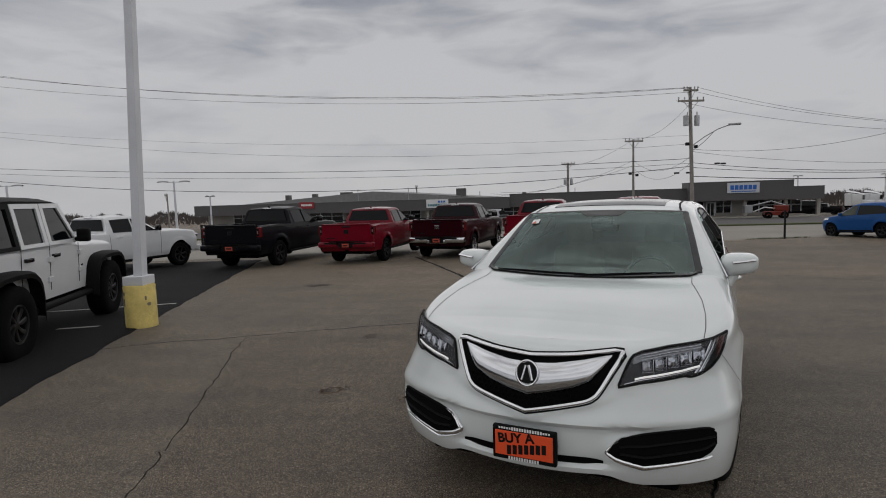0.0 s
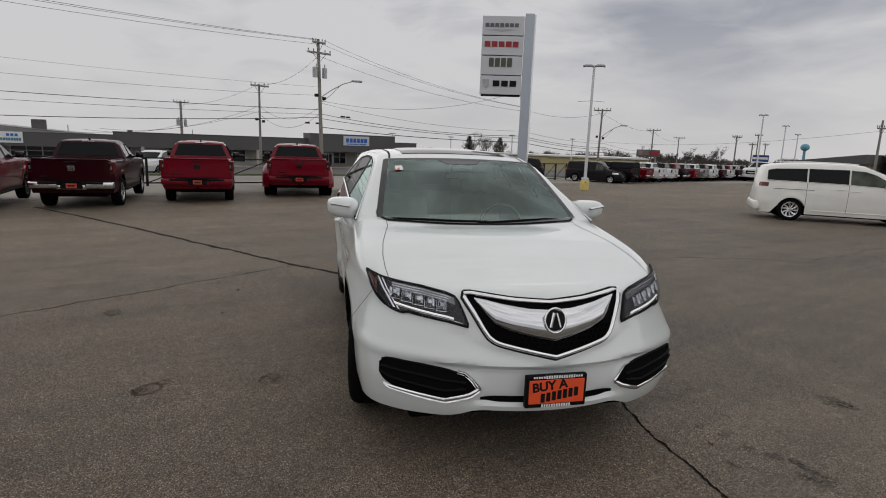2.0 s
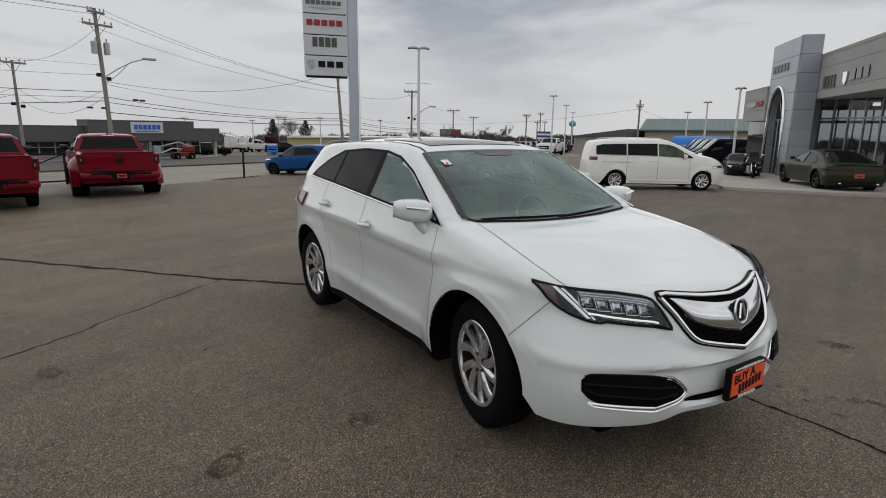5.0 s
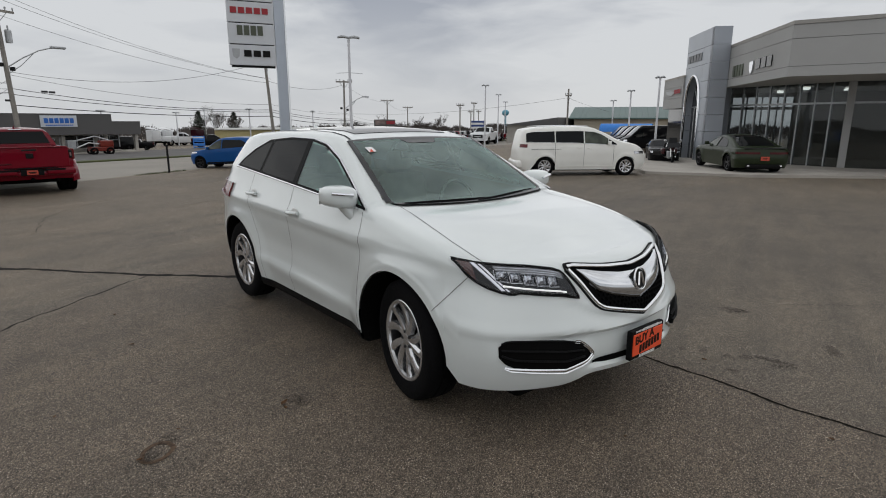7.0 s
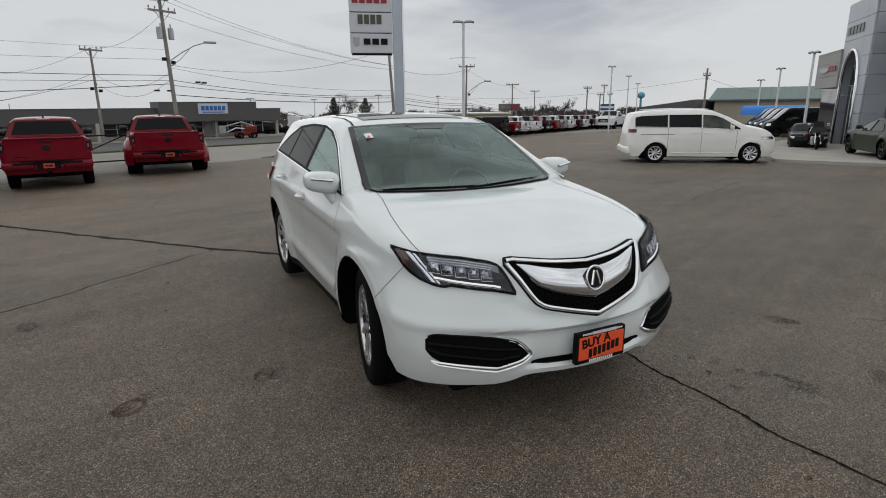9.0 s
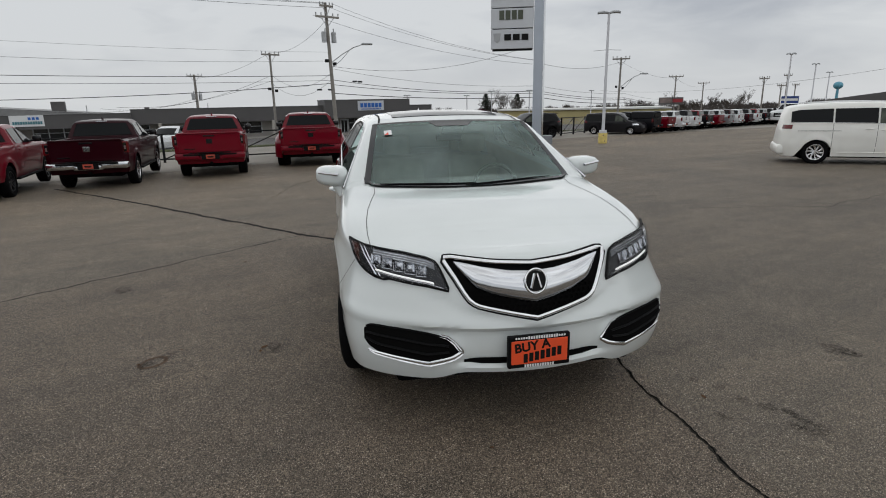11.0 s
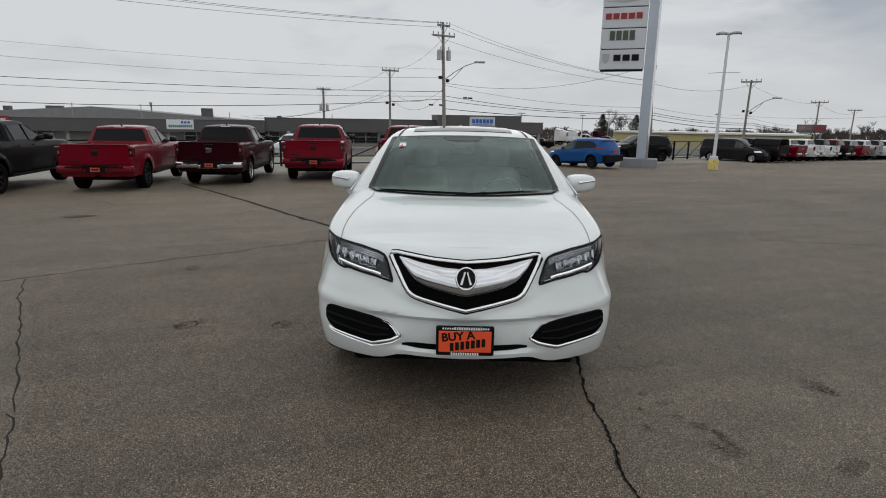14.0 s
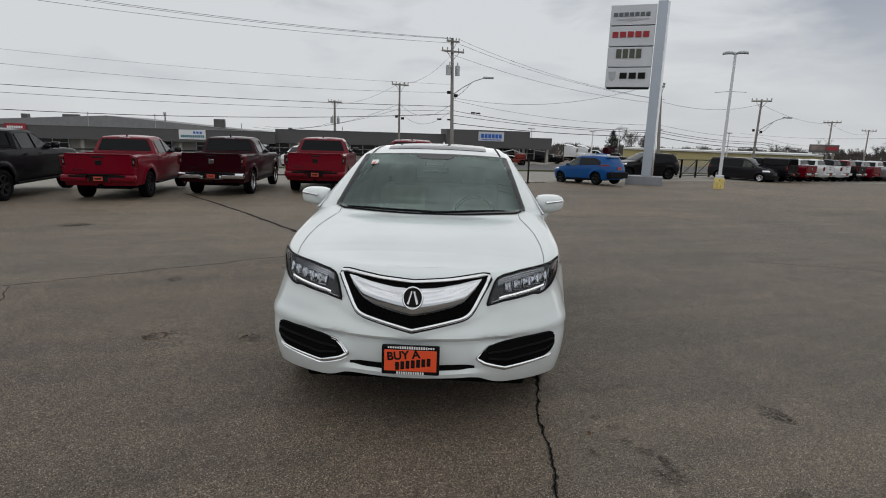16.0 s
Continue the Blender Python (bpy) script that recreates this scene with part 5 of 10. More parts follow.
class Shell:
    """A car body given by its outlines: nose and tail by height, half width by height, and the line of bonnet, screen and roof along its length."""

    def __init__(self, nose, stern, width, belt, edge, crown, axles, arch, hub, low, nose_x, tail_x, n_nose=2.8, n_tail=5.0, tumble=0.45, bed=None, flare=0.02):
        self.nose_pts, self.stern_pts, self.width, self.belt_pts, self.edge_pts, self.crown_pts = nose, stern, width, belt, edge, crown
        self.axles, self.arch, self.hub, self.low, self.nose_x, self.tail_x = axles, arch, hub, low, nose_x, tail_x
        self.n_nose, self.n_tail, self.tumble, self.bed, self.flare = n_nose, n_tail, tumble, bed, flare

    def belt(self, x):
        return linear_at(self.belt_pts, x)

    def edge(self, x):
        return linear_at(self.edge_pts, x)

    def flank(self, x, z):
        b = self.belt(x)
        y = linear_at(self.width, min(z, b))
        if z > b:
            y -= (z - b) * self.tumble
        for a in self.axles:
            d = math.hypot(x - a, z - self.hub)
            y += self.flare * max(0.0, min(1.0, (self.arch + 0.16 - d) / 0.10)) * (1 if z < self.hub + self.arch + 0.12 else 0)
        return y

    def hull(self, kind, s, z):
        if kind == "flank":
            return Vector((s, self.flank(s, z), z))
        c, k = max(0.0, math.cos(s)), max(0.0, math.sin(s))
        n, x0, end = (self.n_nose, self.nose_x, linear_at(self.nose_pts, z)) if kind == "nose" else (self.n_tail, self.tail_x, linear_at(self.stern_pts, z))
        x = x0 + (end - x0) * k ** (2 / n)
        return Vector((x, self.flank(x0, z) * c ** (2 / n), z))

    def skin(self, x, z, off):
        return Vector((x, self.flank(x, z) + off, z))

    def top(self, x, y, ye, ze):
        q = min(1.0, abs(y) / max(ye, 1e-4))
        z = ze + linear_at(self.crown_pts, x) * min(1.0, ye / 0.6) * (1 - q * q)
        if self.bed and x < self.bed[0]:
            inside = q < 0.925 and x > self.bed[1] + 0.07
            z = self.bed[2] if inside else ze
        return Vector((x, y, z))

    def column(self, kind, s, rows, across):
        probe = self.hull(kind, s, 0.55)
        zb = self.low
        for a in self.axles:
            if abs(probe.x - a) < self.arch:
                zb = max(zb, self.hub + math.sqrt(self.arch**2 - (probe.x - a) ** 2))
        ref = self.hull(kind, s, self.belt(probe.x)).x
        high = self.edge(ref)
        rr = 0.055
        pts = []
        for i in range(rows + 1):
            z = lerp(zb, high, i / rows)
            p = self.hull(kind, s, z)
            q = (z - (high - rr)) / rr
            if q > 0:
                p.y = max(0.0, p.y - rr * (1 - math.sqrt(max(0.0, 1 - q * q))) * (math.cos(s) if kind != "flank" else 1))
            pts.append(p)
        e = pts[-1].copy()
        for i in range(1, across + 1):
            pts.append(self.top(e.x, e.y * (1 - i / across), max(e.y, 1e-4), e.z))
        return pts

    def mesh(self, step=0.09, rows=18, across=14):
        xs = {round(float(x), 3) for x in np.arange(self.tail_x, self.nose_x + 0.001, step)} | {self.tail_x, self.nose_x}
        for a in self.axles:
            xs |= {round(a + self.arch * math.cos(t), 3) for t in np.linspace(0.02, math.pi - 0.02, 20)}
        for x, _ in self.edge_pts:
            xs.add(round(x, 3))
        xs = sorted((x for x in xs if self.tail_x <= x <= self.nose_x), reverse=True)
        ang = list(np.linspace(90, 0, 15))[:-1]
        cols = [("nose", radians(a)) for a in ang] + [("flank", x) for x in xs] + [("tail", radians(a)) for a in ang[::-1]]
        bm = mirror_grid([self.column(k, s, rows, across) for k, s in cols])
        bmesh.ops.remove_doubles(bm, verts=bm.verts, dist=0.0008)
        bmesh.ops.recalc_face_normals(bm, faces=bm.faces)
        return bm

    def window(self, x0, x1, lo, hi, sd, off=0.006, n=10):
        rows = []
        for i in range(n + 1):
            x = lerp(x0, x1, i / n)
            a, b = lo(x), max(hi(x), lo(x) + 0.004)
            rows.append([Vector((p.x, sd * p.y, p.z)) for p in (self.skin(x, lerp(a, b, j / 5), off) for j in range(6))])
        return two_sided(rows if sd > 0 else rows[::-1], 0.01)

    def screen(self, x0, x1, half, lift=0.008):
        rows = []
        for i in range(9):
            x = lerp(x0, x1, i / 8)
            ye = self.flank(x, self.edge(x)) - 0.055
            h = min(half(x), ye)
            rows.append([self.top(x, lerp(-h, h, j / 10), ye, self.edge(x)) + Vector((0.004 if x1 > 0 else -0.004, 0, lift)) for j in range(11)])
        return two_sided(rows, 0.01)


def underside(parent, x0, x1, half, z0, z1):
    part("underbody", box(x0, x1, -half, half, z0, z1, 0.02), VOID, parent)


def side_mirrors(parent, x, y, z, mat, size=1.0):
    for sd in (1, -1):
        bm = bmesh.new()
        add_box(bm, x - 0.05, x + 0.06, sd * (y + 0.02) if sd > 0 else -(y + 0.22 * size), sd * (y + 0.22 * size) if sd > 0 else -(y + 0.02), z, z + 0.17 * size, 0.03)
        add_cyl(bm, (x, sd * (y - 0.06), z + 0.03), (x, sd * (y + 0.06), z + 0.05), 0.03, seg=8)
        part("mirror", bm, mat, parent, smooth=50)


def pickup(name, m, color, label, chrome=False, dark_wheels=True, detail=True, group="", cap=False, flares=False, category="pickup truck"):
    """A crew-cab pickup, nose along +x, mid wheelbase at the origin."""
    t = thing(name, m, label, category, group)
    ax = 1.80
    s = Shell(nose=[(0.4, 2.72), (0.6, 2.80), (0.9, 2.82), (1.1, 2.79), (1.22, 2.70)], stern=[(0.4, -2.93), (0.62, -2.98), (1.0, -2.98), (1.36, -2.95)], width=[(0.4, 0.93), (0.6, 0.985), (0.9, 1.005), (1.15, 0.995), (1.35, 0.965)], belt=[(-3, 1.36), (0.9, 1.31), (2.8, 1.31)], edge=[(-3.0, 1.36), (-1.02, 1.365), (-0.99, 1.38), (-0.86, 1.81), (-0.75, 1.845), (-0.1, 1.865), (0.2, 1.825), (0.95, 1.33), (1.1, 1.315), (1.6, 1.30), (2.2, 1.265), (2.6, 1.215), (2.75, 1.16), (2.85, 1.10)], crown=[(-3, 0.0), (-1.02, 0.0), (-0.9, 0.02), (0.0, 0.035), (0.8, 0.05), (2.5, 0.05)], axles=(ax, -ax), arch=0.50, hub=0.42, low=0.46, nose_x=1.9, tail_x=-2.86, n_nose=4.6, n_tail=9.0, tumble=0.42, bed=(-1.03, -2.98, 0.80), flare=0.05 if flares else 0.02)
    part("body", s.mesh(0.12 if detail else 0.2, 18 if detail else 10, 14), color, t, smooth=35)
    underside(t, -2.7, 2.5, 0.75, 0.34, 0.62)
    hi = lambda x: s.edge(x) - 0.09
    lo = lambda x: s.belt(x) + 0.02
    for sd in (1, -1):
        part("rear_door_window", s.window(-0.78, -0.08, lo, hi, sd), DARKGLASS, t)
        part("front_door_window", s.window(-0.02, 0.82, lo, lambda x: min(hi(x), linear_at([(0.1, 1.79), (0.85, 1.36)], x)), sd), DARKGLASS, t)
        part("tail_lamp", box(-2.97, -2.86, sd * 0.955 - 0.085, sd * 0.955 + 0.085, 1.00, 1.32, 0.02), TAIL, t, "red tail lamp with a dark core")
        if detail:
            part("lamp_core", box(-2.980, -2.93, sd * 0.945 - 0.040, sd * 0.945 + 0.040, 1.04, 1.28, 0.012), GLOSS, t)
            part("reverse_lens", box(-2.986, -2.94, sd * 0.945 - 0.024, sd * 0.945 + 0.024, 1.10, 1.20, 0.010), LAMPGREY, t)
            part("bumper_pad", box(-3.172, -3.12, sd * 0.52 - 0.24, sd * 0.52 + 0.24, 0.715, 0.772, 0.012), BLACK, t)
            for hx in (-0.6, 0.15):
                part("door_handle", tube([(hx - 0.1, sd * (s.flank(hx, 1.2) + 0.012), 1.19), (hx, sd * (s.flank(hx, 1.2) + 0.035), 1.195), (hx + 0.1, sd * (s.flank(hx, 1.2) + 0.012), 1.20)], 0.014, 6), color, t)
            for sx in (-0.92, -0.05, 0.98):
                pts = [s.skin(sx + 0.03 * (z - 0.9) * (1 if sx > 0 else 0), z, 0.002) for z in np.linspace(0.5, 1.3, 9)]
                part("door_seam", ribbon([Vector((p.x, sd * p.y, p.z)) for p in pts], [Vector((0, sd, 0))] * 9, 0.012), INK, t)
            part("running_board", box(-1.2, 1.2, sd * 0.97 - 0.06, sd * 0.97 + 0.06, 0.40, 0.46, 0.015), BLACK, t)
        part("headlamp", box(2.50, 2.70, sd * 0.80 - 0.14, sd * 0.80 + 0.10, 0.98, 1.10, 0.03), LAMPSILVER, t)
        for x in (ax, -ax):
            wheel(t, x, sd * 0.87, 0.42, 0.27, 0.27, 6, sd, DARKALLOY if dark_wheels else ALLOY, twin=False, seg=28 if detail else 18)
    # rear window in the back of the cab
    w = []
    for i in range(5):
        z = lerp(1.42, 1.775, i / 4)
        x = lerp(-0.992, -0.885, (z - 1.38) / 0.48) - 0.012
        h = lerp(0.80, 0.66, i / 4)
        w.append([Vector((x, lerp(h, -h, j / 6), z)) for j in range(7)])
    part("rear_window", two_sided(w, 0.01), DARKGLASS, t, "dark sliding rear window")
    part("windscreen", s.screen(0.24, 0.93, lambda x: lerp(0.66, 0.80, (x - 0.24) / 0.7)), DARKGLASS, t)
    part("brake_light", box(-0.90, -0.86, -0.16, 0.16, 1.817, 1.845, 0.01), LAMPSILVER, t, "high brake light")
    if detail:
        part("antenna", cyl((-0.7, 0, 1.87), (-0.78, 0, 1.94), 0.03, 0.012, 8), color, t)
    # tailgate, bumper and plate
    tg = part("tailgate", box(-3.0, -2.96, -0.90, 0.90, 0.80, 1.372, 0.018), color, t)
    part("tailgate_lip", box(-3.03, -2.93, -0.88, 0.88, 1.355, 1.392, 0.014), color, tg)
    part("tailgate_badge", box(-3.012, -2.995, -0.085, 0.085, 1.06, 1.20, 0.008), SATIN if chrome else GLOSS, tg, "plain badge")
    part("tailgate_lettering", box(-3.006, -2.998, 0.42, 0.72, 0.90, 0.925, 0.002), GLOSS, tg)
    part("tailgate_handle", box(-3.008, -2.995, -0.16, 0.16, 1.27, 1.315, 0.005), GLOSS, tg)
    bmat = SATIN if chrome else color
    bm = bmesh.new()
    for sd in (1, -1):
        add_box(bm, -3.16, -2.90, sd * 0.66 - 0.34, sd * 0.66 + 0.34, 0.60, 0.78, 0.04)
    add_box(bm, -3.10, -2.90, -0.36, 0.36, 0.57, 0.70, 0.02)
    part("rear_bumper", bm, bmat, t, "chrome rear bumper" if chrome else "", smooth=50)
    part("bumper_step", box(-3.13, -2.92, -0.60, 0.60, 0.775, 0.80, 0.01), BLACK, t)
    part("plate_recess", box(-3.112, -3.08, -0.26, 0.26, 0.59, 0.76, 0.01), BLACK, t)
    part("plate", box(-3.122, -3.108, -0.125, 0.125, 0.61, 0.735, 0.004), DULLORANGE, t, "orange dealer plate")
    if detail:
        bars_back(t, -3.123, 0, 0.675, 0.18, 0.04)
    part("exhaust", cyl((-2.85, -0.55, 0.42), (-3.02, -0.58, 0.42), 0.045, seg=12), VOID, t)
    part("tow_hitch", cyl((-2.4, 0, 0.45), (-3.05, 0, 0.47), 0.05, seg=8), VOID, t)
    axle = part("rear_axle", cyl((-ax, -0.8, 0.42), (-ax, 0.8, 0.42), 0.08, seg=10), VOID, t)
    bm = bmesh.new()
    bmesh.ops.create_uvsphere(bm, u_segments=12, v_segments=8, radius=0.17, matrix=Matrix.Translation((-ax, 0, 0.42)))
    part("differential", bm, VOID, axle)
    part("grille", box(2.74, 2.815, -0.55, 0.55, 0.72, 1.08, 0.03), GLOSS, t)
    if flares:
        for sd in (1, -1):
            rows = []
            for a in np.linspace(-0.12, math.pi + 0.12, 17):
                row = []
                for r_, y_ in ((0.50, 1.19), (0.535, 1.205), (0.60, 1.19), (0.68, 1.13), (0.76, 1.045), (0.80, 0.985)):
                    row.append(Vector((-ax + r_ * math.cos(a) * 1.06, sd * y_, 0.42 + r_ * max(-0.1, math.sin(a)))))
                rows.append(row)
            part("rear_fender", two_sided(rows if sd < 0 else rows[::-1], 0.03), color, t, "wide bulging rear fender", smooth=50)
            wheel(t, -ax, sd * 1.06, 0.42, 0.22, 0.27, 6, sd, DARKALLOY, twin=False, seg=24)
    part("front_bumper", box(2.62, 2.86, -0.92, 0.92, 0.44, 0.68, 0.05), bmat, t)
    side_mirrors(t, 0.80, 0.97, 1.32, GLOSS, 1.1)
    if cap:
        c = bmesh.new()
        rows = []
        for x, f in ((-1.0, 1.0), (-1.6, 1.0), (-2.4, 1.0), (-2.93, 0.96)):
            rows.append([Vector((x, q * f, z)) for q, z in ((0.98, 1.36), (0.96, 1.55), (0.86, 1.86), (0.6, 1.93), (0, 1.95), (-0.6, 1.93), (-0.86, 1.86), (-0.96, 1.55), (-0.98, 1.36))])
        rows.append([Vector((-2.98 - 0.0, p.y * 0.9, lerp(p.z, 1.5, 0.25))) for p in rows[-1]])
        add_grid(c, rows)
        part("bed_cap", c, color, t, smooth=50)
        part("cap_window", box(-2.6, -1.2, -0.975, -0.955, 1.45, 1.75, 0.01), DARKGLASS, t)
        part("cap_rear_window", box(-3.0, -2.985, -0.72, 0.72, 1.45, 1.75, 0.004), DARKGLASS, t)
    return t


def bars_back(parent, x, y, z, w, h):
    for half, z0, z1 in ((w / 2, z - h * 0.2, z + h * 0.5), (w / 2.5, z - h * 0.8, z - h * 0.45)):
        part("letter_bar", box(x - 0.002, x + 0.002, y - half, y + half, z0, z1), INK, parent)


def wagon(name, m, color, label, shell_args, windows, wheels, category="car", rim=ALLOY, group="", lamps=None, mirror=None, screen=None, rear_screen=None, plate=None, cladding=None, handles=(), seams=(), extra=None):
    """A closed car: body shell, glass, lamps and wheels."""
    t = thing(name, m, label, category, group)
    s = Shell(**shell_args)
    part("body", s.mesh(), color, t, smooth=35)
    x_lo, x_hi = s.stern_pts[0][1], s.nose_pts[0][1]
    underside(t, x_lo + 0.35, x_hi - 0.35, 0.62, s.low - 0.06, s.low + 0.15)
    for sd in (1, -1):
        for nm, x0, x1, top in windows:
            part(nm, s.window(x0, x1, lambda x: s.belt(x) + 0.015, lambda x: min(s.edge(x) - 0.075, linear_at(top, x)), sd), CABINGLASS if nm == "front_door_window" else DARKGLASS, t)
        for x, r, w, rm in wheels:
            wheel(t, x, sd * (s.flank(x, 0.4) - w / 2 - 0.015), r, w, rm, 5, sd, rim, twin=rim is ALLOY, seg=28)
        if lamps:
            for nm, x0, x1, z0, z1, mt in lamps:
                rows = []
                kind = "nose" if x1 > 0 else "tail"
                for i in range(9):
                    a = radians(lerp(x0 if x1 > 0 else -x0, abs(x1), i / 8))
                    rows.append([Vector((p.x, sd * p.y, p.z)) for p in (s.hull(kind, a, lerp(z0, z1, j / 4)) * 1.0 for j in range(5))])
                for r in rows:
                    for p in r:
                        p.x += 0.012 if kind == "nose" else -0.012
                        p.y += sd * 0.008
                part(nm, two_sided(rows if (sd > 0) == (kind == "tail") else rows[::-1], 0.012), mt, t)
        if cladding:
            rows = []
            for x in np.linspace(cladding[0], cladding[1], 12):
                y = s.flank(x, s.low)
                rows.append([Vector((x, sd * (y + 0.008), s.low + 0.12)), Vector((x, sd * (y + 0.012), s.low + 0.02)), Vector((x, sd * (y - 0.05), s.low - 0.06))])
            bm = bmesh.new()
            add_grid(bm, rows)
            part("sill_cladding", bm, BLACK, t)
        for hx, hz in handles:
            y = s.flank(hx, hz)
            part("door_handle", tube([(hx - 0.09, sd * (y + 0.01), hz), (hx, sd * (y + 0.032), hz), (hx + 0.09, sd * (y + 0.01), hz)], 0.013, 6), color, t)
        for sx, z0, z1 in seams:
            pts = [s.skin(sx, z, 0.002) for z in np.linspace(z0, z1, 8)]
            part("door_seam", ribbon([Vector((p.x, sd * p.y, p.z)) for p in pts], [Vector((0, sd, 0))] * 8, 0.010), INK, t)
    if mirror:
        side_mirrors(t, *mirror, color, 0.85)
    if screen:
        part("windscreen", s.screen(*screen), DARKGLASS, t)
    if rear_screen:
        part("rear_window", s.screen(*rear_screen), DARKGLASS, t)
    if plate:
        x, z = plate
        part("plate", box(x - 0.006, x + 0.006, -0.155, 0.155, z - 0.075, z + 0.075, 0.003), DULLORANGE, t, "orange dealer plate")
        bars_back(t, x - 0.007, 0, z, 0.17, 0.03)
    if extra:
        extra(t, s)
    return t


def heading(x, y, hx, hy, scale=1.0, lift=0.0):
    """Stands a car on the lot with its nose towards (hx, hy)."""
    return Matrix.Translation((x, y, slope(x, y) + lift)) @ Matrix.Rotation(math.atan2(hy, hx), 4, "Z") @ Matrix.Diagonal((scale, scale, scale, 1))


RED = paint("flame_red_paint", (0.150, 0.002, 0.011), coat=0.5, spec=0.05)
MAROON = paint("dark_maroon_paint", (0.022, 0.001, 0.004), coat=0.32, spec=0.04)
GREY = paint("granite_grey_paint", (0.005, 0.005, 0.007), coat=0.16, spec=0.04)
WHITE = paint("bright_white_paint", (0.64, 0.65, 0.66))
BLUE = paint("bright_blue_paint", (0.003, 0.062, 0.225), metal=0.1, coat=0.22, spec=0.15)
BLACKPAINT = paint("black_paint", (0.005, 0.005, 0.006), coat=0.3, spec=0.04)
GREEN = paint("dark_green_paint", (0.017, 0.025, 0.011), metal=0.1, coat=0.22, spec=0.12)
SILVER = paint("silver_paint", (0.30, 0.31, 0.32), metal=0.6)
TS = 0.94


def by_rear_axle(x, y, hx, hy, scale=TS, ax=1.80):
    h = math.hypot(hx, hy)
    hx, hy = hx / h, hy / h
    return heading(x + hx * ax * scale, y + hy * ax * scale, hx, hy, scale, slope(x, y) - slope(x + hx * ax * scale, y + hy * ax * scale))


def van_trim(t, s):
    """Roof rails, side crease, sills and wheel-high rubbing line of the pale minivan."""
    for sd in (1, -1):
        part("roof_rail", tube([(x, sd * (s.flank(x, s.edge(x)) - 0.09), s.edge(x) + 0.045) for x in np.linspace(-1.9, 0.1, 14)], 0.016, 6), SATIN, t, "satin roof rail")
        part("belt_moulding", tube([(x, sd * (s.flank(x, s.belt(x)) + 0.006), s.belt(x) + 0.004) for x in np.linspace(-2.30, 1.12, 30)], 0.009, 6), CHROME, t)
        part("sliding_track", box(-2.1, -1.0, sd * (s.flank(-1.5, 0.98) + 0.002) - 0.004, sd * (s.flank(-1.5, 0.98) + 0.002) + 0.004, 0.985, 0.997), INK, t)
        part("sill_line", tube([(x, sd * (s.flank(x, 0.36) + 0.004), 0.36) for x in np.linspace(-1.05, 1.05, 16)], 0.014, 6), s_trim, t)
    part("rear_bumper", box(-2.585, -2.2, -0.84, 0.84, 0.27, 0.58, 0.09), s_trim, t, smooth=50)


s_trim = paint("ivory_white_paint", (0.79, 0.785, 0.745))


def sedan_trim(t, s):
    """Black lower valance with two bright exhaust tips, and a lip on the boot."""
    part("rear_valance", box(-2.50, -2.2, -0.62, 0.62, 0.19, 0.36, 0.04), BLACK, t, smooth=50)
    for sd in (1, -1):
        part("exhaust_tip", tube([(-2.36, sd * 0.58, 0.30), (-2.53, sd * 0.58, 0.305)], 0.045, 10, 0.6), CHROME, t)
    part("boot_lip", box(-2.46, -2.34, -0.72, 0.72, 0.952, 0.98, 0.012), GLOSS, t)


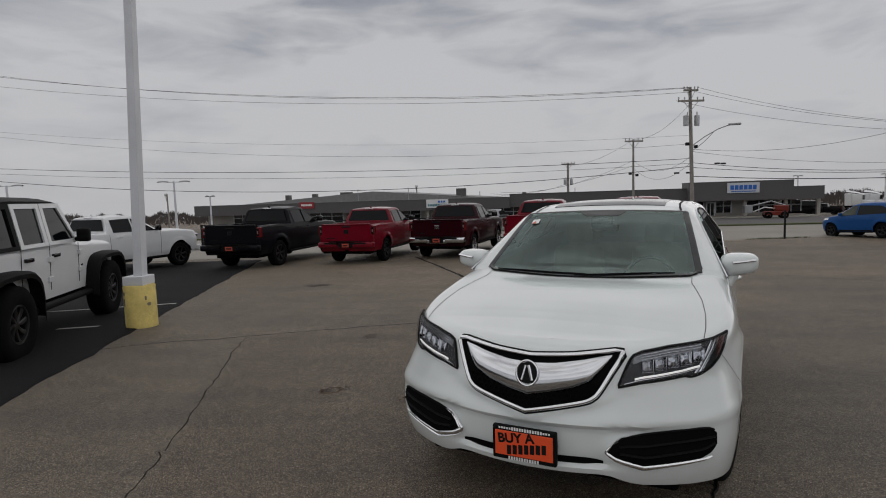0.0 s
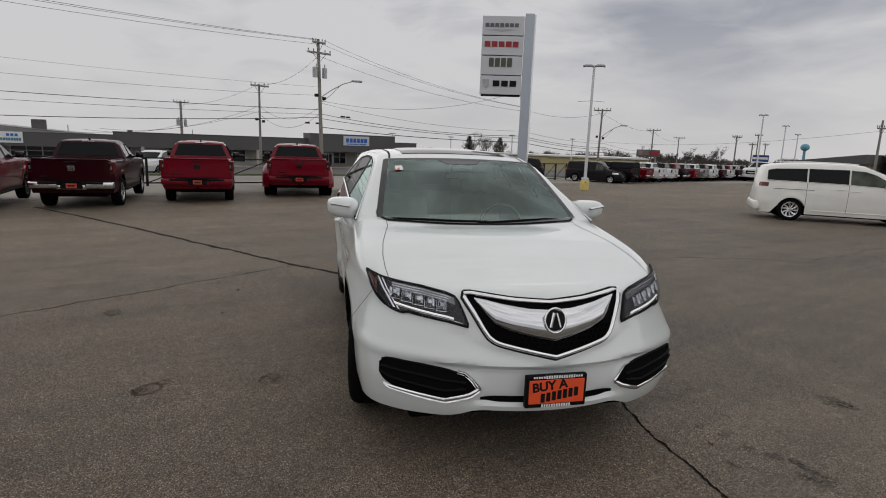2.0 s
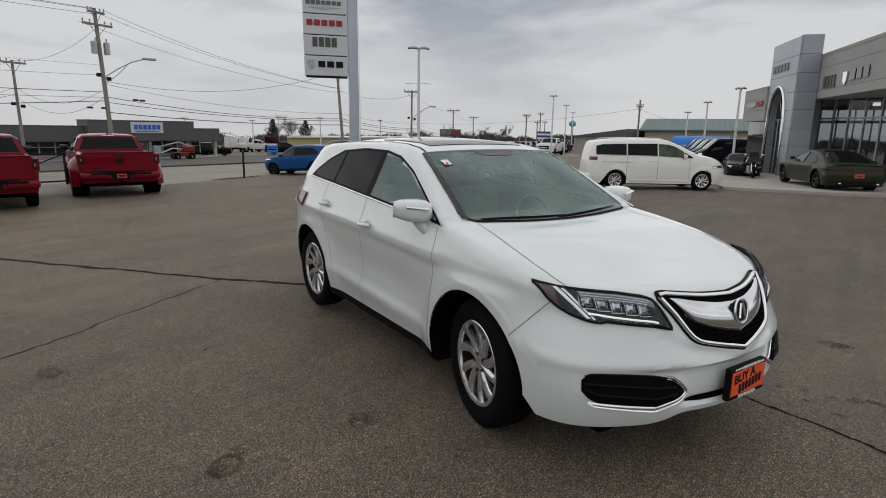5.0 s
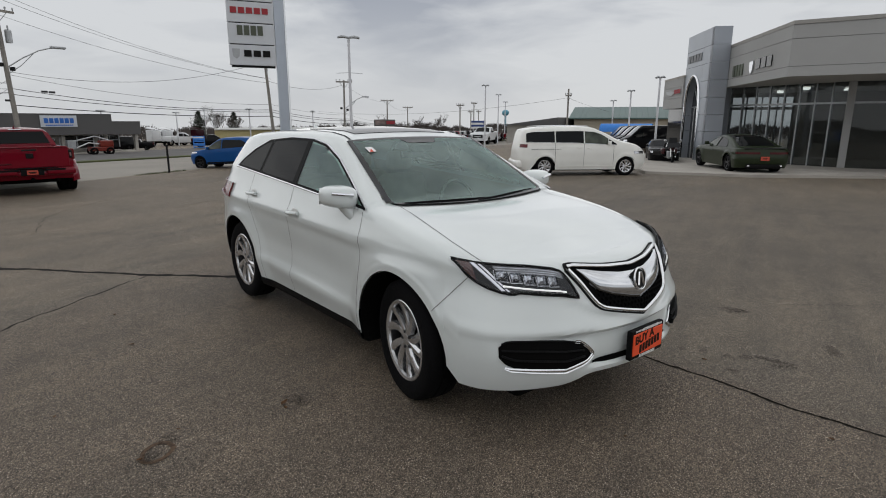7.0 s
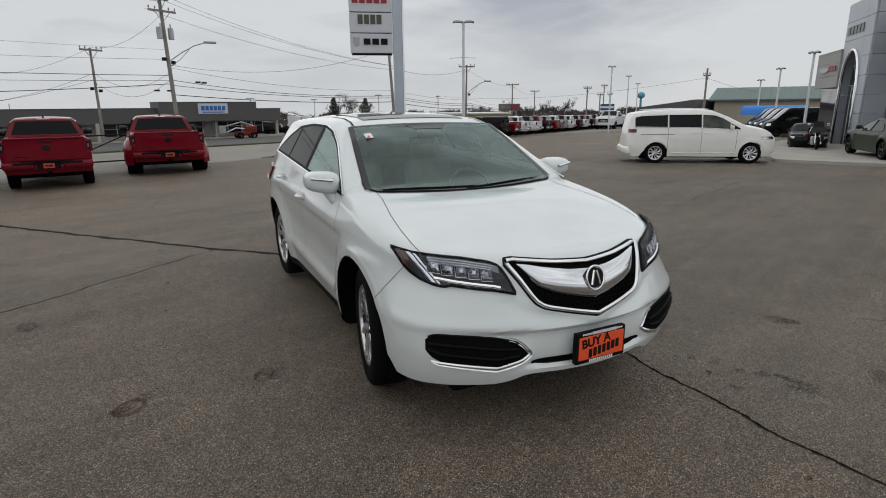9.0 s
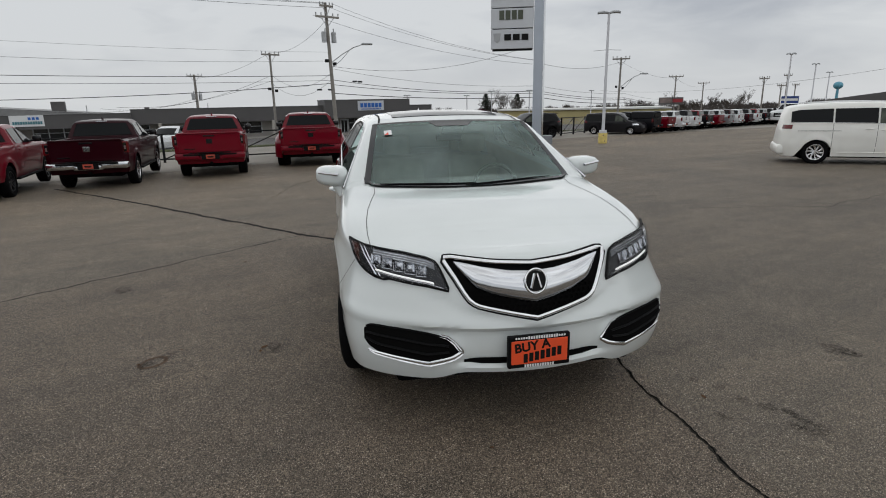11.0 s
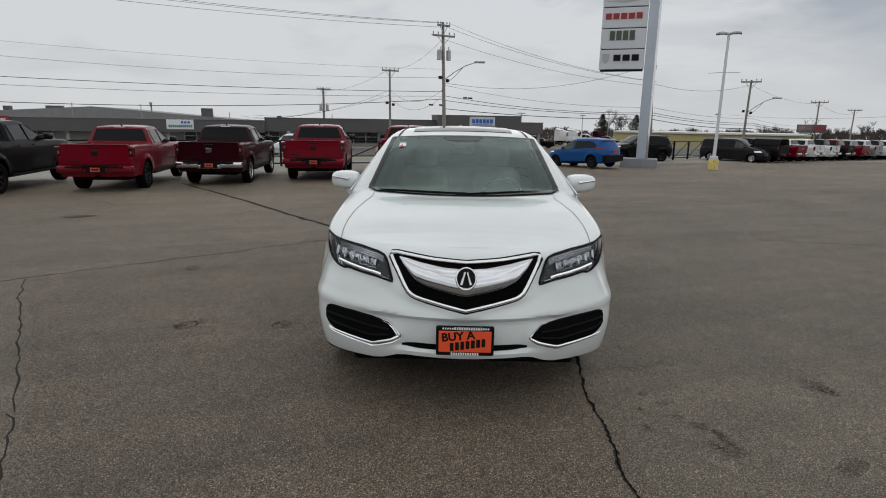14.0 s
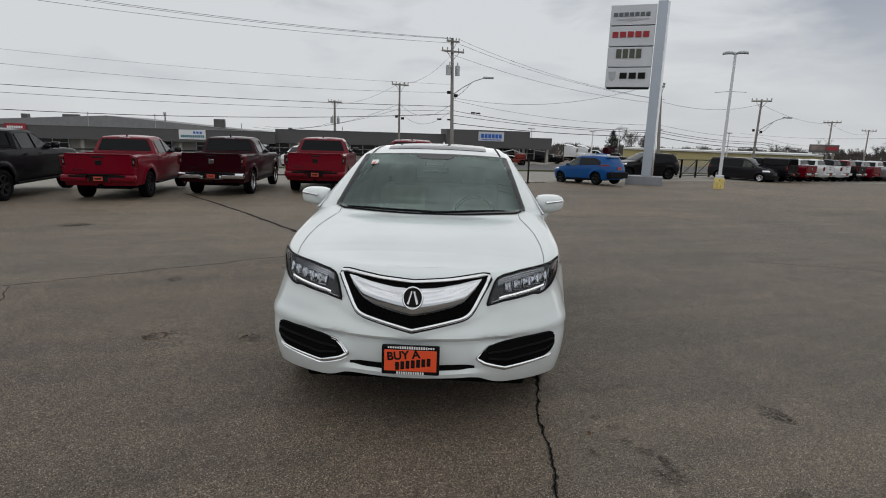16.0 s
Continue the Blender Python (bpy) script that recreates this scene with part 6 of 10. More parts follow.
def build_cars():
    pickup("pickup_truck", by_rear_axle(-6.93, 16.6, 0.16, 0.989, 0.93), GREY, "dark granite grey crew-cab pickup parked nose away", group="pickups along the fence")
    pickup("pickup_truck", by_rear_axle(-3.73, 17.2, 0.17, 0.985, 0.865), RED, "bright red crew-cab pickup with black wheels parked nose away", group="pickups along the fence")
    pickup("pickup_truck", by_rear_axle(-1.08, 18.2, 0.24, 0.97, 0.89), MAROON, "dark maroon crew-cab pickup with a chrome rear bumper", chrome=True, dark_wheels=False, group="pickups along the fence")
    pickup("pickup_truck", by_rear_axle(1.88, 19.0, 0.24, 0.97, 0.92), RED, "bright red crew-cab pickup beside the fence gate", group="pickups along the fence")
    pickup("pickup_truck", by_rear_axle(5.36, 20.35, 0.30, 0.954, 0.98) @ Matrix.Diagonal((1, 1, 0.95, 1)), RED, "wide red heavy-duty pickup with flared rear arches", flares=True, group="pickups along the fence")
    pickup("pickup_truck", heading(-11.01, 16.03, 0.276, 0.961, 0.9), WHITE, "white crew-cab pickup with black wheels on the dark asphalt", group="vehicles on the dark asphalt")

    wagon("minivan", heading(17.80, 8.28, 0.573, -0.819, 0.94), s_trim, "ivory white minivan with dark rear glass", dict(nose=[(0.2, 2.40), (0.45, 2.52), (0.72, 2.52), (0.88, 2.45), (1.0, 2.34), (1.1, 2.2)], stern=[(0.2, -2.46), (0.6, -2.56), (1.0, -2.52), (1.5, -2.42), (1.8, -2.30)], width=[(0.2, 0.91), (0.5, 0.965), (0.85, 0.985), (1.0, 0.975), (1.2, 0.94)], belt=[(-2.5, 1.24), (-0.3, 1.205), (0.6, 1.16), (1.2, 1.13), (2.4, 1.10)], edge=[(-2.6, 1.62), (-2.3, 1.70), (-1.8, 1.755), (-1.0, 1.79), (0.0, 1.78), (0.35, 1.725), (0.75, 1.56), (1.08, 1.385), (1.33, 1.265), (1.55, 1.225), (1.9, 1.155), (2.2, 1.065), (2.4, 0.98), (2.55, 0.86)], crown=[(-2.5, 0.02), (0, 0.04), (1, 0.06), (1.9, 0.05), (2.4, 0.02)], axles=(1.52, -1.58), arch=0.395, hub=0.34, low=0.24, nose_x=1.45, tail_x=-1.95, n_nose=2.7, n_tail=4.0, tumble=0.30, flare=0.025), [("front_door_window", -0.08, 0.80, [(-0.1, 1.63), (0.28, 1.61), (0.55, 1.52), (0.82, 1.36)]), ("quarter_light", 0.83, 1.12, [(0.80, 1.37), (1.12, 1.18)]), ("sliding_door_window", -1.18, -0.13, [(-1.2, 1.63), (0, 1.64)]), ("rear_side_window", -2.30, -1.23, [(-2.30, 1.55), (-2.1, 1.60), (-1.2, 1.63)])], [(1.52, 0.36, 0.23, 0.235), (-1.58, 0.36, 0.23, 0.235)], category="minivan", lamps=[("headlamp", 14, 46, 0.82, 0.91, JEWEL), ("tail_lamp", -16, -62, 1.05, 1.17, TAIL)], mirror=(0.82, 0.93, 1.14), screen=(0.42, 1.31, lambda x: 0.74), handles=((0.06, 1.02), (-0.32, 1.05)), seams=((-0.11, 0.34, 1.17), (-1.20, 0.34, 1.2), (1.02, 0.45, 1.12)), extra=van_trim)

    wagon("crossover", heading(15.05, 23.45, -0.28, 0.96, 0.80) @ Matrix.Rotation(radians(3.0), 4, "Y"), BLUE, "bright blue crossover with black wheels beside the road", dict(nose=[(0.25, 2.20), (0.6, 2.30), (0.85, 2.26), (1.0, 2.05)], stern=[(0.25, -2.20), (0.7, -2.30), (1.0, -2.26), (1.3, -2.1), (1.66, -1.85)], width=[(0.25, 0.88), (0.5, 0.91), (0.9, 0.93), (1.1, 0.90)], belt=[(-2.3, 1.15), (1.0, 1.05), (2.3, 1.02)], edge=[(-2.3, 1.50), (-1.9, 1.60), (-1.0, 1.66), (-0.1, 1.66), (0.2, 1.60), (1.0, 1.10), (1.25, 1.07), (1.9, 0.98), (2.3, 0.92)], crown=[(-2, 0.02), (0, 0.04), (2.2, 0.03)], axles=(1.36, -1.36), arch=0.42, hub=0.36, low=0.30, nose_x=1.1, tail_x=-1.3, n_nose=2.6, n_tail=3.2, tumble=0.42), [("front_door_window", -0.05, 0.86, [(0.0, 1.56), (0.25, 1.50), (0.88, 1.1)]), ("rear_door_window", -1.65, -0.12, [(-1.65, 1.3), (-1.3, 1.50), (0, 1.56)])], [(1.36, 0.36, 0.23, 0.225), (-1.36, 0.36, 0.23, 0.225)], category="car", rim=DARKALLOY, lamps=[("headlamp", 15, 55, 0.90, 0.96, LAMPSILVER), ("tail_lamp", -10, -55, 1.05, 1.15, TAIL)], mirror=(0.72, 0.88, 1.08), screen=(0.25, 0.98, lambda x: 0.68), rear_screen=(-2.02, -1.85, lambda x: 0.6), plate=(-2.31, 0.92), cladding=(-0.9, 0.9), handles=((0.1, 0.98), (-0.8, 1.0)), extra=lambda t, s: part("rear_bumper", box(-2.32, -2.05, -0.80, 0.80, 0.36, 0.72, 0.05), BLACK, t))
    wagon("sport_utility_car", heading(22.2, 28.6, -0.98, 0.2, 0.88), BLACKPAINT, "black sport utility car parked behind the pylon base", dict(nose=[(0.25, 2.25), (0.6, 2.36), (0.95, 2.30), (1.08, 2.1)], stern=[(0.25, -2.25), (0.7, -2.38), (1.1, -2.34), (1.3, -2.25), (1.72, -1.95)], width=[(0.25, 0.90), (0.5, 0.94), (0.9, 0.965), (1.15, 0.93)], belt=[(-2.4, 1.22), (1.0, 1.14), (2.3, 1.1)], edge=[(-2.4, 1.58), (-2.0, 1.68), (-1.0, 1.74), (-0.1, 1.74), (0.15, 1.68), (0.95, 1.20), (1.25, 1.16), (2.0, 1.08), (2.3, 1.0)], crown=[(-2, 0.02), (0, 0.04), (2.2, 0.03)], axles=(1.45, -1.45), arch=0.44, hub=0.38, low=0.32, nose_x=1.2, tail_x=-1.6, n_nose=2.8, n_tail=3.6, tumble=0.40), [("front_door_window", 0.0, 0.82, [(0.0, 1.62), (0.3, 1.55), (0.85, 1.2)]), ("rear_door_window", -1.85, -0.06, [(-1.85, 1.4), (-1.5, 1.58), (0, 1.62)])], [(1.45, 0.385, 0.24, 0.24), (-1.45, 0.385, 0.24, 0.24)], rim=DARKALLOY, lamps=[("headlamp", 15, 50, 0.96, 1.06, LAMPSILVER), ("tail_lamp", -8, -60, 1.08, 1.18, TAIL)], mirror=(0.75, 0.9, 1.16), screen=(0.2, 0.92, lambda x: 0.7), rear_screen=(-2.12, -1.98, lambda x: 0.6), plate=(-2.39, 0.98))
    wagon("minivan", heading(29.4, 27.9, 0.36, -0.933, 0.82), paint("charcoal_paint", (0.010, 0.009, 0.011), coat=0.2, spec=0.15), "charcoal minivan in the line of parked cars", dict(nose=[(0.2, 2.40), (0.5, 2.50), (0.75, 2.45), (0.98, 2.2)], stern=[(0.2, -2.45), (0.6, -2.55), (1.0, -2.52), (1.5, -2.42), (1.72, -2.3)], width=[(0.2, 0.92), (0.5, 0.97), (0.9, 0.985), (1.1, 0.96)], belt=[(-2.5, 1.10), (1.2, 1.04), (2.4, 1.0)], edge=[(-2.6, 1.62), (-2.2, 1.68), (-1.0, 1.73), (0.2, 1.71), (0.5, 1.63), (1.35, 1.10), (1.6, 1.05), (2.2, 0.95), (2.5, 0.88)], crown=[(-2.5, 0.02), (0, 0.04), (2.4, 0.03)], axles=(1.54, -1.54), arch=0.38, hub=0.33, low=0.22, nose_x=1.3, tail_x=-1.9, n_nose=2.8, n_tail=4.5, tumble=0.28), [("front_door_window", 0.25, 1.20, [(0.25, 1.6), (0.6, 1.5), (1.22, 1.1)]), ("sliding_door_window", -0.95, 0.18, [(-0.95, 1.6), (0.2, 1.6)]), ("rear_side_window", -2.25, -1.0, [(-2.25, 1.55), (-0.9, 1.6)])], [(1.54, 0.335, 0.22, 0.215), (-1.54, 0.335, 0.22, 0.215)], category="minivan", lamps=[("headlamp", 14, 45, 0.78, 0.90, LAMPSILVER), ("tail_lamp", -5, -45, 0.95, 1.15, TAIL)], mirror=(1.0, 0.93, 1.06), screen=(0.55, 1.3, lambda x: 0.7))
    wagon("sedan", heading(22.55, 3.35, 0.906, 0.42, 0.96, 0.10) @ Matrix.Diagonal((1, 1, 0.95, 1)), GREEN, "dark olive green sedan parked at the showroom", dict(nose=[(0.2, 2.42), (0.5, 2.50), (0.75, 2.45), (0.88, 2.2)], stern=[(0.2, -2.36), (0.42, -2.50), (0.62, -2.50), (0.9, -2.44), (1.04, -2.40)], width=[(0.2, 0.90), (0.5, 0.945), (0.80, 0.955), (0.92, 0.935), (1.0, 0.90)], belt=[(-2.5, 0.92), (-1.0, 0.96), (1.0, 0.94), (2.4, 0.9)], edge=[(-2.55, 0.93), (-2.3, 0.965), (-1.85, 1.0), (-1.35, 1.18), (-0.9, 1.335), (-0.45, 1.425), (-0.1, 1.43), (0.18, 1.37), (0.95, 1.0), (1.3, 0.97), (2.2, 0.87), (2.5, 0.8)], crown=[(-2.5, 0.02), (-1.5, 0.035), (0, 0.04), (2.4, 0.03)], axles=(1.52, -1.52), arch=0.40, hub=0.35, low=0.20, nose_x=1.4, tail_x=-1.95, n_nose=3.0, n_tail=3.8, tumble=0.55, flare=0.03), [("front_door_window", -0.25, 0.78, [(-0.25, 1.36), (0.2, 1.31), (0.8, 1.0)]), ("rear_door_window", -1.25, -0.32, [(-1.25, 1.06), (-0.9, 1.28), (-0.3, 1.36)])], [(1.52, 0.355, 0.25, 0.255), (-1.52, 0.355, 0.25, 0.255)], rim=DARKALLOY, lamps=[("headlamp", 15, 50, 0.66, 0.74, LAMPSILVER), ("tail_lamp", -12, -88, 0.745, 0.825, shader("smoked_tail_lamp", (0.05, 0.003, 0.004), rough=0.25, spec=0.2))], mirror=(0.55, 0.9, 1.0), screen=(0.28, 0.92, lambda x: 0.64), rear_screen=(-1.80, -0.62, lambda x: lerp(0.66, 0.56, (x + 1.8) / 1.2)), plate=(-2.515, 0.58), seams=((0.86, 0.30, 0.95), (-0.29, 0.30, 0.98), (-1.12, 0.45, 1.0)), handles=((-0.05, 0.80), (-0.92, 0.83)), extra=sedan_trim)
    wagon("coupe", heading(28.5, 7.0, -0.975, -0.22, 0.76), BLACKPAINT, "black coupe facing out beside the showroom tower", dict(nose=[(0.2, 2.40), (0.5, 2.50), (0.75, 2.46), (0.9, 2.3)], stern=[(0.2, -2.4), (0.6, -2.5), (1.0, -2.4)], width=[(0.2, 0.90), (0.5, 0.95), (0.85, 0.96), (1.0, 0.92)], belt=[(-2.5, 1.0), (2.4, 0.92)], edge=[(-2.5, 1.02), (-1.7, 1.08), (-0.9, 1.38), (-0.2, 1.43), (0.1, 1.36), (0.8, 1.0), (1.3, 0.97), (2.3, 0.88), (2.5, 0.8)], crown=[(-2.5, 0.02), (0, 0.04), (2.4, 0.03)], axles=(1.45, -1.45), arch=0.40, hub=0.35, low=0.20, nose_x=1.5, tail_x=-1.9, n_nose=3.8, n_tail=4.5, tumble=0.5), [("door_window", -0.9, 0.68, [(-0.9, 1.22), (-0.3, 1.36), (0.1, 1.28), (0.7, 1.0)])], [(1.45, 0.355, 0.25, 0.255), (-1.45, 0.355, 0.25, 0.255)], rim=DARKALLOY, lamps=[("headlamp", 30, 60, 0.66, 0.78, LAMPSILVER)], mirror=(0.5, 0.9, 0.98), screen=(0.14, 0.78, lambda x: 0.62), extra=lambda t, s: part("grille", box(2.40, 2.515, -0.72, 0.72, 0.52, 0.80, 0.03), GLOSS, t))
    # the long line of pickups seen tail on
    line = [(GREY, "black pickup with a matching bed cap", True), (RED, "red pickup with its tailgate to the lot", False), (WHITE, "white pickup with its tailgate to the lot", False), (WHITE, "white pickup in the parked line", False), (GREY, "dark grey pickup in the parked line", False), (RED, "red pickup in the parked line", False), (SILVER, "silver pickup in the parked line", False), (WHITE, "white pickup far along the line", False), (MAROON, "maroon pickup far along the line", False), (WHITE, "white pickup far along the line", False), (GREY, "dark grey pickup far along the line", False), (RED, "red pickup far along the line", False), (SILVER, "silver pickup far along the line", False), (GREY, "dark grey pickup far along the line", False), (WHITE, "white pickup far along the line", False), (RED, "red pickup far along the line", False), (WHITE, "white pickup far along the line", False), (SILVER, "silver pickup far along the line", False), (GREY, "dark grey pickup far along the line", False), (RED, "red pickup far along the line", False)]
    for i, (c, lab, cap) in enumerate(line):
        x = 31.0 + 2.1 * i
        y = 26.9 + 0.42 * i
        pickup("pickup_truck", by_rear_axle(x, y, -0.30, 0.954, 0.77), c, lab, chrome=i % 3 == 1, dark_wheels=i % 2 == 0, detail=False, group="line of parked pickups", cap=cap)
    pickup("pickup_truck", heading(55.5, 30.0, -0.97, -0.2, 1.0), WHITE, "white pickup standing alone across the lot", detail=False)
    off_roader(heading(-6.50, 7.26, -0.285, 0.958, 0.97) @ Matrix.Rotation(radians(2.5), 4, "X") @ Matrix.Diagonal((1, 1, 1.085, 1)))


def off_roader(m):
    """A boxy four-door off-roader with black flares."""
    t = thing("off_roader", m, "white four-door off-roader with black hardtop and flares", "car")
    ax = 1.50
    s = Shell(nose=[(0.5, 1.98), (0.8, 2.05), (1.1, 2.03), (1.18, 2.0)], stern=[(0.5, -2.1), (0.9, -2.15), (1.3, -2.13)], width=[(0.5, 0.78), (0.7, 0.80), (1.0, 0.80), (1.22, 0.775)], belt=[(-3, 1.24), (3, 1.24)], edge=[(-2.2, 1.24), (0.62, 1.24), (0.66, 1.22), (1.5, 1.18), (2.1, 1.14)], crown=[(-2, 0.0), (0.6, 0.0), (0.8, 0.05), (2, 0.05)], axles=(ax, -ax), arch=0.52, hub=0.43, low=0.55, nose_x=1.85, tail_x=-2.0, n_nose=6.0, n_tail=9.0, tumble=0.3, flare=0.0)
    part("body", s.mesh(0.1, 14, 10), WHITE, t, smooth=35)
    underside(t, -2.0, 1.9, 0.55, 0.42, 0.70)
    # cabin sides with window openings framed in white, black hardtop behind
    for sd in (1, -1):
        lean = lambda z: 0.775 - 0.13 * (z - 1.24) / 0.55
        for x0, x1, x1t, mt in ((-0.28, 0.62, 0.30, WHITE), (-1.02, -0.30, -0.30, WHITE), (-2.08, -1.04, -1.04, BLACK)):
            outer = [Vector((x0, sd * lean(1.24), 1.24)), Vector((x1, sd * lean(1.24), 1.24)), Vector((x1t, sd * lean(1.78), 1.78)), Vector((x0, sd * lean(1.78), 1.78))]
            inner = [lerp(p, sum(outer, Vector()) / 4, 0.0) for p in outer]
            c = sum(outer, Vector()) / 4
            inner = [Vector((p.x + (0.085 if p.x < c.x else -0.085), sd * lean(z), z)) for p in outer for z in [p.z + (0.045 if p.z < c.z else -0.06)]]
            part("door_frame" if mt is WHITE else "hardtop_side", ring_strip(outer, inner, (0, sd * 0.03, 0)), mt, t)
            bm = bmesh.new()
            add_poly(bm, [p + Vector((0, sd * 0.006, 0)) for p in inner])
            part("door_window", bm, DARKGLASS, t)
        for hx, hz in ((-0.12, 1.10), (-0.86, 1.10)):
            part("door_handle", box(hx - 0.10, hx + 0.10, sd * 0.81 - 0.02, sd * 0.81 + 0.02, hz - 0.025, hz + 0.025, 0.012), GLOSS, t)
        for hx, hz in ((-0.30, 1.06), (-0.32, 0.80), (0.66, 1.08), (0.64, 0.84)):
            part("door_hinge", box(hx - 0.05, hx + 0.07, sd * 0.81 - 0.02, sd * 0.81 + 0.025, hz - 0.035, hz + 0.035, 0.008), WHITE, t)
        for sx in (-1.04, -0.29, 0.62):
            part("door_seam", box(sx - 0.006, sx + 0.006, sd * 0.802 - 0.002, sd * 0.802 + 0.002, 0.66, 1.23), INK, t)
        part("trail_badge", box(0.70, 0.76, sd * 0.803 - 0.004, sd * 0.803 + 0.004, 0.80, 0.90, 0.002), INK, t)
        part("bonnet_lettering", box(0.95, 1.35, sd * 0.70 - 0.004, sd * 0.70 + 0.085, 1.195, 1.225, 0.004), INK, t, "dark lettering bar")
        for a in (ax, -ax):
            rows = []
            for q in np.linspace(0.0, 1.0, 13):
                ang = math.pi * lerp(1.02, -0.02, q)
                ex = 0.64 * math.copysign(abs(math.cos(ang)) ** 0.55, math.cos(ang))
                ez = 0.43 + 0.60 * max(0.0, math.sin(ang)) ** 0.5 - (0.0 if math.sin(ang) > 0.05 else 0.0)
                rows.append([Vector((a + ex, sd * 0.74, ez)), Vector((a + ex, sd * 0.96, ez - 0.01)), Vector((a + ex * 0.97, sd * 0.99, ez - 0.035)), Vector((a + ex * 0.95, sd * 0.985, ez - 0.09))])
            bm = bmesh.new()
            add_grid(bm, rows)
            part("fender_flare", bm, BLACK, t, "wide black fender flare", smooth=50)
            wheel(t, a, sd * 0.84, 0.44, 0.30, 0.225, 8, sd, DARKALLOY, seg=32)
        part("side_step", box(-0.95, 0.95, sd * 0.84 - 0.06, sd * 0.84 + 0.05, 0.44, 0.52, 0.03), BLACK, t)
        bm = box(0.48, 0.60, sd * 0.92 - 0.09, sd * 0.92 + 0.09, 1.24, 1.43, 0.03)
        add_cyl(bm, (0.56, sd * 0.76, 1.25), (0.55, sd * 0.86, 1.30), 0.03, seg=8)
        part("mirror", bm, BLACK, t, smooth=50)
        part("headlamp", add_lathe(bmesh.new(), [(0.001, 0.02), (0.09, 0.01), (0.095, -0.03)], Matrix.Translation((2.04, sd * 0.45, 1.0)) @ Matrix.Rotation(radians(-90), 4, "Z"), 16), LAMPSILVER, t)
    bm = bmesh.new()
    rows = []
    for x, z in ((-2.12, 1.74), (-2.05, 1.80), (-1.0, 1.83), (0.1, 1.82), (0.30, 1.79)):
        rows.append([Vector((x, y, z - 0.05 * (abs(y) / 0.66) ** 4)) for y in np.linspace(-0.67, 0.67, 9)])
    add_grid(bm, rows)
    r = bmesh.ops.extrude_face_region(bm, geom=bm.faces[:])
    bmesh.ops.translate(bm, vec=(0, 0, 0.035), verts=[v for v in r["geom"] if isinstance(v, bmesh.types.BMVert)])
    part("hardtop", bm, BLACK, t, "black hardtop roof", smooth=50)
    part("windscreen", prism([(0.64, -0.68, 1.24), (0.64, 0.68, 1.24), (0.32, 0.60, 1.77), (0.32, -0.60, 1.77)], (1, 0, 0.5), 0.02), DARKGLASS, t)
    part("hardtop_rear", box(-2.14, -2.08, -0.70, 0.70, 1.24, 1.75, 0.02), BLACK, t)
    part("front_bumper", box(2.05, 2.28, -0.62, 0.62, 0.60, 0.78, 0.04), BLACK, t)


build_cars()

# ---- paving, cracks and stains ----
FRESH = shader("fresh_dark_asphalt", (0.011, 0.011, 0.012), rough=0.85, spec=0.12, blotch=0.3, blotch_scale=0.5, grain=0.35, grain_scale=140, bump=0.5, bump_scale=160)
ROADGREY = shader("pale_worn_road", (0.245, 0.225, 0.195), rough=0.85, blotch=0.12, blotch_scale=0.3, grain=0.12, grain_scale=60, bump=0.2)
FARLOT = shader("grey_far_asphalt", (0.085, 0.080, 0.077), rough=0.85, blotch=0.2, blotch_scale=0.25, grain=0.2, grain_scale=30)


def soft_stain(name, color, strength):
    """A stain that soaks into the paving: strongest in its middle, broken at its rim."""
    m = bpy.data.materials.new(name)
    m.use_nodes = True
    n, l = m.node_tree.nodes, m.node_tree.links
    b = n["Principled BSDF"]
    b.inputs["Base Color"].default_value, b.inputs["Roughness"].default_value, b.inputs["Specular IOR Level"].default_value = (*color, 1), 0.8, 0.15
    tc, mp, gr = n.new("ShaderNodeTexCoord"), n.new("ShaderNodeMapping"), n.new("ShaderNodeTexGradient")
    gr.gradient_type = "SPHERICAL"
    mp.inputs["Location"].default_value, mp.inputs["Scale"].default_value = (-1, -1, 0), (2, 2, 0)
    l.new(tc.outputs["Generated"], mp.inputs["Vector"])
    l.new(mp.outputs[0], gr.inputs["Vector"])
    ns = n.new("ShaderNodeTexNoise")
    ns.inputs["Scale"].default_value, ns.inputs["Detail"].default_value = 38.0, 6.0
    l.new(tc.outputs["Object"], ns.inputs["Vector"])
    nr = n.new("ShaderNodeMapRange")
    nr.inputs["From Min"].default_value, nr.inputs["From Max"].default_value = 0.36, 0.60
    l.new(ns.outputs["Fac"], nr.inputs["Value"])
    gm = n.new("ShaderNodeMapRange")
    gm.inputs["From Min"].default_value, gm.inputs["From Max"].default_value, gm.inputs["To Max"].default_value = 0.05, 0.38, strength
    l.new(gr.outputs["Fac"], gm.inputs["Value"])
    mu = n.new("ShaderNodeMath")
    mu.operation = "MULTIPLY"
    l.new(gm.outputs[0], mu.inputs[0])
    l.new(nr.outputs[0], mu.inputs[1])
    l.new(mu.outputs[0], b.inputs["Alpha"])
    return m


STAIN = soft_stain("oil_stain", (0.034, 0.030, 0.026), 0.40)
CRACK = shader("open_crack", (0.034, 0.031, 0.027), rough=0.95, spec=0.1, grain=0.3, grain_scale=60)
LINEWHITE = shader("worn_line_paint", (0.42, 0.41, 0.38), rough=0.8, blotch=0.35, blotch_scale=6, grain=0.25, grain_scale=70)


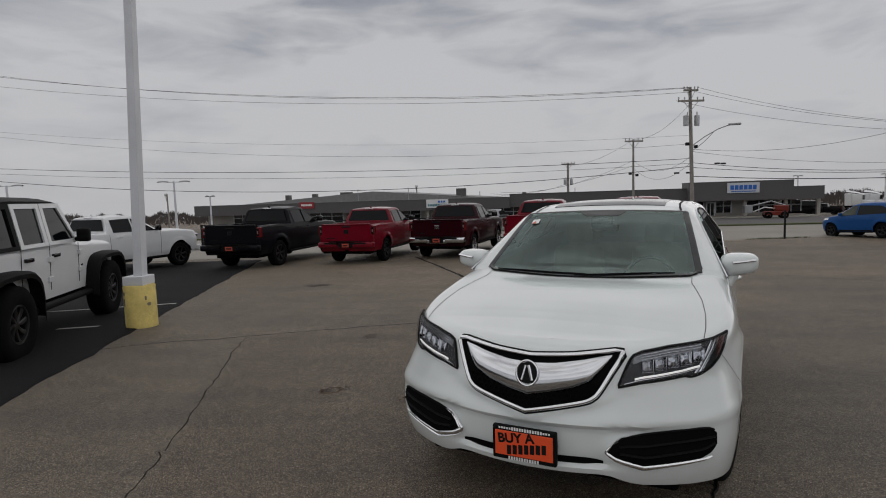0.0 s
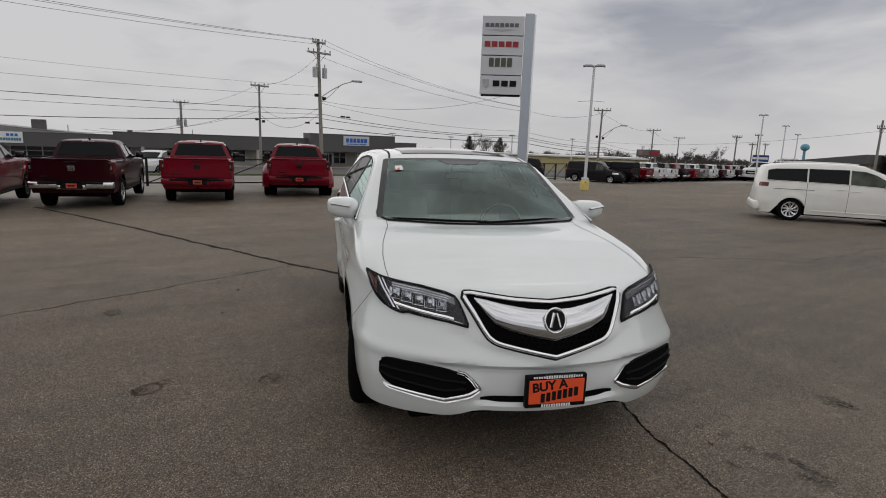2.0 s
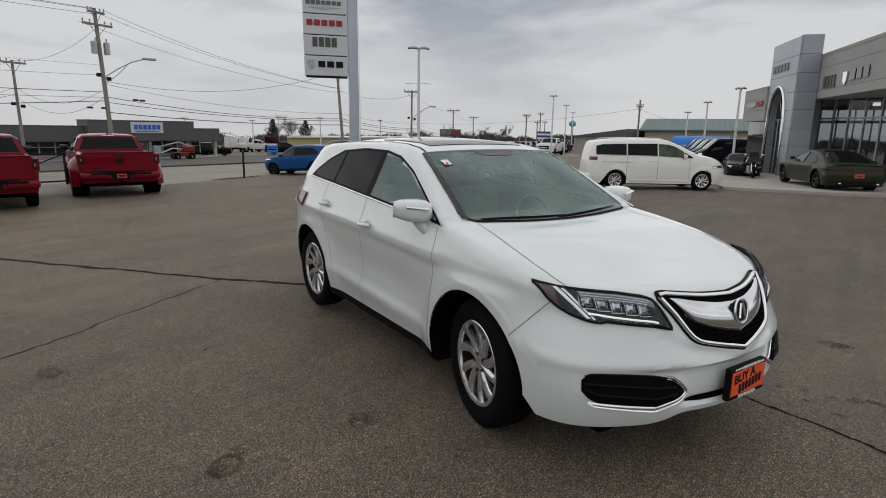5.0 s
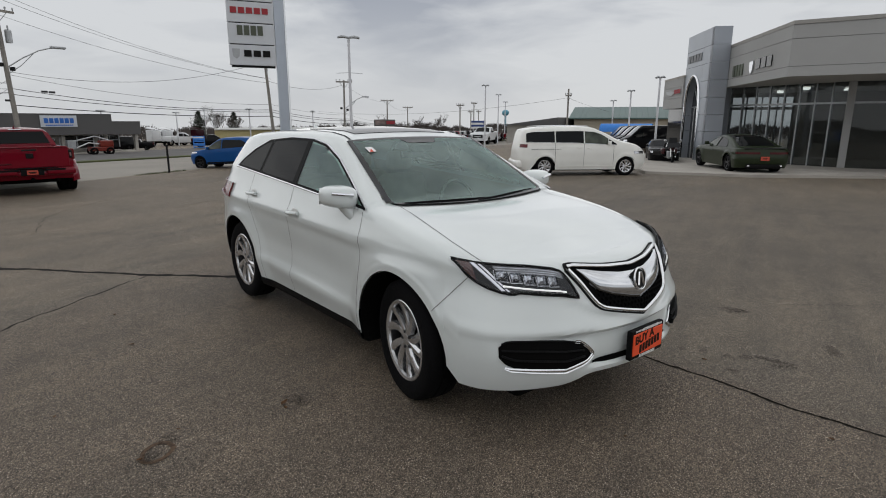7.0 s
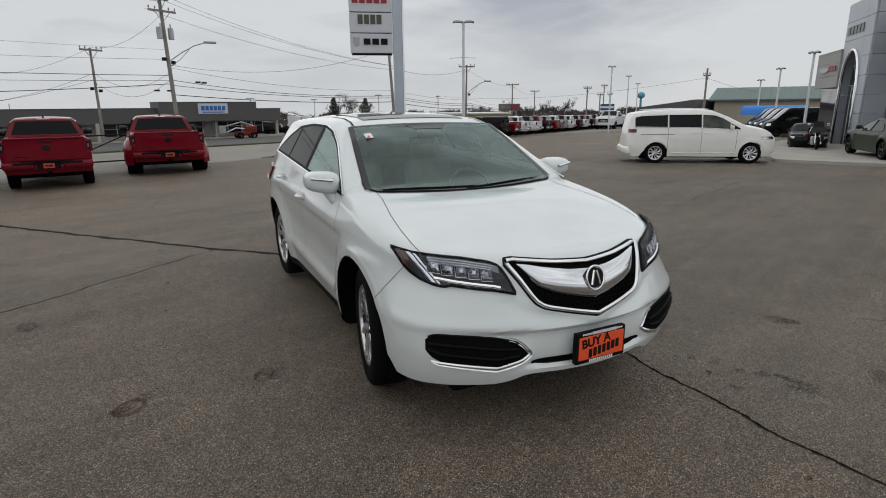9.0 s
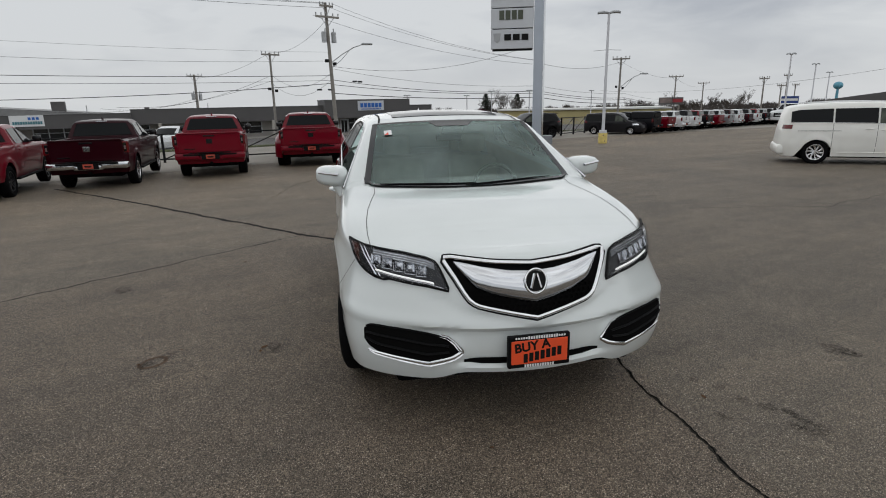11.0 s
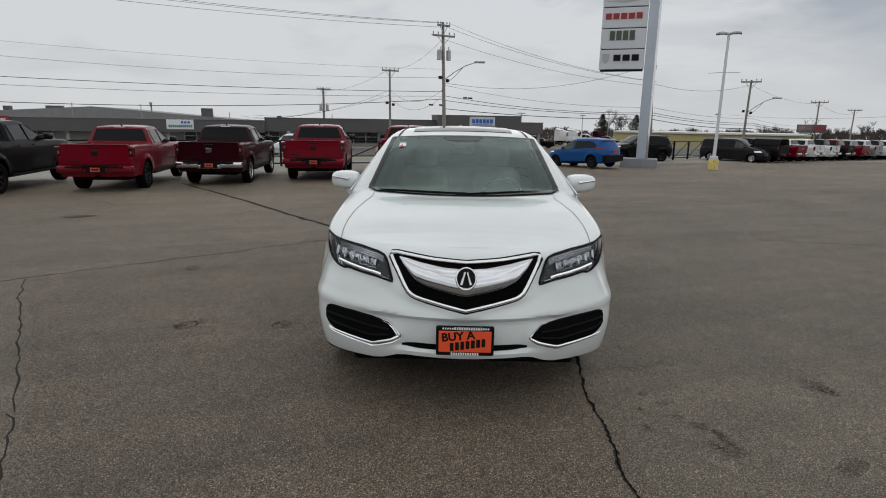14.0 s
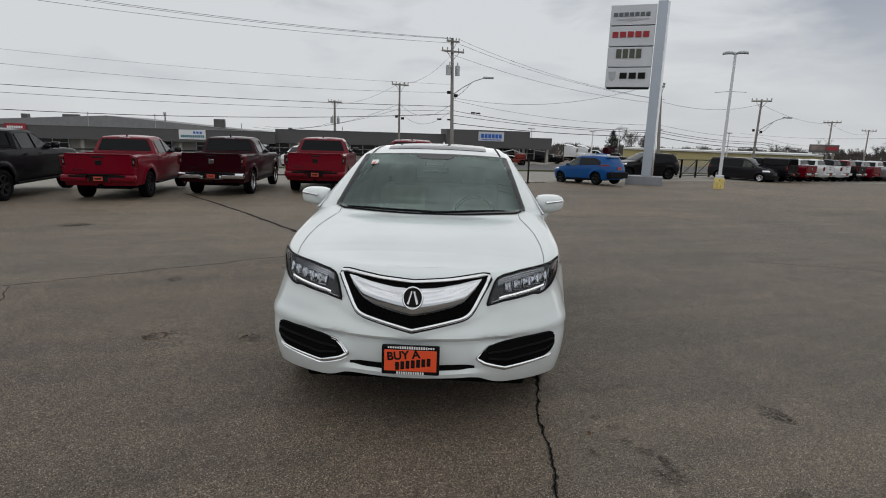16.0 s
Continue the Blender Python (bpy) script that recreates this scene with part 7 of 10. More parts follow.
def build_paving():
    rng = random.Random(4)
    # the darker parking apron with its ragged edge
    bm = bmesh.new()
    rows = []
    for i in range(150):
        y = lerp(-14.0, 18.4, i / 149)
        e = linear_at([(-14, -1.0), (4.55, -3.97), (7.5, -4.66), (15.72, -6.75), (18.4, -7.5)], y) + rng.uniform(-0.03, 0.03) + 0.06 * noise.noise(Vector((y * 0.9, 0, 0)))
        xs = [e, e - 0.05, e - 0.5, e - 1.5, e - 4, e - 8, e - 14, e - 22, e - 34]
        rows.append([Vector((x, y, slope(x, y) + (0.002 if k == 0 else 0.014))) for k, x in enumerate(xs)])
    add_grid(bm, rows)
    for f in bm.faces:
        f.normal_update()
        if f.normal.z < 0:
            f.normal_flip()
    tagged(link("parking_apron", bm, FRESH), "freshly laid dark asphalt apron with a ragged edge", "pavement", kind="structure")
    for y, x0, x1 in ((9.56, -5.3, -11.5), (7.71, -5.4, -5.95)):
        bm = bmesh.new()
        add_grid(bm, [[Vector((lerp(x0, x1, i / 14), y + 0.265 * (lerp(x0, x1, i / 14) - x0) + w, slope(lerp(x0, x1, i / 14), y) + 0.02)) for w in (0, 0.07)] for i in range(15)])
        for f in bm.faces:
            f.normal_update()
            if f.normal.z < 0:
                f.normal_flip()
        tagged(link("parking_line", bm, LINEWHITE), "worn pale parking line on dark asphalt", "line", group="parking lines", kind="structure")
    bm = bmesh.new()
    rows = []
    for x in np.linspace(-75, 75, 301):
        near = linear_at([(-75, 18.8), (-14, 19.2), (-5, 20.2), (3, 21.5), (6.5, 22.2), (10.2, 23.2), (13, 23.85), (16.4, 24.6), (24, 26.4), (75, 26.6)], x) + 0.10 * noise.noise(Vector((x * 0.7, 4, 0)))
        rows.append([Vector((x, lerp(near, 35.2, v), slope(x, lerp(near, 35.2, v)) + (0.012 if v else 0.002))) for v in (0, 0.01, 0.1, 0.25, 0.45, 0.65, 0.85, 1)])
    add_grid(bm, rows)
    for f in bm.faces:
        f.normal_update()
        if f.normal.z < 0:
            f.normal_flip()
    tagged(link("road", bm, ROADGREY), "pale worn road beyond the parked pickups", "road", kind="structure")
    bm = bmesh.new()
    sheet(bm, -75, 60, 36.3, 52.5, 0.03, 2.0)
    for f in bm.faces:
        f.normal_update()
        if f.normal.z < 0:
            f.normal_flip()
    tagged(link("pavement", bm, FARLOT), "grey asphalt lot before the shops", "pavement", kind="structure")
    bm = bmesh.new()
    sheet(bm, -75, 75, 35.2, 36.3, 0.10, 1.1)
    for f in bm.faces:
        f.normal_update()
        if f.normal.z < 0:
            f.normal_flip()
    r = bmesh.ops.extrude_face_region(bm, geom=bm.faces[:])
    bmesh.ops.translate(bm, vec=(0, 0, -0.2), verts=[v for v in r["geom"] if isinstance(v, bmesh.types.BMVert)])
    tagged(link("verge", bm, GRASS), "low dull grass verge along the road", "grass", kind="structure")
    # small tuft of verge round the sign post
    bm = bmesh.new()
    for k in range(420):
        a, d = rng.uniform(0, 6.283), rng.random() ** 0.5
        x, y = 11.6 + 1.4 * d * math.cos(a), 23.45 + 0.22 * d * math.sin(a) + 0.35 * d * math.cos(a)
        z, h = slope(x, y), rng.uniform(0.02, 0.07)
        q = rng.uniform(0, 6.283)
        add_poly(bm, [(x - 0.012 * math.cos(q), y - 0.012 * math.sin(q), z), (x + 0.012 * math.cos(q), y + 0.012 * math.sin(q), z), (x + rng.uniform(-0.03, 0.03), y + rng.uniform(-0.03, 0.03), z + h)])
    tagged(link("grass_tuft", bm, GRASS), "thin dull grass round the sign post", "grass", kind="stuff")


def crack(name, pts, width, mat, label, seed, lift=0.0035, wander=0.05, open_core=False):
    """A ragged line in the paving; an open one has crumbled edges round a dark core."""
    rng = random.Random(seed)
    line = []
    for a, b in zip(pts, pts[1:]):
        n = max(3, int(math.hypot(b[0] - a[0], b[1] - a[1]) / (0.02 if open_core else 0.07)))
        for i in range(n):
            line.append((lerp(a[0], b[0], i / n), lerp(a[1], b[1], i / n)))
    line.append(pts[-1])
    rows, core = [], []
    for i, (x, y) in enumerate(line):
        a, b = line[max(i - 1, 0)], line[min(i + 1, len(line) - 1)]
        dx, dy = b[0] - a[0], b[1] - a[1]
        h = math.hypot(dx, dy) or 1
        nx, ny = -dy / h, dx / h
        o = wander * noise.noise(Vector((x * 2.2, y * 2.2, seed))) + wander * 0.5 * noise.noise(Vector((x * 9, y * 9, seed)))
        w = width * (0.6 + 0.8 * rng.random()) / 2
        if open_core:
            o += 0.35 * width * (rng.random() - 0.5)
            w *= 0.5 + 1.2 * abs(noise.noise(Vector((x * 14, y * 14, seed + 4)))) + 0.3 * rng.random()
            c = w * rng.uniform(0.18, 0.45)
            core.append([Vector((x + nx * (o + q * c), y + ny * (o + q * c), slope(x, y) + lift + 0.002)) for q in (-1, 1)])
        rows.append([Vector((x + nx * (o - w), y + ny * (o - w), slope(x, y) + 0.001)), Vector((x + nx * o, y + ny * o, slope(x, y) + lift)), Vector((x + nx * (o + w), y + ny * (o + w), slope(x, y) + 0.001))])
    bm = bmesh.new()
    add_grid(bm, rows)
    for f in bm.faces:
        f.normal_update()
        if f.normal.z < 0:
            f.normal_flip()
    ob = tagged(link(name, bm, mat), label, "crack", kind="structure")
    if core:
        bm = bmesh.new()
        add_grid(bm, core)
        for f in bm.faces:
            f.normal_update()
            if f.normal.z < 0:
                f.normal_flip()
        part("crack_core", bm, VOID, ob)
    return ob


def stain(x, y, rx, ry, turn, mat, seed, ring=False):
    bm = bmesh.new()
    n = 26
    rows = []
    for q in ((0.72, 1.0) if ring else (0.0, 0.55, 1.0)):
        row = []
        for i in range(n + 1):
            a = 2 * math.pi * (i % n) / n
            k = q * (1 + (0.30 if not ring else 0.10) * noise.noise(Vector((math.cos(a) * 1.4, math.sin(a) * 1.4, seed))) * 1.6)
            px, py = rx * k * math.cos(a), ry * k * math.sin(a)
            wx, wy = x + px * math.cos(turn) - py * math.sin(turn), y + px * math.sin(turn) + py * math.cos(turn)
            row.append(Vector((wx, wy, slope(wx, wy) + 0.0025)))
        rows.append(row)
    add_grid(bm, rows)
    bmesh.ops.remove_doubles(bm, verts=bm.verts, dist=0.0004)
    for f in bm.faces:
        f.normal_update()
        if f.normal.z < 0:
            f.normal_flip()
    tagged(link("stain", bm, mat), "dark oily stain on the worn asphalt", "stain", kind="structure")


RUSTY = shader("rusty_stain", (0.085, 0.055, 0.036), rough=0.8, spec=0.2, blotch=0.4, blotch_scale=30, grain=0.3, grain_scale=140)
LEAF = shader("dead_brown_leaf", (0.10, 0.055, 0.028), rough=0.8, spec=0.2, blotch=0.3, blotch_scale=60)


def dead_leaf(x, y, size, turn, seed):
    """A curled dry leaf lying on the asphalt."""
    rng = random.Random(seed)
    bm = bmesh.new()
    z = slope(x, y) + 0.004
    rows = []
    for i in range(6):
        u = i / 5
        w = size * 0.38 * math.sin(math.pi * min(0.97, u + 0.06)) * rng.uniform(0.75, 1.15)
        rows.append([Vector((size * (u - 0.5), q * w, 0.10 * size * abs(q) * (1 + u) + 0.12 * size * u * u)) for q in (-1, -0.4, 0, 0.5, 1)])
    add_grid(bm, rows)
    for f in bm.faces:
        f.normal_update()
        if f.normal.z < 0:
            f.normal_flip()
    bmesh.ops.transform(bm, matrix=Matrix.Translation((x, y, z)) @ Matrix.Rotation(turn, 4, "Z"), verts=bm.verts)
    tagged(link("dead_leaf", bm, LEAF, smooth=60), "small curled dry brown leaf on the asphalt", "leaf", group="dead leaves")


def build_marks():
    crack("sealed_joint", [(-2.15, 18.1), (-0.33, 12.8), (0.09, 11.38), (1.1, 8.38), (1.5, 7.5), (1.75, 6.8)], 0.075, SEAL, "dark tar-sealed joint across the asphalt", 1, wander=0.035)
    crack("sealed_joint", [(1.78, 3.6), (1.63, 3.22), (1.44, 2.88), (1.17, 2.15), (0.98, 1.61), (0.72, 0.8), (0.4, -0.4)], 0.022, CRACK, "dark open crack running from under the car", 2, wander=0.035, open_core=True)
    crack("crack", [(-5.0, 6.2), (-3.93, 6.75), (-2.75, 7.12), (-1.22, 7.58), (1.1, 8.38)], 0.022, CRACK, "thin dark crack in worn asphalt", 3, 0.0025, 0.09)
    crack("crack", [(-1.92, 3.73), (-2.16, 4.62), (-2.41, 5.48), (-2.76, 6.67), (-2.8, 7.0)], 0.012, CRACK, "thin branching crack in worn asphalt", 4, 0.0025, 0.04)
    crack("crack", [(-1.92, 3.73), (-1.6, 2.4), (-1.3, 0.6)], 0.010, CRACK, "hairline crack in worn asphalt", 5, 0.0025, 0.09)
    crack("crack", [(7.0, 6.5), (9.0, 5.2), (12.5, 5.4), (15.5, 4.1)], 0.012, SEAL, "thin sealed crack towards the showroom", 6, 0.003, 0.12)
    crack("crack", [(6.2, 12.2), (8.0, 11.0), (9.3, 11.6), (10.4, 10.0)], 0.012, SEAL, "wandering sealed crack in the lot", 7, 0.003, 0.10)
    crack("crack", [(1.81, 12.44), (2.5, 13.7), (2.87, 14.3), (3.55, 15.01), (4.54, 15.73), (5.9, 16.61), (7.31, 17.27)], 0.012, CRACK, "curved hairline crack in the lot", 8, 0.003, 0.06)
    crack("crack", [(4.89, 13.21), (5.9, 13.57), (6.29, 13.5)], 0.018, CRACK, "short straight crack in the lot", 10, 0.003, 0.04)
    crack("crack", [(3.42, 2.08), (3.55, 1.80), (3.7, 1.48)], 0.007, CRACK, "hairline crack in worn asphalt", 11, 0.0025, 0.03)
    crack("crack", [(-3.6, 14.1), (-3.2, 13.6), (-3.0, 13.1)], 0.02, CRACK, "short crack before the pickups", 9, 0.0025, 0.1)
    stain(-1.08, 4.99, 0.11, 0.08, 0.6, RUSTY, 3, ring=True)
    stain(-1.13, 4.98, 0.08, 0.055, 0.4, STAIN, 5)
    for i, (x, y, s) in enumerate(((-0.36, 4.79, 0.05), (-0.40, 4.74, 0.03), (-0.88, 5.09, 0.022), (0.09, 7.33, 0.045), (-0.26, 6.52, 0.04), (-1.15, 5.85, 0.022), (1.63, 2.59, 0.035), (0.29, 2.87, 0.025), (0.82, 1.88, 0.032), (-1.17, 5.0, 0.03))):
        dead_leaf(x, y, s, 1.3 * i, i)
    for i, (x, y, r, s) in enumerate(((2.29, 1.75, 0.13, 0.42), (1.82, 2.06, 0.075, 0.9), (1.87, 2.17, 0.07, 0.5), (1.77, 2.14, 0.05, 0.8), (1.84, 2.32, 0.06, 0.7), (1.80, 2.45, 0.045, 0.8), (1.81, 2.61, 0.05, 0.7), (1.79, 2.75, 0.05, 0.7), (1.88, 2.24, 0.05, 0.5), (2.99, 2.50, 0.13, 0.45), (2.91, 2.46, 0.07, 0.4), (7.67, 7.74, 0.12, 0.3), (-3.38, 11.66, 0.34, 0.5), (-3.30, 11.62, 0.28, 0.45), (-1.17, 6.99, 0.13, 0.55), (-0.29, 4.79, 0.07, 0.6))):
        stain(x, y, r * 1.15, r * s * 1.2, 0.4 + 0.5 * i, STAIN, 80 + i)
    for i, (x, y, r, s) in enumerate(((-0.3, 4.69, 0.055, 1.0), (1.54, 2.4, 0.04, 1.0), (3.0, 2.38, 0.09, 0.6), (-0.97, 5.05, 0.05, 1))):
        stain(x, y, r * 1.2, r * s * 1.2, 0.7 * i, STAIN, 20 + i)


build_paving()
build_marks()

# ---- poles, lamps and signs ----


def lot_lamp(x, y, height, arm=0.52, inner=0.04, drum=True, lean=0.0, label="white square lamp pole with two flat heads", r=0.085, base_h=0.62, turn=0.0, base_r=0.29):
    z = slope(x, y)
    t = thing("lot_lamp", pose(x, y, z, 0, 0, turn), label, "lamp post", "lot lamps")
    if drum:
        bm = bmesh.new()
        add_lathe(bm, [(0.001, base_h), (base_r - 0.015, base_h), (base_r, base_h - 0.02), (base_r, 0.0)], Matrix.Rotation(radians(90), 4, "X") @ Matrix.Diagonal((1, 1, -1, 1)), 28)
        bmesh.ops.recalc_face_normals(bm, faces=bm.faces)
        d = part("base", bm, YELLOW, t, "chipped yellow concrete drum", smooth=40)
        rng = random.Random(int(x * 7))
        for k in range(9):
            a, zz, w, h = rng.uniform(0, 6.283), rng.uniform(0.08, base_h - 0.06), rng.uniform(0.01, 0.035), rng.uniform(0.02, 0.07)
            bm = bmesh.new()
            add_grid(bm, [[Vector((math.cos(a + w * u / base_r) * (base_r + 0.002), math.sin(a + w * u / base_r) * (base_r + 0.002), zz + h * v * (1 - 0.3 * abs(u)))) for v in (-1, 0.2, 1)] for u in (-1, -0.3, 0.4, 1)])
            part("chipped_paint", bm, CHIP, d)
        part("collar", box(-2.3 * r, 2.3 * r, -2.3 * r, 2.3 * r, base_h, base_h + 0.13, 0.008), STEELPOLE, t)
    z0 = base_h if drum else 0.0
    bm = bmesh.new()
    add_grid(bm, [[Vector((lean * lerp(z0, height, k / 4) + q[0] * lerp(r, r * 0.72, k / 4), q[1] * lerp(r, r * 0.72, k / 4), lerp(z0, height, k / 4))) for q in ((-1, -1), (1, -1), (1, 1), (-1, 1), (-1, -1))] for k in range(5)])
    part("pole", bm, STEELPOLE, t)
    part("pole_cap", box(lean * height - r * 0.75, lean * height + r * 0.75, -r * 0.75, r * 0.75, height - 0.01, height + 0.03, 0.005), STEELPOLE, t)
    for sd in (1, -1):
        rows = [[Vector((lean * height + sd * lerp(inner, arm, i / 6), y_, height - 0.02 + 0.05 * math.sin(math.pi * i / 6) * (1 - abs(y_) / 0.3) + zz)) for y_, zz in ((-0.17, -0.02), (-0.16, 0.03), (0, 0.07), (0.16, 0.03), (0.17, -0.02), (0, -0.05), (-0.17, -0.02))] for i in range(7)]
        bm = bmesh.new()
        add_grid(bm, rows if sd > 0 else rows[::-1])
        part("lamp_head", bm, shader("grey_lamp_head", (0.30, 0.31, 0.32), rough=0.5), t, smooth=50)
    return t


def build_lamps():
    lot_lamp(-4.76, 7.80, 7.6, lean=0.045, label="white square lamp pole on a chipped yellow drum", r=0.066, base_h=0.62, base_r=0.215)
    a = lot_lamp(20.4, 20.75, 6.05, r=0.075, base_h=0.50, base_r=0.22, turn=-45)
    part("banner_rod", tube([(-0.65, 0, 4.36), (0, 0, 4.40), (0.65, 0, 4.36)], 0.012, 5), STEEL, a)
    for x, y, h, tn, arm in ((42.8, 23.9, 5.3, -55, 0.30), (57.0, 29.0, 5.4, -55, 0.30), (71.0, 34.2, 5.3, -50, 0.30), (56.2, 16.1, 4.4, 80, 0.28), (46.7, 12.5, 4.7, 75, 0.28), (37.3, 8.8, 4.9, 70, 0.28), (34.4, 67.0, 4.1, 10, 0.5), (43.0, 66.0, 4.0, 20, 0.5), (47.5, 66.5, 4.6, 0, 0.5), (45.5, 56.0, 4.2, 15, 0.5), (52.0, 52.0, 4.0, 25, 0.5)):
        lot_lamp(x, y, h, arm=arm, drum=False, label="slim pale lamp pole far across the lot", r=0.06, turn=tn)
    for x, y, h, tn in ((-25.6, 44.0, 4.5, 20), (-40.4, 44.0, 4.85, 20)):
        a = lot_lamp(x, y, h, arm=1.2, inner=0.42, drum=False, label="pale lamp pole with two broad flat heads beyond the pickups", r=0.085, turn=tn)
        part("lamp_bracket", box(-0.45, 0.45, -0.03, 0.03, h - 0.06, h - 0.01, 0.01), STEELPOLE, a)
    a = lot_lamp(-22.6, 44.0, 3.2, arm=0.34, inner=0.12, drum=False, label="short pole with two dark flood lamps beside the shops", r=0.06, turn=10)
    part("lamp_bracket", box(-0.3, 0.3, -0.02, 0.02, 3.15, 3.19, 0.005), IRON, a)


def utility_pole(x, y, top, label, arms=(0.4,), cans=0, street_lamp=False, lean=(0.0, 0.0), turn=0.0, r=0.16, boxes=True):
    z = slope(x, y)
    t = thing("utility_pole", Matrix.Translation((x, y, z)), label, "utility pole", "utility poles")
    h = top - z
    a, b = Vector((0, 0, -0.2)), Vector((lean[0], lean[1], h))
    part("pole", cyl(a, b, r, r * 0.68, 12), WOODPOLE, t, smooth=60)
    at_h = lambda k: a.lerp(b, k / h if k < h else 1)
    for d, half in arms:
        p = at_h(h - d)
        m = Matrix.Translation(p) @ Matrix.Rotation(turn, 4, "Z")
        ca = part("crossarm", box(-half, half, -0.16, -0.06, -0.06, 0.06, 0.01, m), WOODPOLE, t)
        for q in (-0.95, -0.5, 0.5, 0.95):
            bm = bmesh.new()
            add_lathe(bm, [(0.0, 0.2), (0.035, 0.19), (0.05, 0.15), (0.03, 0.12), (0.05, 0.09), (0.025, 0.05), (0.02, 0.0)], m @ Matrix.Translation((q * half, -0.11, 0.05)) @ Matrix.Rotation(radians(90), 4, "X"), 8)
            part("insulator", bm, STEEL, ca)
        for q in (-1, 1):
            part("brace", cyl(m @ Vector((q * half * 0.55, -0.12, -0.05)), m @ Vector((0, -0.1, -0.6)), 0.02, seg=5), STEEL, ca)
    for k in range(cans):
        p = at_h(h - 2.1 + 0.0)
        sd = (-1, 1)[k % 2]
        m = Matrix.Translation(p) @ Matrix.Rotation(turn, 4, "Z")
        bm = bmesh.new()
        add_cyl(bm, m @ Vector((sd * 0.36, -0.1, -0.30)), m @ Vector((sd * 0.36, -0.1, 0.30)), 0.165, seg=14)
        add_cyl(bm, m @ Vector((sd * 0.36, -0.1, 0.30)), m @ Vector((sd * 0.36, -0.1, 0.36)), 0.175, 0.13, seg=14)
        add_cyl(bm, m @ Vector((sd * 0.32, -0.2, 0.34)), m @ Vector((sd * 0.30, -0.2, 0.56)), 0.04, seg=6)
        part("transformer", bm, STEEL, t, "grey transformer can", smooth=50)
    if boxes:
        for k, sd in ((h * 0.60, -1), (h * 0.58, 1)):
            p = at_h(k)
            part("flood_lamp", box(sd * 0.18, sd * 0.38, -0.16, 0.06, -0.08, 0.12, 0.025, Matrix.Translation(p) @ Matrix.Rotation(turn, 4, "Z")), IRON, t)
    if street_lamp:
        p = at_h(h * 0.585)
        pts = [p, p + Vector((0.75, -0.2, 0.56)), p + Vector((1.5, -0.4, 1.0)), p + Vector((2.15, -0.6, 1.22))]
        arm = part("lamp_arm", tube(pts, 0.035, 6), STEEL, t)
        part("lamp_stay", tube([p + Vector((0, 0, -0.35)), p + Vector((0.68, -0.19, 0.2)), p + Vector((1.25, -0.34, 0.82))], 0.022, 5), STEEL, arm)
        part("lamp_head", box(-0.12, 0.62, -0.13, 0.13, -0.05, 0.08, 0.04, Matrix.Translation(pts[-1]) @ Matrix.Rotation(radians(-14), 4, "Z")), STEEL, arm)
    return lambda k: Vector((x, y, z)) + at_h(k)


def span(name, a, b, sag, r, label):
    n = 22
    pts = [Vector(a).lerp(Vector(b), i / n) + Vector((0, 0, -sag * 4 * (i / n) * (1 - i / n))) for i in range(n + 1)]
    return tagged(link(name, tube(pts, r * 0.72, 4), CABLE), label, "cable", group="overhead cables")


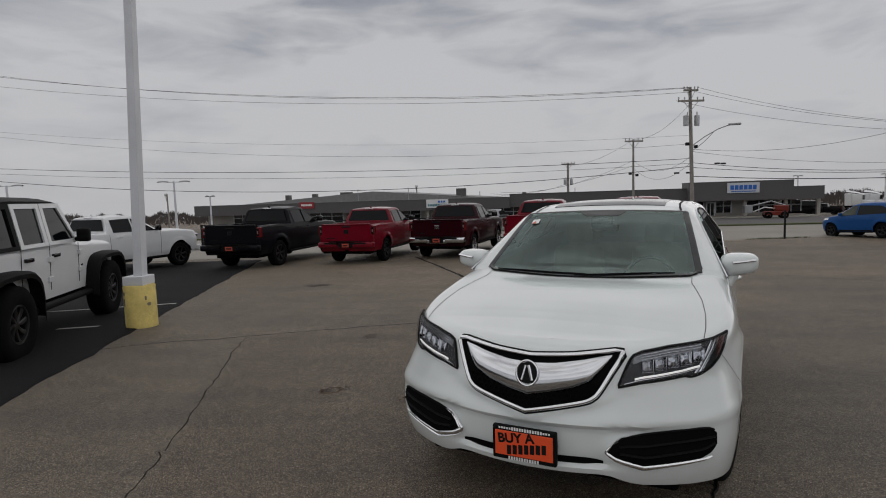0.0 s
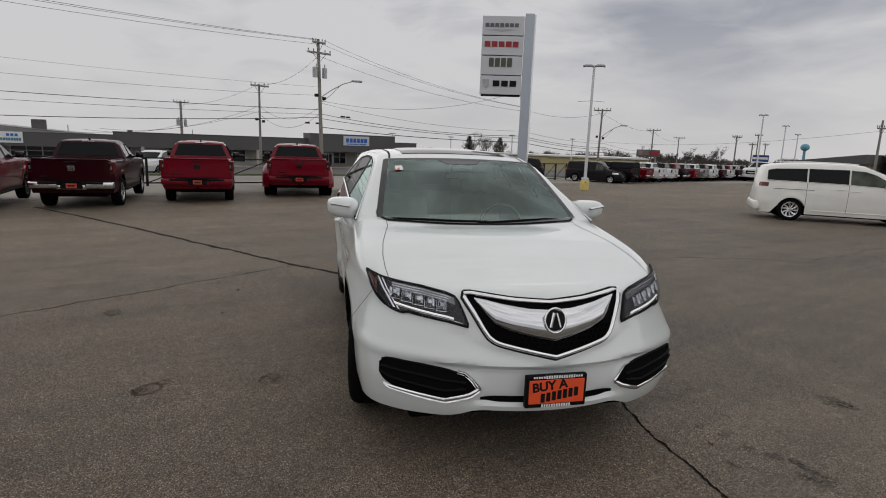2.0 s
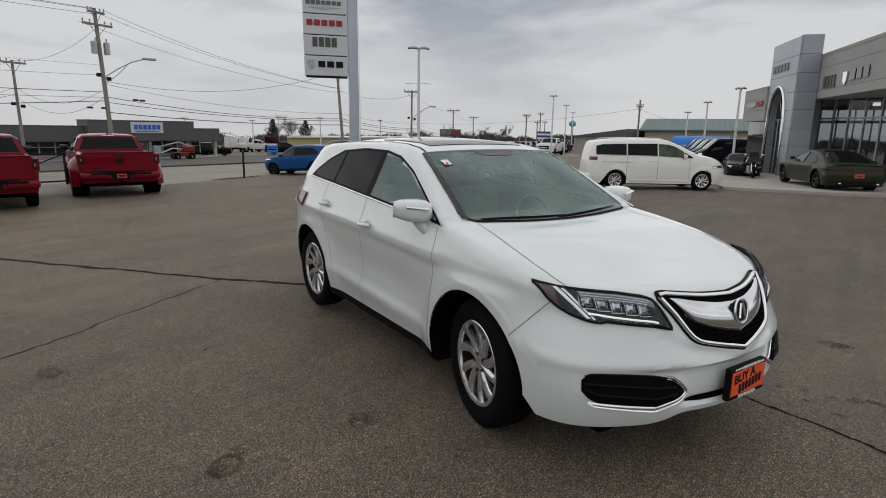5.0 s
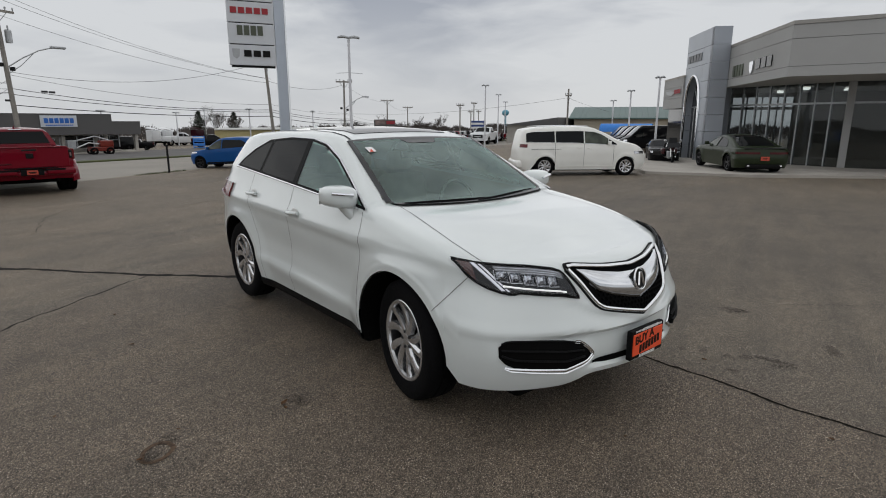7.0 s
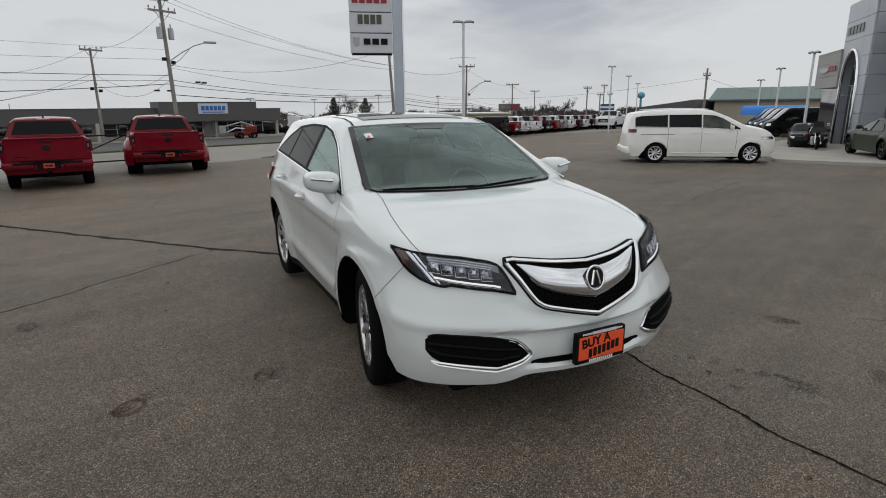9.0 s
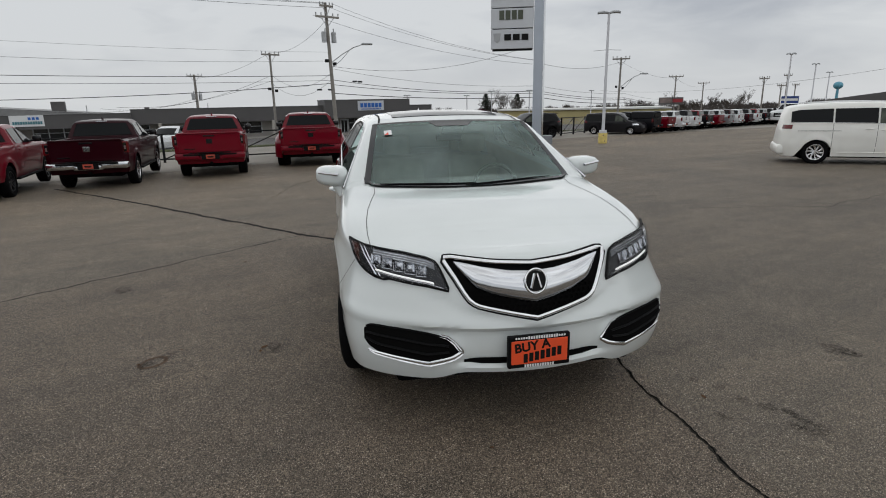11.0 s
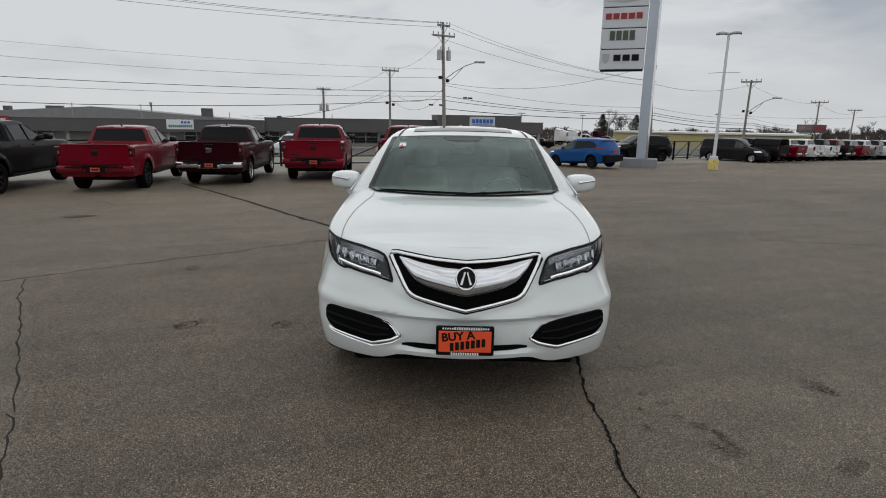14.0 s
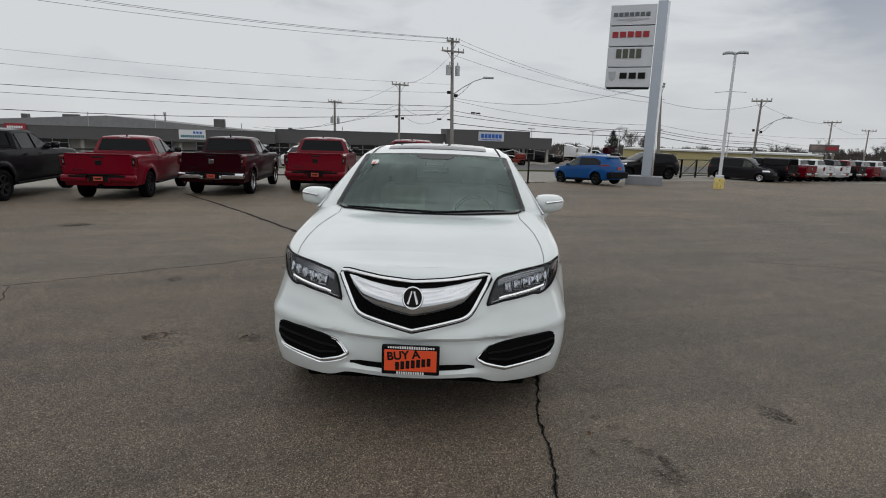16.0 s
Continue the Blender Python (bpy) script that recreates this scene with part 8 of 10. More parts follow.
def build_lines():
    """Poles along the road, their cables, and the service drops."""
    p1 = utility_pole(13.25, 38.0, 8.14, "tall wooden utility pole with transformers and a street lamp", ((0.22, 0.48), (0.86, 0.85)), cans=2, street_lamp=True, lean=(-0.26, 0.0), turn=0.15, r=0.14)
    p2 = utility_pole(11.6, 46.9, 5.75, "dark wooden utility pole behind the road", ((0.15, 0.75),), turn=0.2, r=0.11)
    p3 = utility_pole(8.6, 64.0, 4.95, "far utility pole with transformers", ((0.15, 0.75),), cans=2, turn=0.2, boxes=False)
    p4 = utility_pole(26.3, 32.2, 5.6, "leaning wooden utility pole behind the pylon", ((0.3, 0.2),), lean=(-0.36, 0.16), turn=0.0, boxes=False, r=0.125)
    p5 = utility_pole(40.0, 37.2, 5.35, "wooden utility pole beyond the parked line", ((0.15, 0.75),), street_lamp=True, lean=(0.06, -0.05), turn=-0.8, r=0.11)
    p6 = utility_pole(65.0, 49.8, 4.6, "far wooden utility pole", ((0.15, 0.9),), turn=-0.8, boxes=False, r=0.11)
    p7 = utility_pole(86.0, 60.0, 4.2, "far wooden utility pole", ((0.15, 0.9),), turn=-0.8, boxes=False, r=0.11)
    p8 = utility_pole(51.9, 19.4, 4.7, "wooden utility pole behind the showroom lot", ((0.6, 0.3),), turn=-1.2, boxes=False, r=0.11)
    utility_pole(-8.0, 61.0, 2.8, "far thin pole behind the shops", ((0.1, 0.1),), boxes=False, r=0.1)
    for x, y, tp in ((62.0, 36.5, 3.8), (74.0, 41.0, 3.2), (80.0, 43.5, 4.6), (95.0, 50.0, 3.6), (-36.0, 60.0, 2.9)):
        utility_pole(x, y, tp, "far wooden utility pole", ((0.2, 0.5),), boxes=False, turn=-0.8, r=0.10)
    h1 = 8.14 - slope(13.25, 38.0)
    for z0, z1, sag, r in ((8.12, 12.58, 1.28, 0.016), (8.08, 12.72, 1.40, 0.014), (7.82, 11.79, 1.21, 0.014), (5.10, 8.21, 0.95, 0.008), (4.55, 7.99, 1.35, 0.011)):
        span("power_line", (13.0, 38.0, z0), (-42.0, 40.5, z1), sag, r, "thin overhead power line along the road")
    for z0, z1, sag, r in ((3.62, 5.19, 0.65, 0.022), (3.32, 4.82, 0.76, 0.014), (3.12, 4.42, 1.41, 0.026)):
        span("phone_cable", (13.0, 38.0, z0), (-42.0, 40.5, z1), sag, r, "dark telephone cable along the road")
    for dz, sag, off in ((0.15, 1.5, -0.5), (0.15, 1.5, 0.5), (0.9, 1.6, -0.9)):
        span("power_line", p1(h1 - dz) + Vector((off, 0, 0.1)), Vector((26.2, 32.3, 4.5 - 0.35 * dz)) + Vector((off * 0.3, 0, 0)), 0.5, 0.012, "thin overhead power line along the road")
    for k, (hh, sag, r) in enumerate(((4.15, 0.35, 0.022), (3.85, 0.25, 0.022), (3.3, 0.2, 0.030), (4.85, 0.4, 0.012))):
        a = p1(hh)
        span("phone_cable", a, Vector((26.2, 32.3, 0.34 + hh * 0.5)), sag, r, "dark telephone cable along the road")
        span("phone_cable", Vector((26.2, 32.3, 0.34 + hh * 0.5)), Vector((40.5, 36.9, -0.3 + hh * 0.52)), 0.2, r, "dark telephone cable along the road")
        span("phone_cable", Vector((40.5, 36.9, -0.3 + hh * 0.52)), Vector((65.0, 49.8, -0.3 + hh * 0.42)), 0.3, r, "dark telephone cable along the road")
    for a, b, sag in ((p1(h1 - 1.0), p2(7.0), 0.6), (p1(4.6), p2(5.0), 0.9), (p1(4.2), p2(4.4), 1.0), (p2(6.9), p3(5.9), 0.5), (p2(5.0), Vector((1.0, 55.0, 1.9)), 0.8), (p2(4.6), Vector((-5.0, 55.5, 1.8)), 1.0), (p3(4.0), Vector((0.0, 60.0, 1.8)), 0.5), (p5(5.8), p6(5.6), 0.5), (p6(5.5), p7(5.2), 0.5), (p4(5.0), p5(5.8), 0.5), (p1(5.0), p4(6.2), 0.9), (p8(4.6), Vector((90, 20, 3.0)), 0.6), (p8(4.6), Vector((62, 60, 3.0)), 0.9)):
        span("service_cable", a, b, sag, 0.014, "slack overhead service cable")
    for k in (0.35, 0.43, 0.52, 0.60):
        q = p1(4.2).lerp(Vector((26.2, 32.3, 2.4)), k * 0.3) if k < 0.5 else p1(3.6).lerp(Vector((-46, 46.0, 3.2)), (k - 0.5) * 0.15)
        tagged(link("splice_case", box(-0.16, 0.16, -0.05, 0.05, -0.13, -0.02, 0.025, Matrix.Translation(q)), CABLE), "black splice case hanging on a cable", "cable box")


def letter_blocks(parent, name, origin, right, up, out, width, height, count, mat, gap=0.22, label=""):
    """Plain upright blocks that stand in for a row of lettering."""
    o, r_, u_, n_ = Vector(origin), Vector(right).normalized(), Vector(up).normalized(), Vector(out).normalized()
    cell = width / count
    for i in range(count):
        bm = bmesh.new()
        a = o + r_ * (cell * (i + gap / 2))
        pts = [a, a + r_ * cell * (1 - gap), a + r_ * cell * (1 - gap) + u_ * height, a + u_ * height]
        base = [bm.verts.new(p) for p in pts]
        front = [bm.verts.new(p + n_ * 0.03) for p in pts]
        bm.faces.new(front)
        for k in range(4):
            bm.faces.new((base[k], base[(k + 1) % 4], front[(k + 1) % 4], front[k]))
        part("letter_block", bm, mat, parent, label)


def build_pylon():
    """The tall dealer sign: a slab pillar with four panels on one side."""
    x, y = 18.05, 22.97
    z = slope(x, y)
    # the face looks down the lot towards the car
    face = Vector((-0.62, -0.785, 0)).normalized()
    right = Vector((-face.y, face.x, 0)) * 1.0
    right = Vector((0.785, -0.62, 0)).normalized()
    m = Matrix((( right.x, -face.x, 0, x), (right.y, -face.y, 0, y), (0, 0, 1, z), (0, 0, 0, 1)))
    t = thing("sign_pylon", m, "tall silver dealer sign pylon with four white panels", "sign")
    part("plinth", box(-0.95, 0.75, -0.45, 0.45, -0.1, 0.42, 0.015), shader("grey_plinth", (0.23, 0.24, 0.26), rough=0.6, blotch=0.08), t, "grey plinth")
    part("pillar", box(-0.24, 0.20, -0.18, 0.18, 0.42, 8.46, 0.02), BLUEGREY, t, "silver-blue pillar")
    part("pillar_edge", box(0.21, 0.30, -0.14, 0.20, 0.42, 8.42, 0.01), CHROME, t, "bright pillar edge")
    wmarks = ((7.10, 0.70, 7, shader("sign_grey_ink", (0.10, 0.11, 0.12), rough=0.5), 0.17), (6.16, 0.72, 5, shader("sign_red_ink", (0.30, 0.012, 0.02), rough=0.5), 0.26), (5.22, 0.5, 4, shader("sign_olive_ink", (0.065, 0.075, 0.05), rough=0.5), 0.42), (4.28, 0.62, 3, INK, 0.28))
    for k, (zz, w, n, ink, hgt) in enumerate(wmarks):
        p = part("sign_panel", box(-2.32, -0.27, -0.15, 0.15, zz + 0.35 - 0.02, zz + 1.23, 0.02), SIGNFACE, t, "white sign panel")
        x0 = -2.2 if k in (0, 1) else (-1.95 if k == 2 else -1.72)
        letter_blocks(p, "lettering_blocks", (x0, -0.15, zz + 0.72), (1, 0, 0), (0, 0, 1), (0, -1, 0), w * 2.4 if k < 2 else (1.2 if k == 2 else 1.25), hgt, n, ink)
        if k == 0:
            part("wing_emblem", prism([(-2.15, -0.155, zz + 0.58), (-1.35, -0.155, zz + 0.50), (-0.55, -0.155, zz + 0.60), (-1.35, -0.155, zz + 0.63)], (0, -1, 0), 0.012), STEEL, p)
        if k == 3:
            part("emblem", prism([(-2.2, -0.155, zz + 1.05), (-1.85, -0.155, zz + 1.05), (-1.88, -0.155, zz + 0.72), (-2.02, -0.155, zz + 0.60), (-2.17, -0.155, zz + 0.72)], (0, -1, 0), 0.012), STEEL, p)
        part("panel_spacer", box(-2.25, -0.30, -0.08, 0.08, zz + 0.24, zz + 0.35, 0.0), IRON, t)


build_lamps()
build_lines()
build_pylon()


def build_fences():
    def run(pts, h, label):
        t = thing("fence", Matrix.Identity(4), label, "fence")
        for a, b in zip(pts, pts[1:]):
            d = Vector((b[0] - a[0], b[1] - a[1], 0))
            n = max(1, round(d.length / 2.2))
            for i in range(n + 1):
                x, y = lerp(a[0], b[0], i / n), lerp(a[1], b[1], i / n)
                z = slope(x, y)
                part("post", box(x - 0.045, x + 0.045, y - 0.045, y + 0.045, z - 0.05, z + h, 0.006), IRON, t)
                if i < n:
                    x2, y2 = lerp(a[0], b[0], (i + 1) / n), lerp(a[1], b[1], (i + 1) / n)
                    z2 = slope(x2, y2)
                    for k in (0.12, 0.97):
                        part("rail", cyl((x, y, z + h * k), (x2, y2, z2 + h * k), 0.032, seg=6), IRON, t)
                    part("brace", cyl((x, y, z + h * 0.12), (x2, y2, z2 + h * 0.97), 0.024, seg=6), IRON, t)
                    bm = bmesh.new()
                    for j in range(1, 22):
                        for dr in (1, -1):
                            u0, u1 = (j - 4) / 18, (j + 4) / 18
                            v0, v1 = (0.14, 0.92) if dr > 0 else (0.92, 0.14)
                            c0, c1 = max(0, u0), min(1, u1)
                            if c1 - c0 < 0.02:
                                continue
                            f0, f1 = (c0 - u0) / (u1 - u0), (c1 - u0) / (u1 - u0)
                            add_cyl(bm, (lerp(x, x2, c0), lerp(y, y2, c0), lerp(z, z2, c0) + h * lerp(v0, v1, f0)), (lerp(x, x2, c1), lerp(y, y2, c1), lerp(z, z2, c1) + h * lerp(v0, v1, f1)), 0.004, seg=3, caps=False)
                    part("wire_mesh", bm, STEEL, t)
    run([(-14.0, 26.6), (-6.0, 26.4), (6.0, 25.6)], 1.15, "black iron rail fence with wire mesh behind pickups")
    run([(22.2, 28.4), (25.6, 29.2), (29.6, 31.0)], 1.2, "black iron rail gate beside the pylon")
    x, y = 11.73, 23.2
    z = slope(x, y)
    tagged(link("post", box(x - 0.032, x + 0.032, y - 0.032, y + 0.032, z - 0.05, z + 1.12, 0.01), IRON), "slim black steel post in a patch of grass", "post")


build_fences()

# ---- the shops across the road ----
MALL_A, MALL_B = Vector((28.0, 51.5, 0)), Vector((-30.0, 56.33, 0))
MALL_R = (MALL_B - MALL_A).normalized()
MALL_N = Vector((MALL_R.y, -MALL_R.x, 0))
if MALL_N.y > 0:
    MALL_N = -MALL_N


def mall_box(parent, name, s0, s1, z0, z1, d0, d1, mat, label="", bevel=0.0):
    """A block along the shop front: s along it, d in front of it."""
    m = Matrix(((MALL_R.x, MALL_N.x, 0, MALL_A.x), (MALL_R.y, MALL_N.y, 0, MALL_A.y), (0, 0, 1, 0), (0, 0, 0, 1)))
    bm = box(s0, s1, d0, d1, z0, z1, bevel)
    bmesh.ops.transform(bm, matrix=m, verts=bm.verts)
    bmesh.ops.recalc_face_normals(bm, faces=bm.faces)
    return part(name, bm, mat, parent, label)


def build_mall():
    t = thing("shop_row", Matrix.Identity(4), "long low grey shop building with dark windows", "building")
    g = lambda s: slope(MALL_A.x + MALL_R.x * s, MALL_A.y + MALL_R.y * s)
    base = -1.35
    mall_box(t, "wall", 2.6, 58, base, 0.9, -18, -0.6, MALLWALL)
    # fascias in steps
    for s0, s1, z0, z1, d in ((0.0, 2.35, 0.52, 1.56, 1.6), (2.35, 10.7, 0.56, 2.14, 1.6), (10.7, 26.2, 0.50, 1.66, 0.9), (26.2, 58.2, 0.40, 1.40, 1.4)):
        mall_box(t, "fascia", s0, s1, z0, z1, -0.8, d, FASCIA)
        mall_box(t, "coping", s0 - 0.02, s1 + 0.02, z1, z1 + 0.05, -0.85, d + 0.03, shader("dark_coping", (0.07, 0.068, 0.068), rough=0.5))
    mall_box(t, "roof", 0.1, 58, 1.1, 1.3, -18, -0.6, FASCIA)
    # the low gable behind
    bm = bmesh.new()
    P_ = lambda s, d, z: MALL_A + MALL_R * s + MALL_N * d + Vector((0, 0, z))
    add_poly(bm, [P_(27, -4, 1.3), P_(58, -4, 1.3), P_(41, -4, 2.42)])
    add_poly(bm, [P_(27, -4, 1.3), P_(41, -4, 2.42), P_(41, -18, 2.42), P_(27, -18, 1.3)])
    add_poly(bm, [P_(41, -4, 2.42), P_(58, -4, 1.3), P_(58, -18, 1.3), P_(41, -18, 2.42)])
    part("gable", bm, shader("pale_gable_metal", (0.20, 0.20, 0.20), rough=0.6, blotch=0.08), t)
    # windows, piers and the covered walk
    mall_box(t, "walk", 0.0, 58, base, g(5) + 0.16, -0.6, 1.8, CONCRETE)
    k = 0
    for s0, s1, nm in ((0.9, 2.5, "shop_window"), (3.0, 5.6, "shop_window"), (6.6, 7.9, "shop_window"), (8.9, 10.4, "shop_window"), (11.4, 14.6, "shop_window"), (16.0, 19.5, "shop_window"), (21.0, 22.3, "shop_door"), (25.0, 27.8, "shop_window"), (29.0, 33.0, "shop_window"), (35.0, 40.0, "shop_window"), (43.0, 49.0, "shop_window"), (50.0, 55.0, "shop_window")):
        z0 = g(s0) + (0.45 if nm == "shop_window" else 0.1)
        w = mall_box(t, nm, s0, s1, z0, 0.42, -0.62, -0.55, SHOPGLASS)
        n = max(2, round((s1 - s0) / 1.1))
        for i in range(n + 1):
            q = lerp(s0, s1, i / n)
            mall_box(w, "mullion", q - 0.04, q + 0.04, z0, 0.42, -0.56, -0.50, STEELPOLE if i in (0, n) else STEEL)
        mall_box(w, "transom", s0, s1, 0.0, 0.06, -0.56, -0.50, STEEL)
    mall_box(t, "glazed_door", 7.95, 8.7, g(8) + 0.1, 0.42, -0.62, -0.52, STEELPOLE)
    mall_box(t, "door_pane", 8.05, 8.30, g(8) + 0.2, 0.3, -0.53, -0.50, SHOPGLASS)
    mall_box(t, "door_pane", 8.37, 8.60, g(8) + 0.2, 0.3, -0.53, -0.50, SHOPGLASS)
    for s in (0.12, 2.65, 5.9, 10.9, 15.2, 20.2, 24.2, 28.4, 34.0, 41.5, 49.6):
        mall_box(t, "pier", s - 0.13, s + 0.13, base, 0.56, 0.7, 0.95, MALLWALL, bevel=0.01)
    for s, d, w, h in ((44.6, -6, 1.3, 0.5), (48.3, -6, 0.5, 0.4), (31.6, -5, 1.0, 0.5), (25.0, -4, 0.4, 0.45), (51.5, -6, 0.5, 0.35)):
        mall_box(t, "roof_unit", s - w / 2, s + w / 2, 1.3, 1.3 + h * 0.8 + (0.75 if s > 28 else 0.2), d - 0.6, d, shader("dark_roof_unit", (0.09, 0.085, 0.085), rough=0.7, blotch=0.15))
    for s in (42.5, 37.0, 29.5, 20.0):
        part("vent_pipe", cyl(P_(s, -4, 1.3), P_(s, -4, 2.7 if s > 30 else 2.1), 0.035, seg=6), STEEL, t)
    # signs: plain shapes in their colours
    sg = mall_box(t, "wall_sign", 5.05, 7.6, 1.18, 2.05, 1.6, 1.68, SIGNFACE, "white wall sign with blue blocks")
    blue = shader("sign_blue_ink", (0.015, 0.12, 0.46), rough=0.5)
    letter_blocks(sg, "lettering_blocks", P_(7.40, 1.68, 1.46), -MALL_R, (0, 0, 1), MALL_N, 2.15, 0.38, 6, blue)
    letter_blocks(sg, "lettering_blocks", P_(7.30, 1.68, 1.27), -MALL_R, (0, 0, 1), MALL_N, 1.95, 0.08, 14, blue)
    sg = mall_box(t, "wall_sign", 31.9, 34.0, 0.62, 1.42, 1.4, 1.47, WHITEINK, "white wall sign with teal blocks")
    teal = shader("sign_teal_ink", (0.06, 0.20, 0.24), rough=0.5)
    letter_blocks(sg, "lettering_blocks", P_(33.85, 1.47, 0.78), -MALL_R, (0, 0, 1), MALL_N, 1.85, 0.20, 12, teal)
    letter_blocks(sg, "lettering_blocks", P_(32.9, 1.47, 1.10), -MALL_R, (0, 0, 1), MALL_N, 0.75, 0.18, 3, blue, 0.3)
    sg = mall_box(t, "wall_sign", 45.2, 46.7, 0.90, 1.52, 1.4, 1.55, shader("sign_red_panel", (0.28, 0.02, 0.03), rough=0.45), "red box sign")
    letter_blocks(sg, "lettering_blocks", P_(46.5, 1.55, 1.14), -MALL_R, (0, 0, 1), MALL_N, 1.1, 0.18, 7, WHITEINK)


build_mall()


def boom_lift(x, y, turn):
    t = thing("boom_lift", pose(x, y, slope(x, y), 0, 0, turn) @ Matrix.Scale(0.8, 4), "dull red wheeled boom lift parked by the shops", "machine")
    orange = paint("machine_red", (0.16, 0.02, 0.012))
    part("chassis", box(-1.0, 1.0, -0.6, 0.6, 0.35, 0.75, 0.06), orange, t)
    part("turret", box(-1.1, 0.1, -0.5, 0.5, 0.75, 1.35, 0.1), orange, t)
    part("boom", tube([(-0.9, 0, 1.3), (0.4, 0, 1.75), (2.2, 0, 1.3)], 0.07, 8), STEEL, t)
    part("lower_arm", tube([(-0.8, 0.1, 0.9), (1.0, 0.1, 1.15), (2.0, 0.1, 0.7)], 0.06, 8), WHITE, t)
    part("basket", box(2.1, 2.8, -0.5, 0.5, 0.6, 1.4, 0.03), STEEL, t)
    for wx in (-0.7, 0.7):
        for sd in (1, -1):
            part("tyre", add_lathe(bmesh.new(), tyre_profile(0.36, 0.24, 0.2), Matrix.Translation((wx, sd * 0.6, 0.36)), 18), RUBBER, t, smooth=50)


def semi_truck(x, y, turn, mat, label):
    t = thing("semi_truck", pose(x, y, slope(x, y), 0, 0, turn) @ Matrix.Scale(0.62, 4), label, "truck", "far trucks")
    part("cab", box(0.0, 1.6, -1.1, 1.1, 1.0, 3.1, 0.15), mat, t, smooth=50)
    bm = bmesh.new()
    add_grid(bm, [[Vector((lerp(-0.9, 1.4, i / 5), yy, 3.05 + 0.75 * (1 - i / 5) ** 0.6 * (1 - abs(yy) / 2.4))) for yy in (-1.1, -0.6, 0, 0.6, 1.1)] for i in range(6)])
    part("roof_fairing", bm, mat, t, smooth=60)
    part("sleeper", box(-1.0, 0.05, -1.15, 1.15, 1.0, 3.2, 0.08), mat, t)
    part("bonnet", box(1.55, 3.2, -0.85, 0.85, 0.9, 1.95, 0.18), mat, t, smooth=50)
    part("windscreen", box(1.56, 1.64, -0.95, 0.95, 2.05, 2.85, 0.02), DARKGLASS, t)
    part("bumper", box(3.05, 3.35, -1.1, 1.1, 0.45, 0.9, 0.05), CHROME, t)
    part("frame", box(-4.2, 3.0, -0.45, 0.45, 0.65, 0.95, 0.02), VOID, t)
    for wx in (2.3, -2.4, -3.6):
        for sd in (1, -1):
            part("tyre", add_lathe(bmesh.new(), tyre_profile(0.5, 0.3, 0.28), Matrix.Translation((wx, sd * 0.95, 0.5)), 18), RUBBER, t, smooth=50)


def loading_rack(x, y):
    """An open frame of blue tubes with two shelves."""
    t = thing("loading_rack", pose(x, y, slope(x, y), 0, 0, -37), "bright blue steel rack standing across the road", "rack")
    for px in (-0.5, 0.5):
        for py in (-0.35, 0.35):
            part("post", cyl((px, py, 0), (px, py, 1.25), 0.035, seg=6), BLUEPAINT, t)
    for z in (0.15, 0.70, 1.2):
        for py in (-0.35, 0.35):
            part("rail", cyl((-0.5, py, z), (0.5, py, z), 0.03, seg=6), BLUEPAINT, t)
    for z in (0.30, 0.80):
        part("shelf", box(-0.46, 0.46, -0.32, 0.32, z, z + 0.22, 0.01), BLUEPAINT, t)


def build_far_vehicles():
    boom_lift(22.9, 47.6, 165)
    semi_truck(40.4, 67.2, 318, WHITE, "white semi truck standing far across the road")
    semi_truck(44.0, 70.0, 318, WHITE, "white semi truck standing far across the road")
    semi_truck(46.0, 66.5, 318, MAROON, "dark red semi truck standing far across the road")
    pickup("pickup_truck", heading(44.2, 66.6, 0.8, -0.6, 0.85), WHITE, "white work pickup far across the road", detail=False)
    pickup("pickup_truck", heading(30.8, 55.6, -0.75, 0.6, 0.55), BLACKPAINT, "dark work truck by the corner of the shops", detail=False)
    pickup("pickup_truck", heading(37.6, 52.8, 0.8, -0.6, 0.72), BLACKPAINT, "dark flatbed pickup across the road", detail=False)
    loading_rack(34.6, 51.2)
    for x, y, hx, hy, c, lab in ((0.5, 48.5, 0.3, 1, SILVER, "silver hatchback before the shops"), (6.0, 49.0, -0.3, 1, GREY, "dark hatchback before the shops"), (-9.0, 49.5, 0.3, 1, BLACKPAINT, "black hatchback before the shops"), (29.0, 56.0, -0.9, 0.4, BLACKPAINT, "black hatchback beside the shops"), (2.9, 38.6, -0.5, -0.87, WHITE, "white car standing beyond the road fence")):
        wagon("hatchback", heading(x, y, hx, hy, 0.9), c, lab, dict(nose=[(0.25, 2.0), (0.6, 2.1), (0.9, 1.9)], stern=[(0.25, -2.0), (0.7, -2.05), (1.4, -1.7)], width=[(0.25, 0.85), (0.6, 0.9), (1.0, 0.86)], belt=[(-2, 1.0), (2, 0.95)], edge=[(-2.1, 1.32), (-1.6, 1.45), (-0.3, 1.5), (0.2, 1.4), (0.9, 1.0), (2.0, 0.85)], crown=[(-2, 0.02), (2, 0.03)], axles=(1.3, -1.3), arch=0.36, hub=0.31, low=0.25, nose_x=1.1, tail_x=-1.3, n_nose=2.8, n_tail=3.4, tumble=0.42), [("side_window", -1.5, 0.8, [(-1.5, 1.3), (-0.3, 1.42), (0.2, 1.33), (0.85, 1.02)])], [(1.3, 0.31, 0.2, 0.2), (-1.3, 0.31, 0.2, 0.2)], rim=DARKALLOY, screen=(0.25, 0.86, lambda x: 0.62), rear_screen=(-2.0, -1.62, lambda x: 0.55), group="cars before the shops")


build_far_vehicles()

# ---- the showroom ----


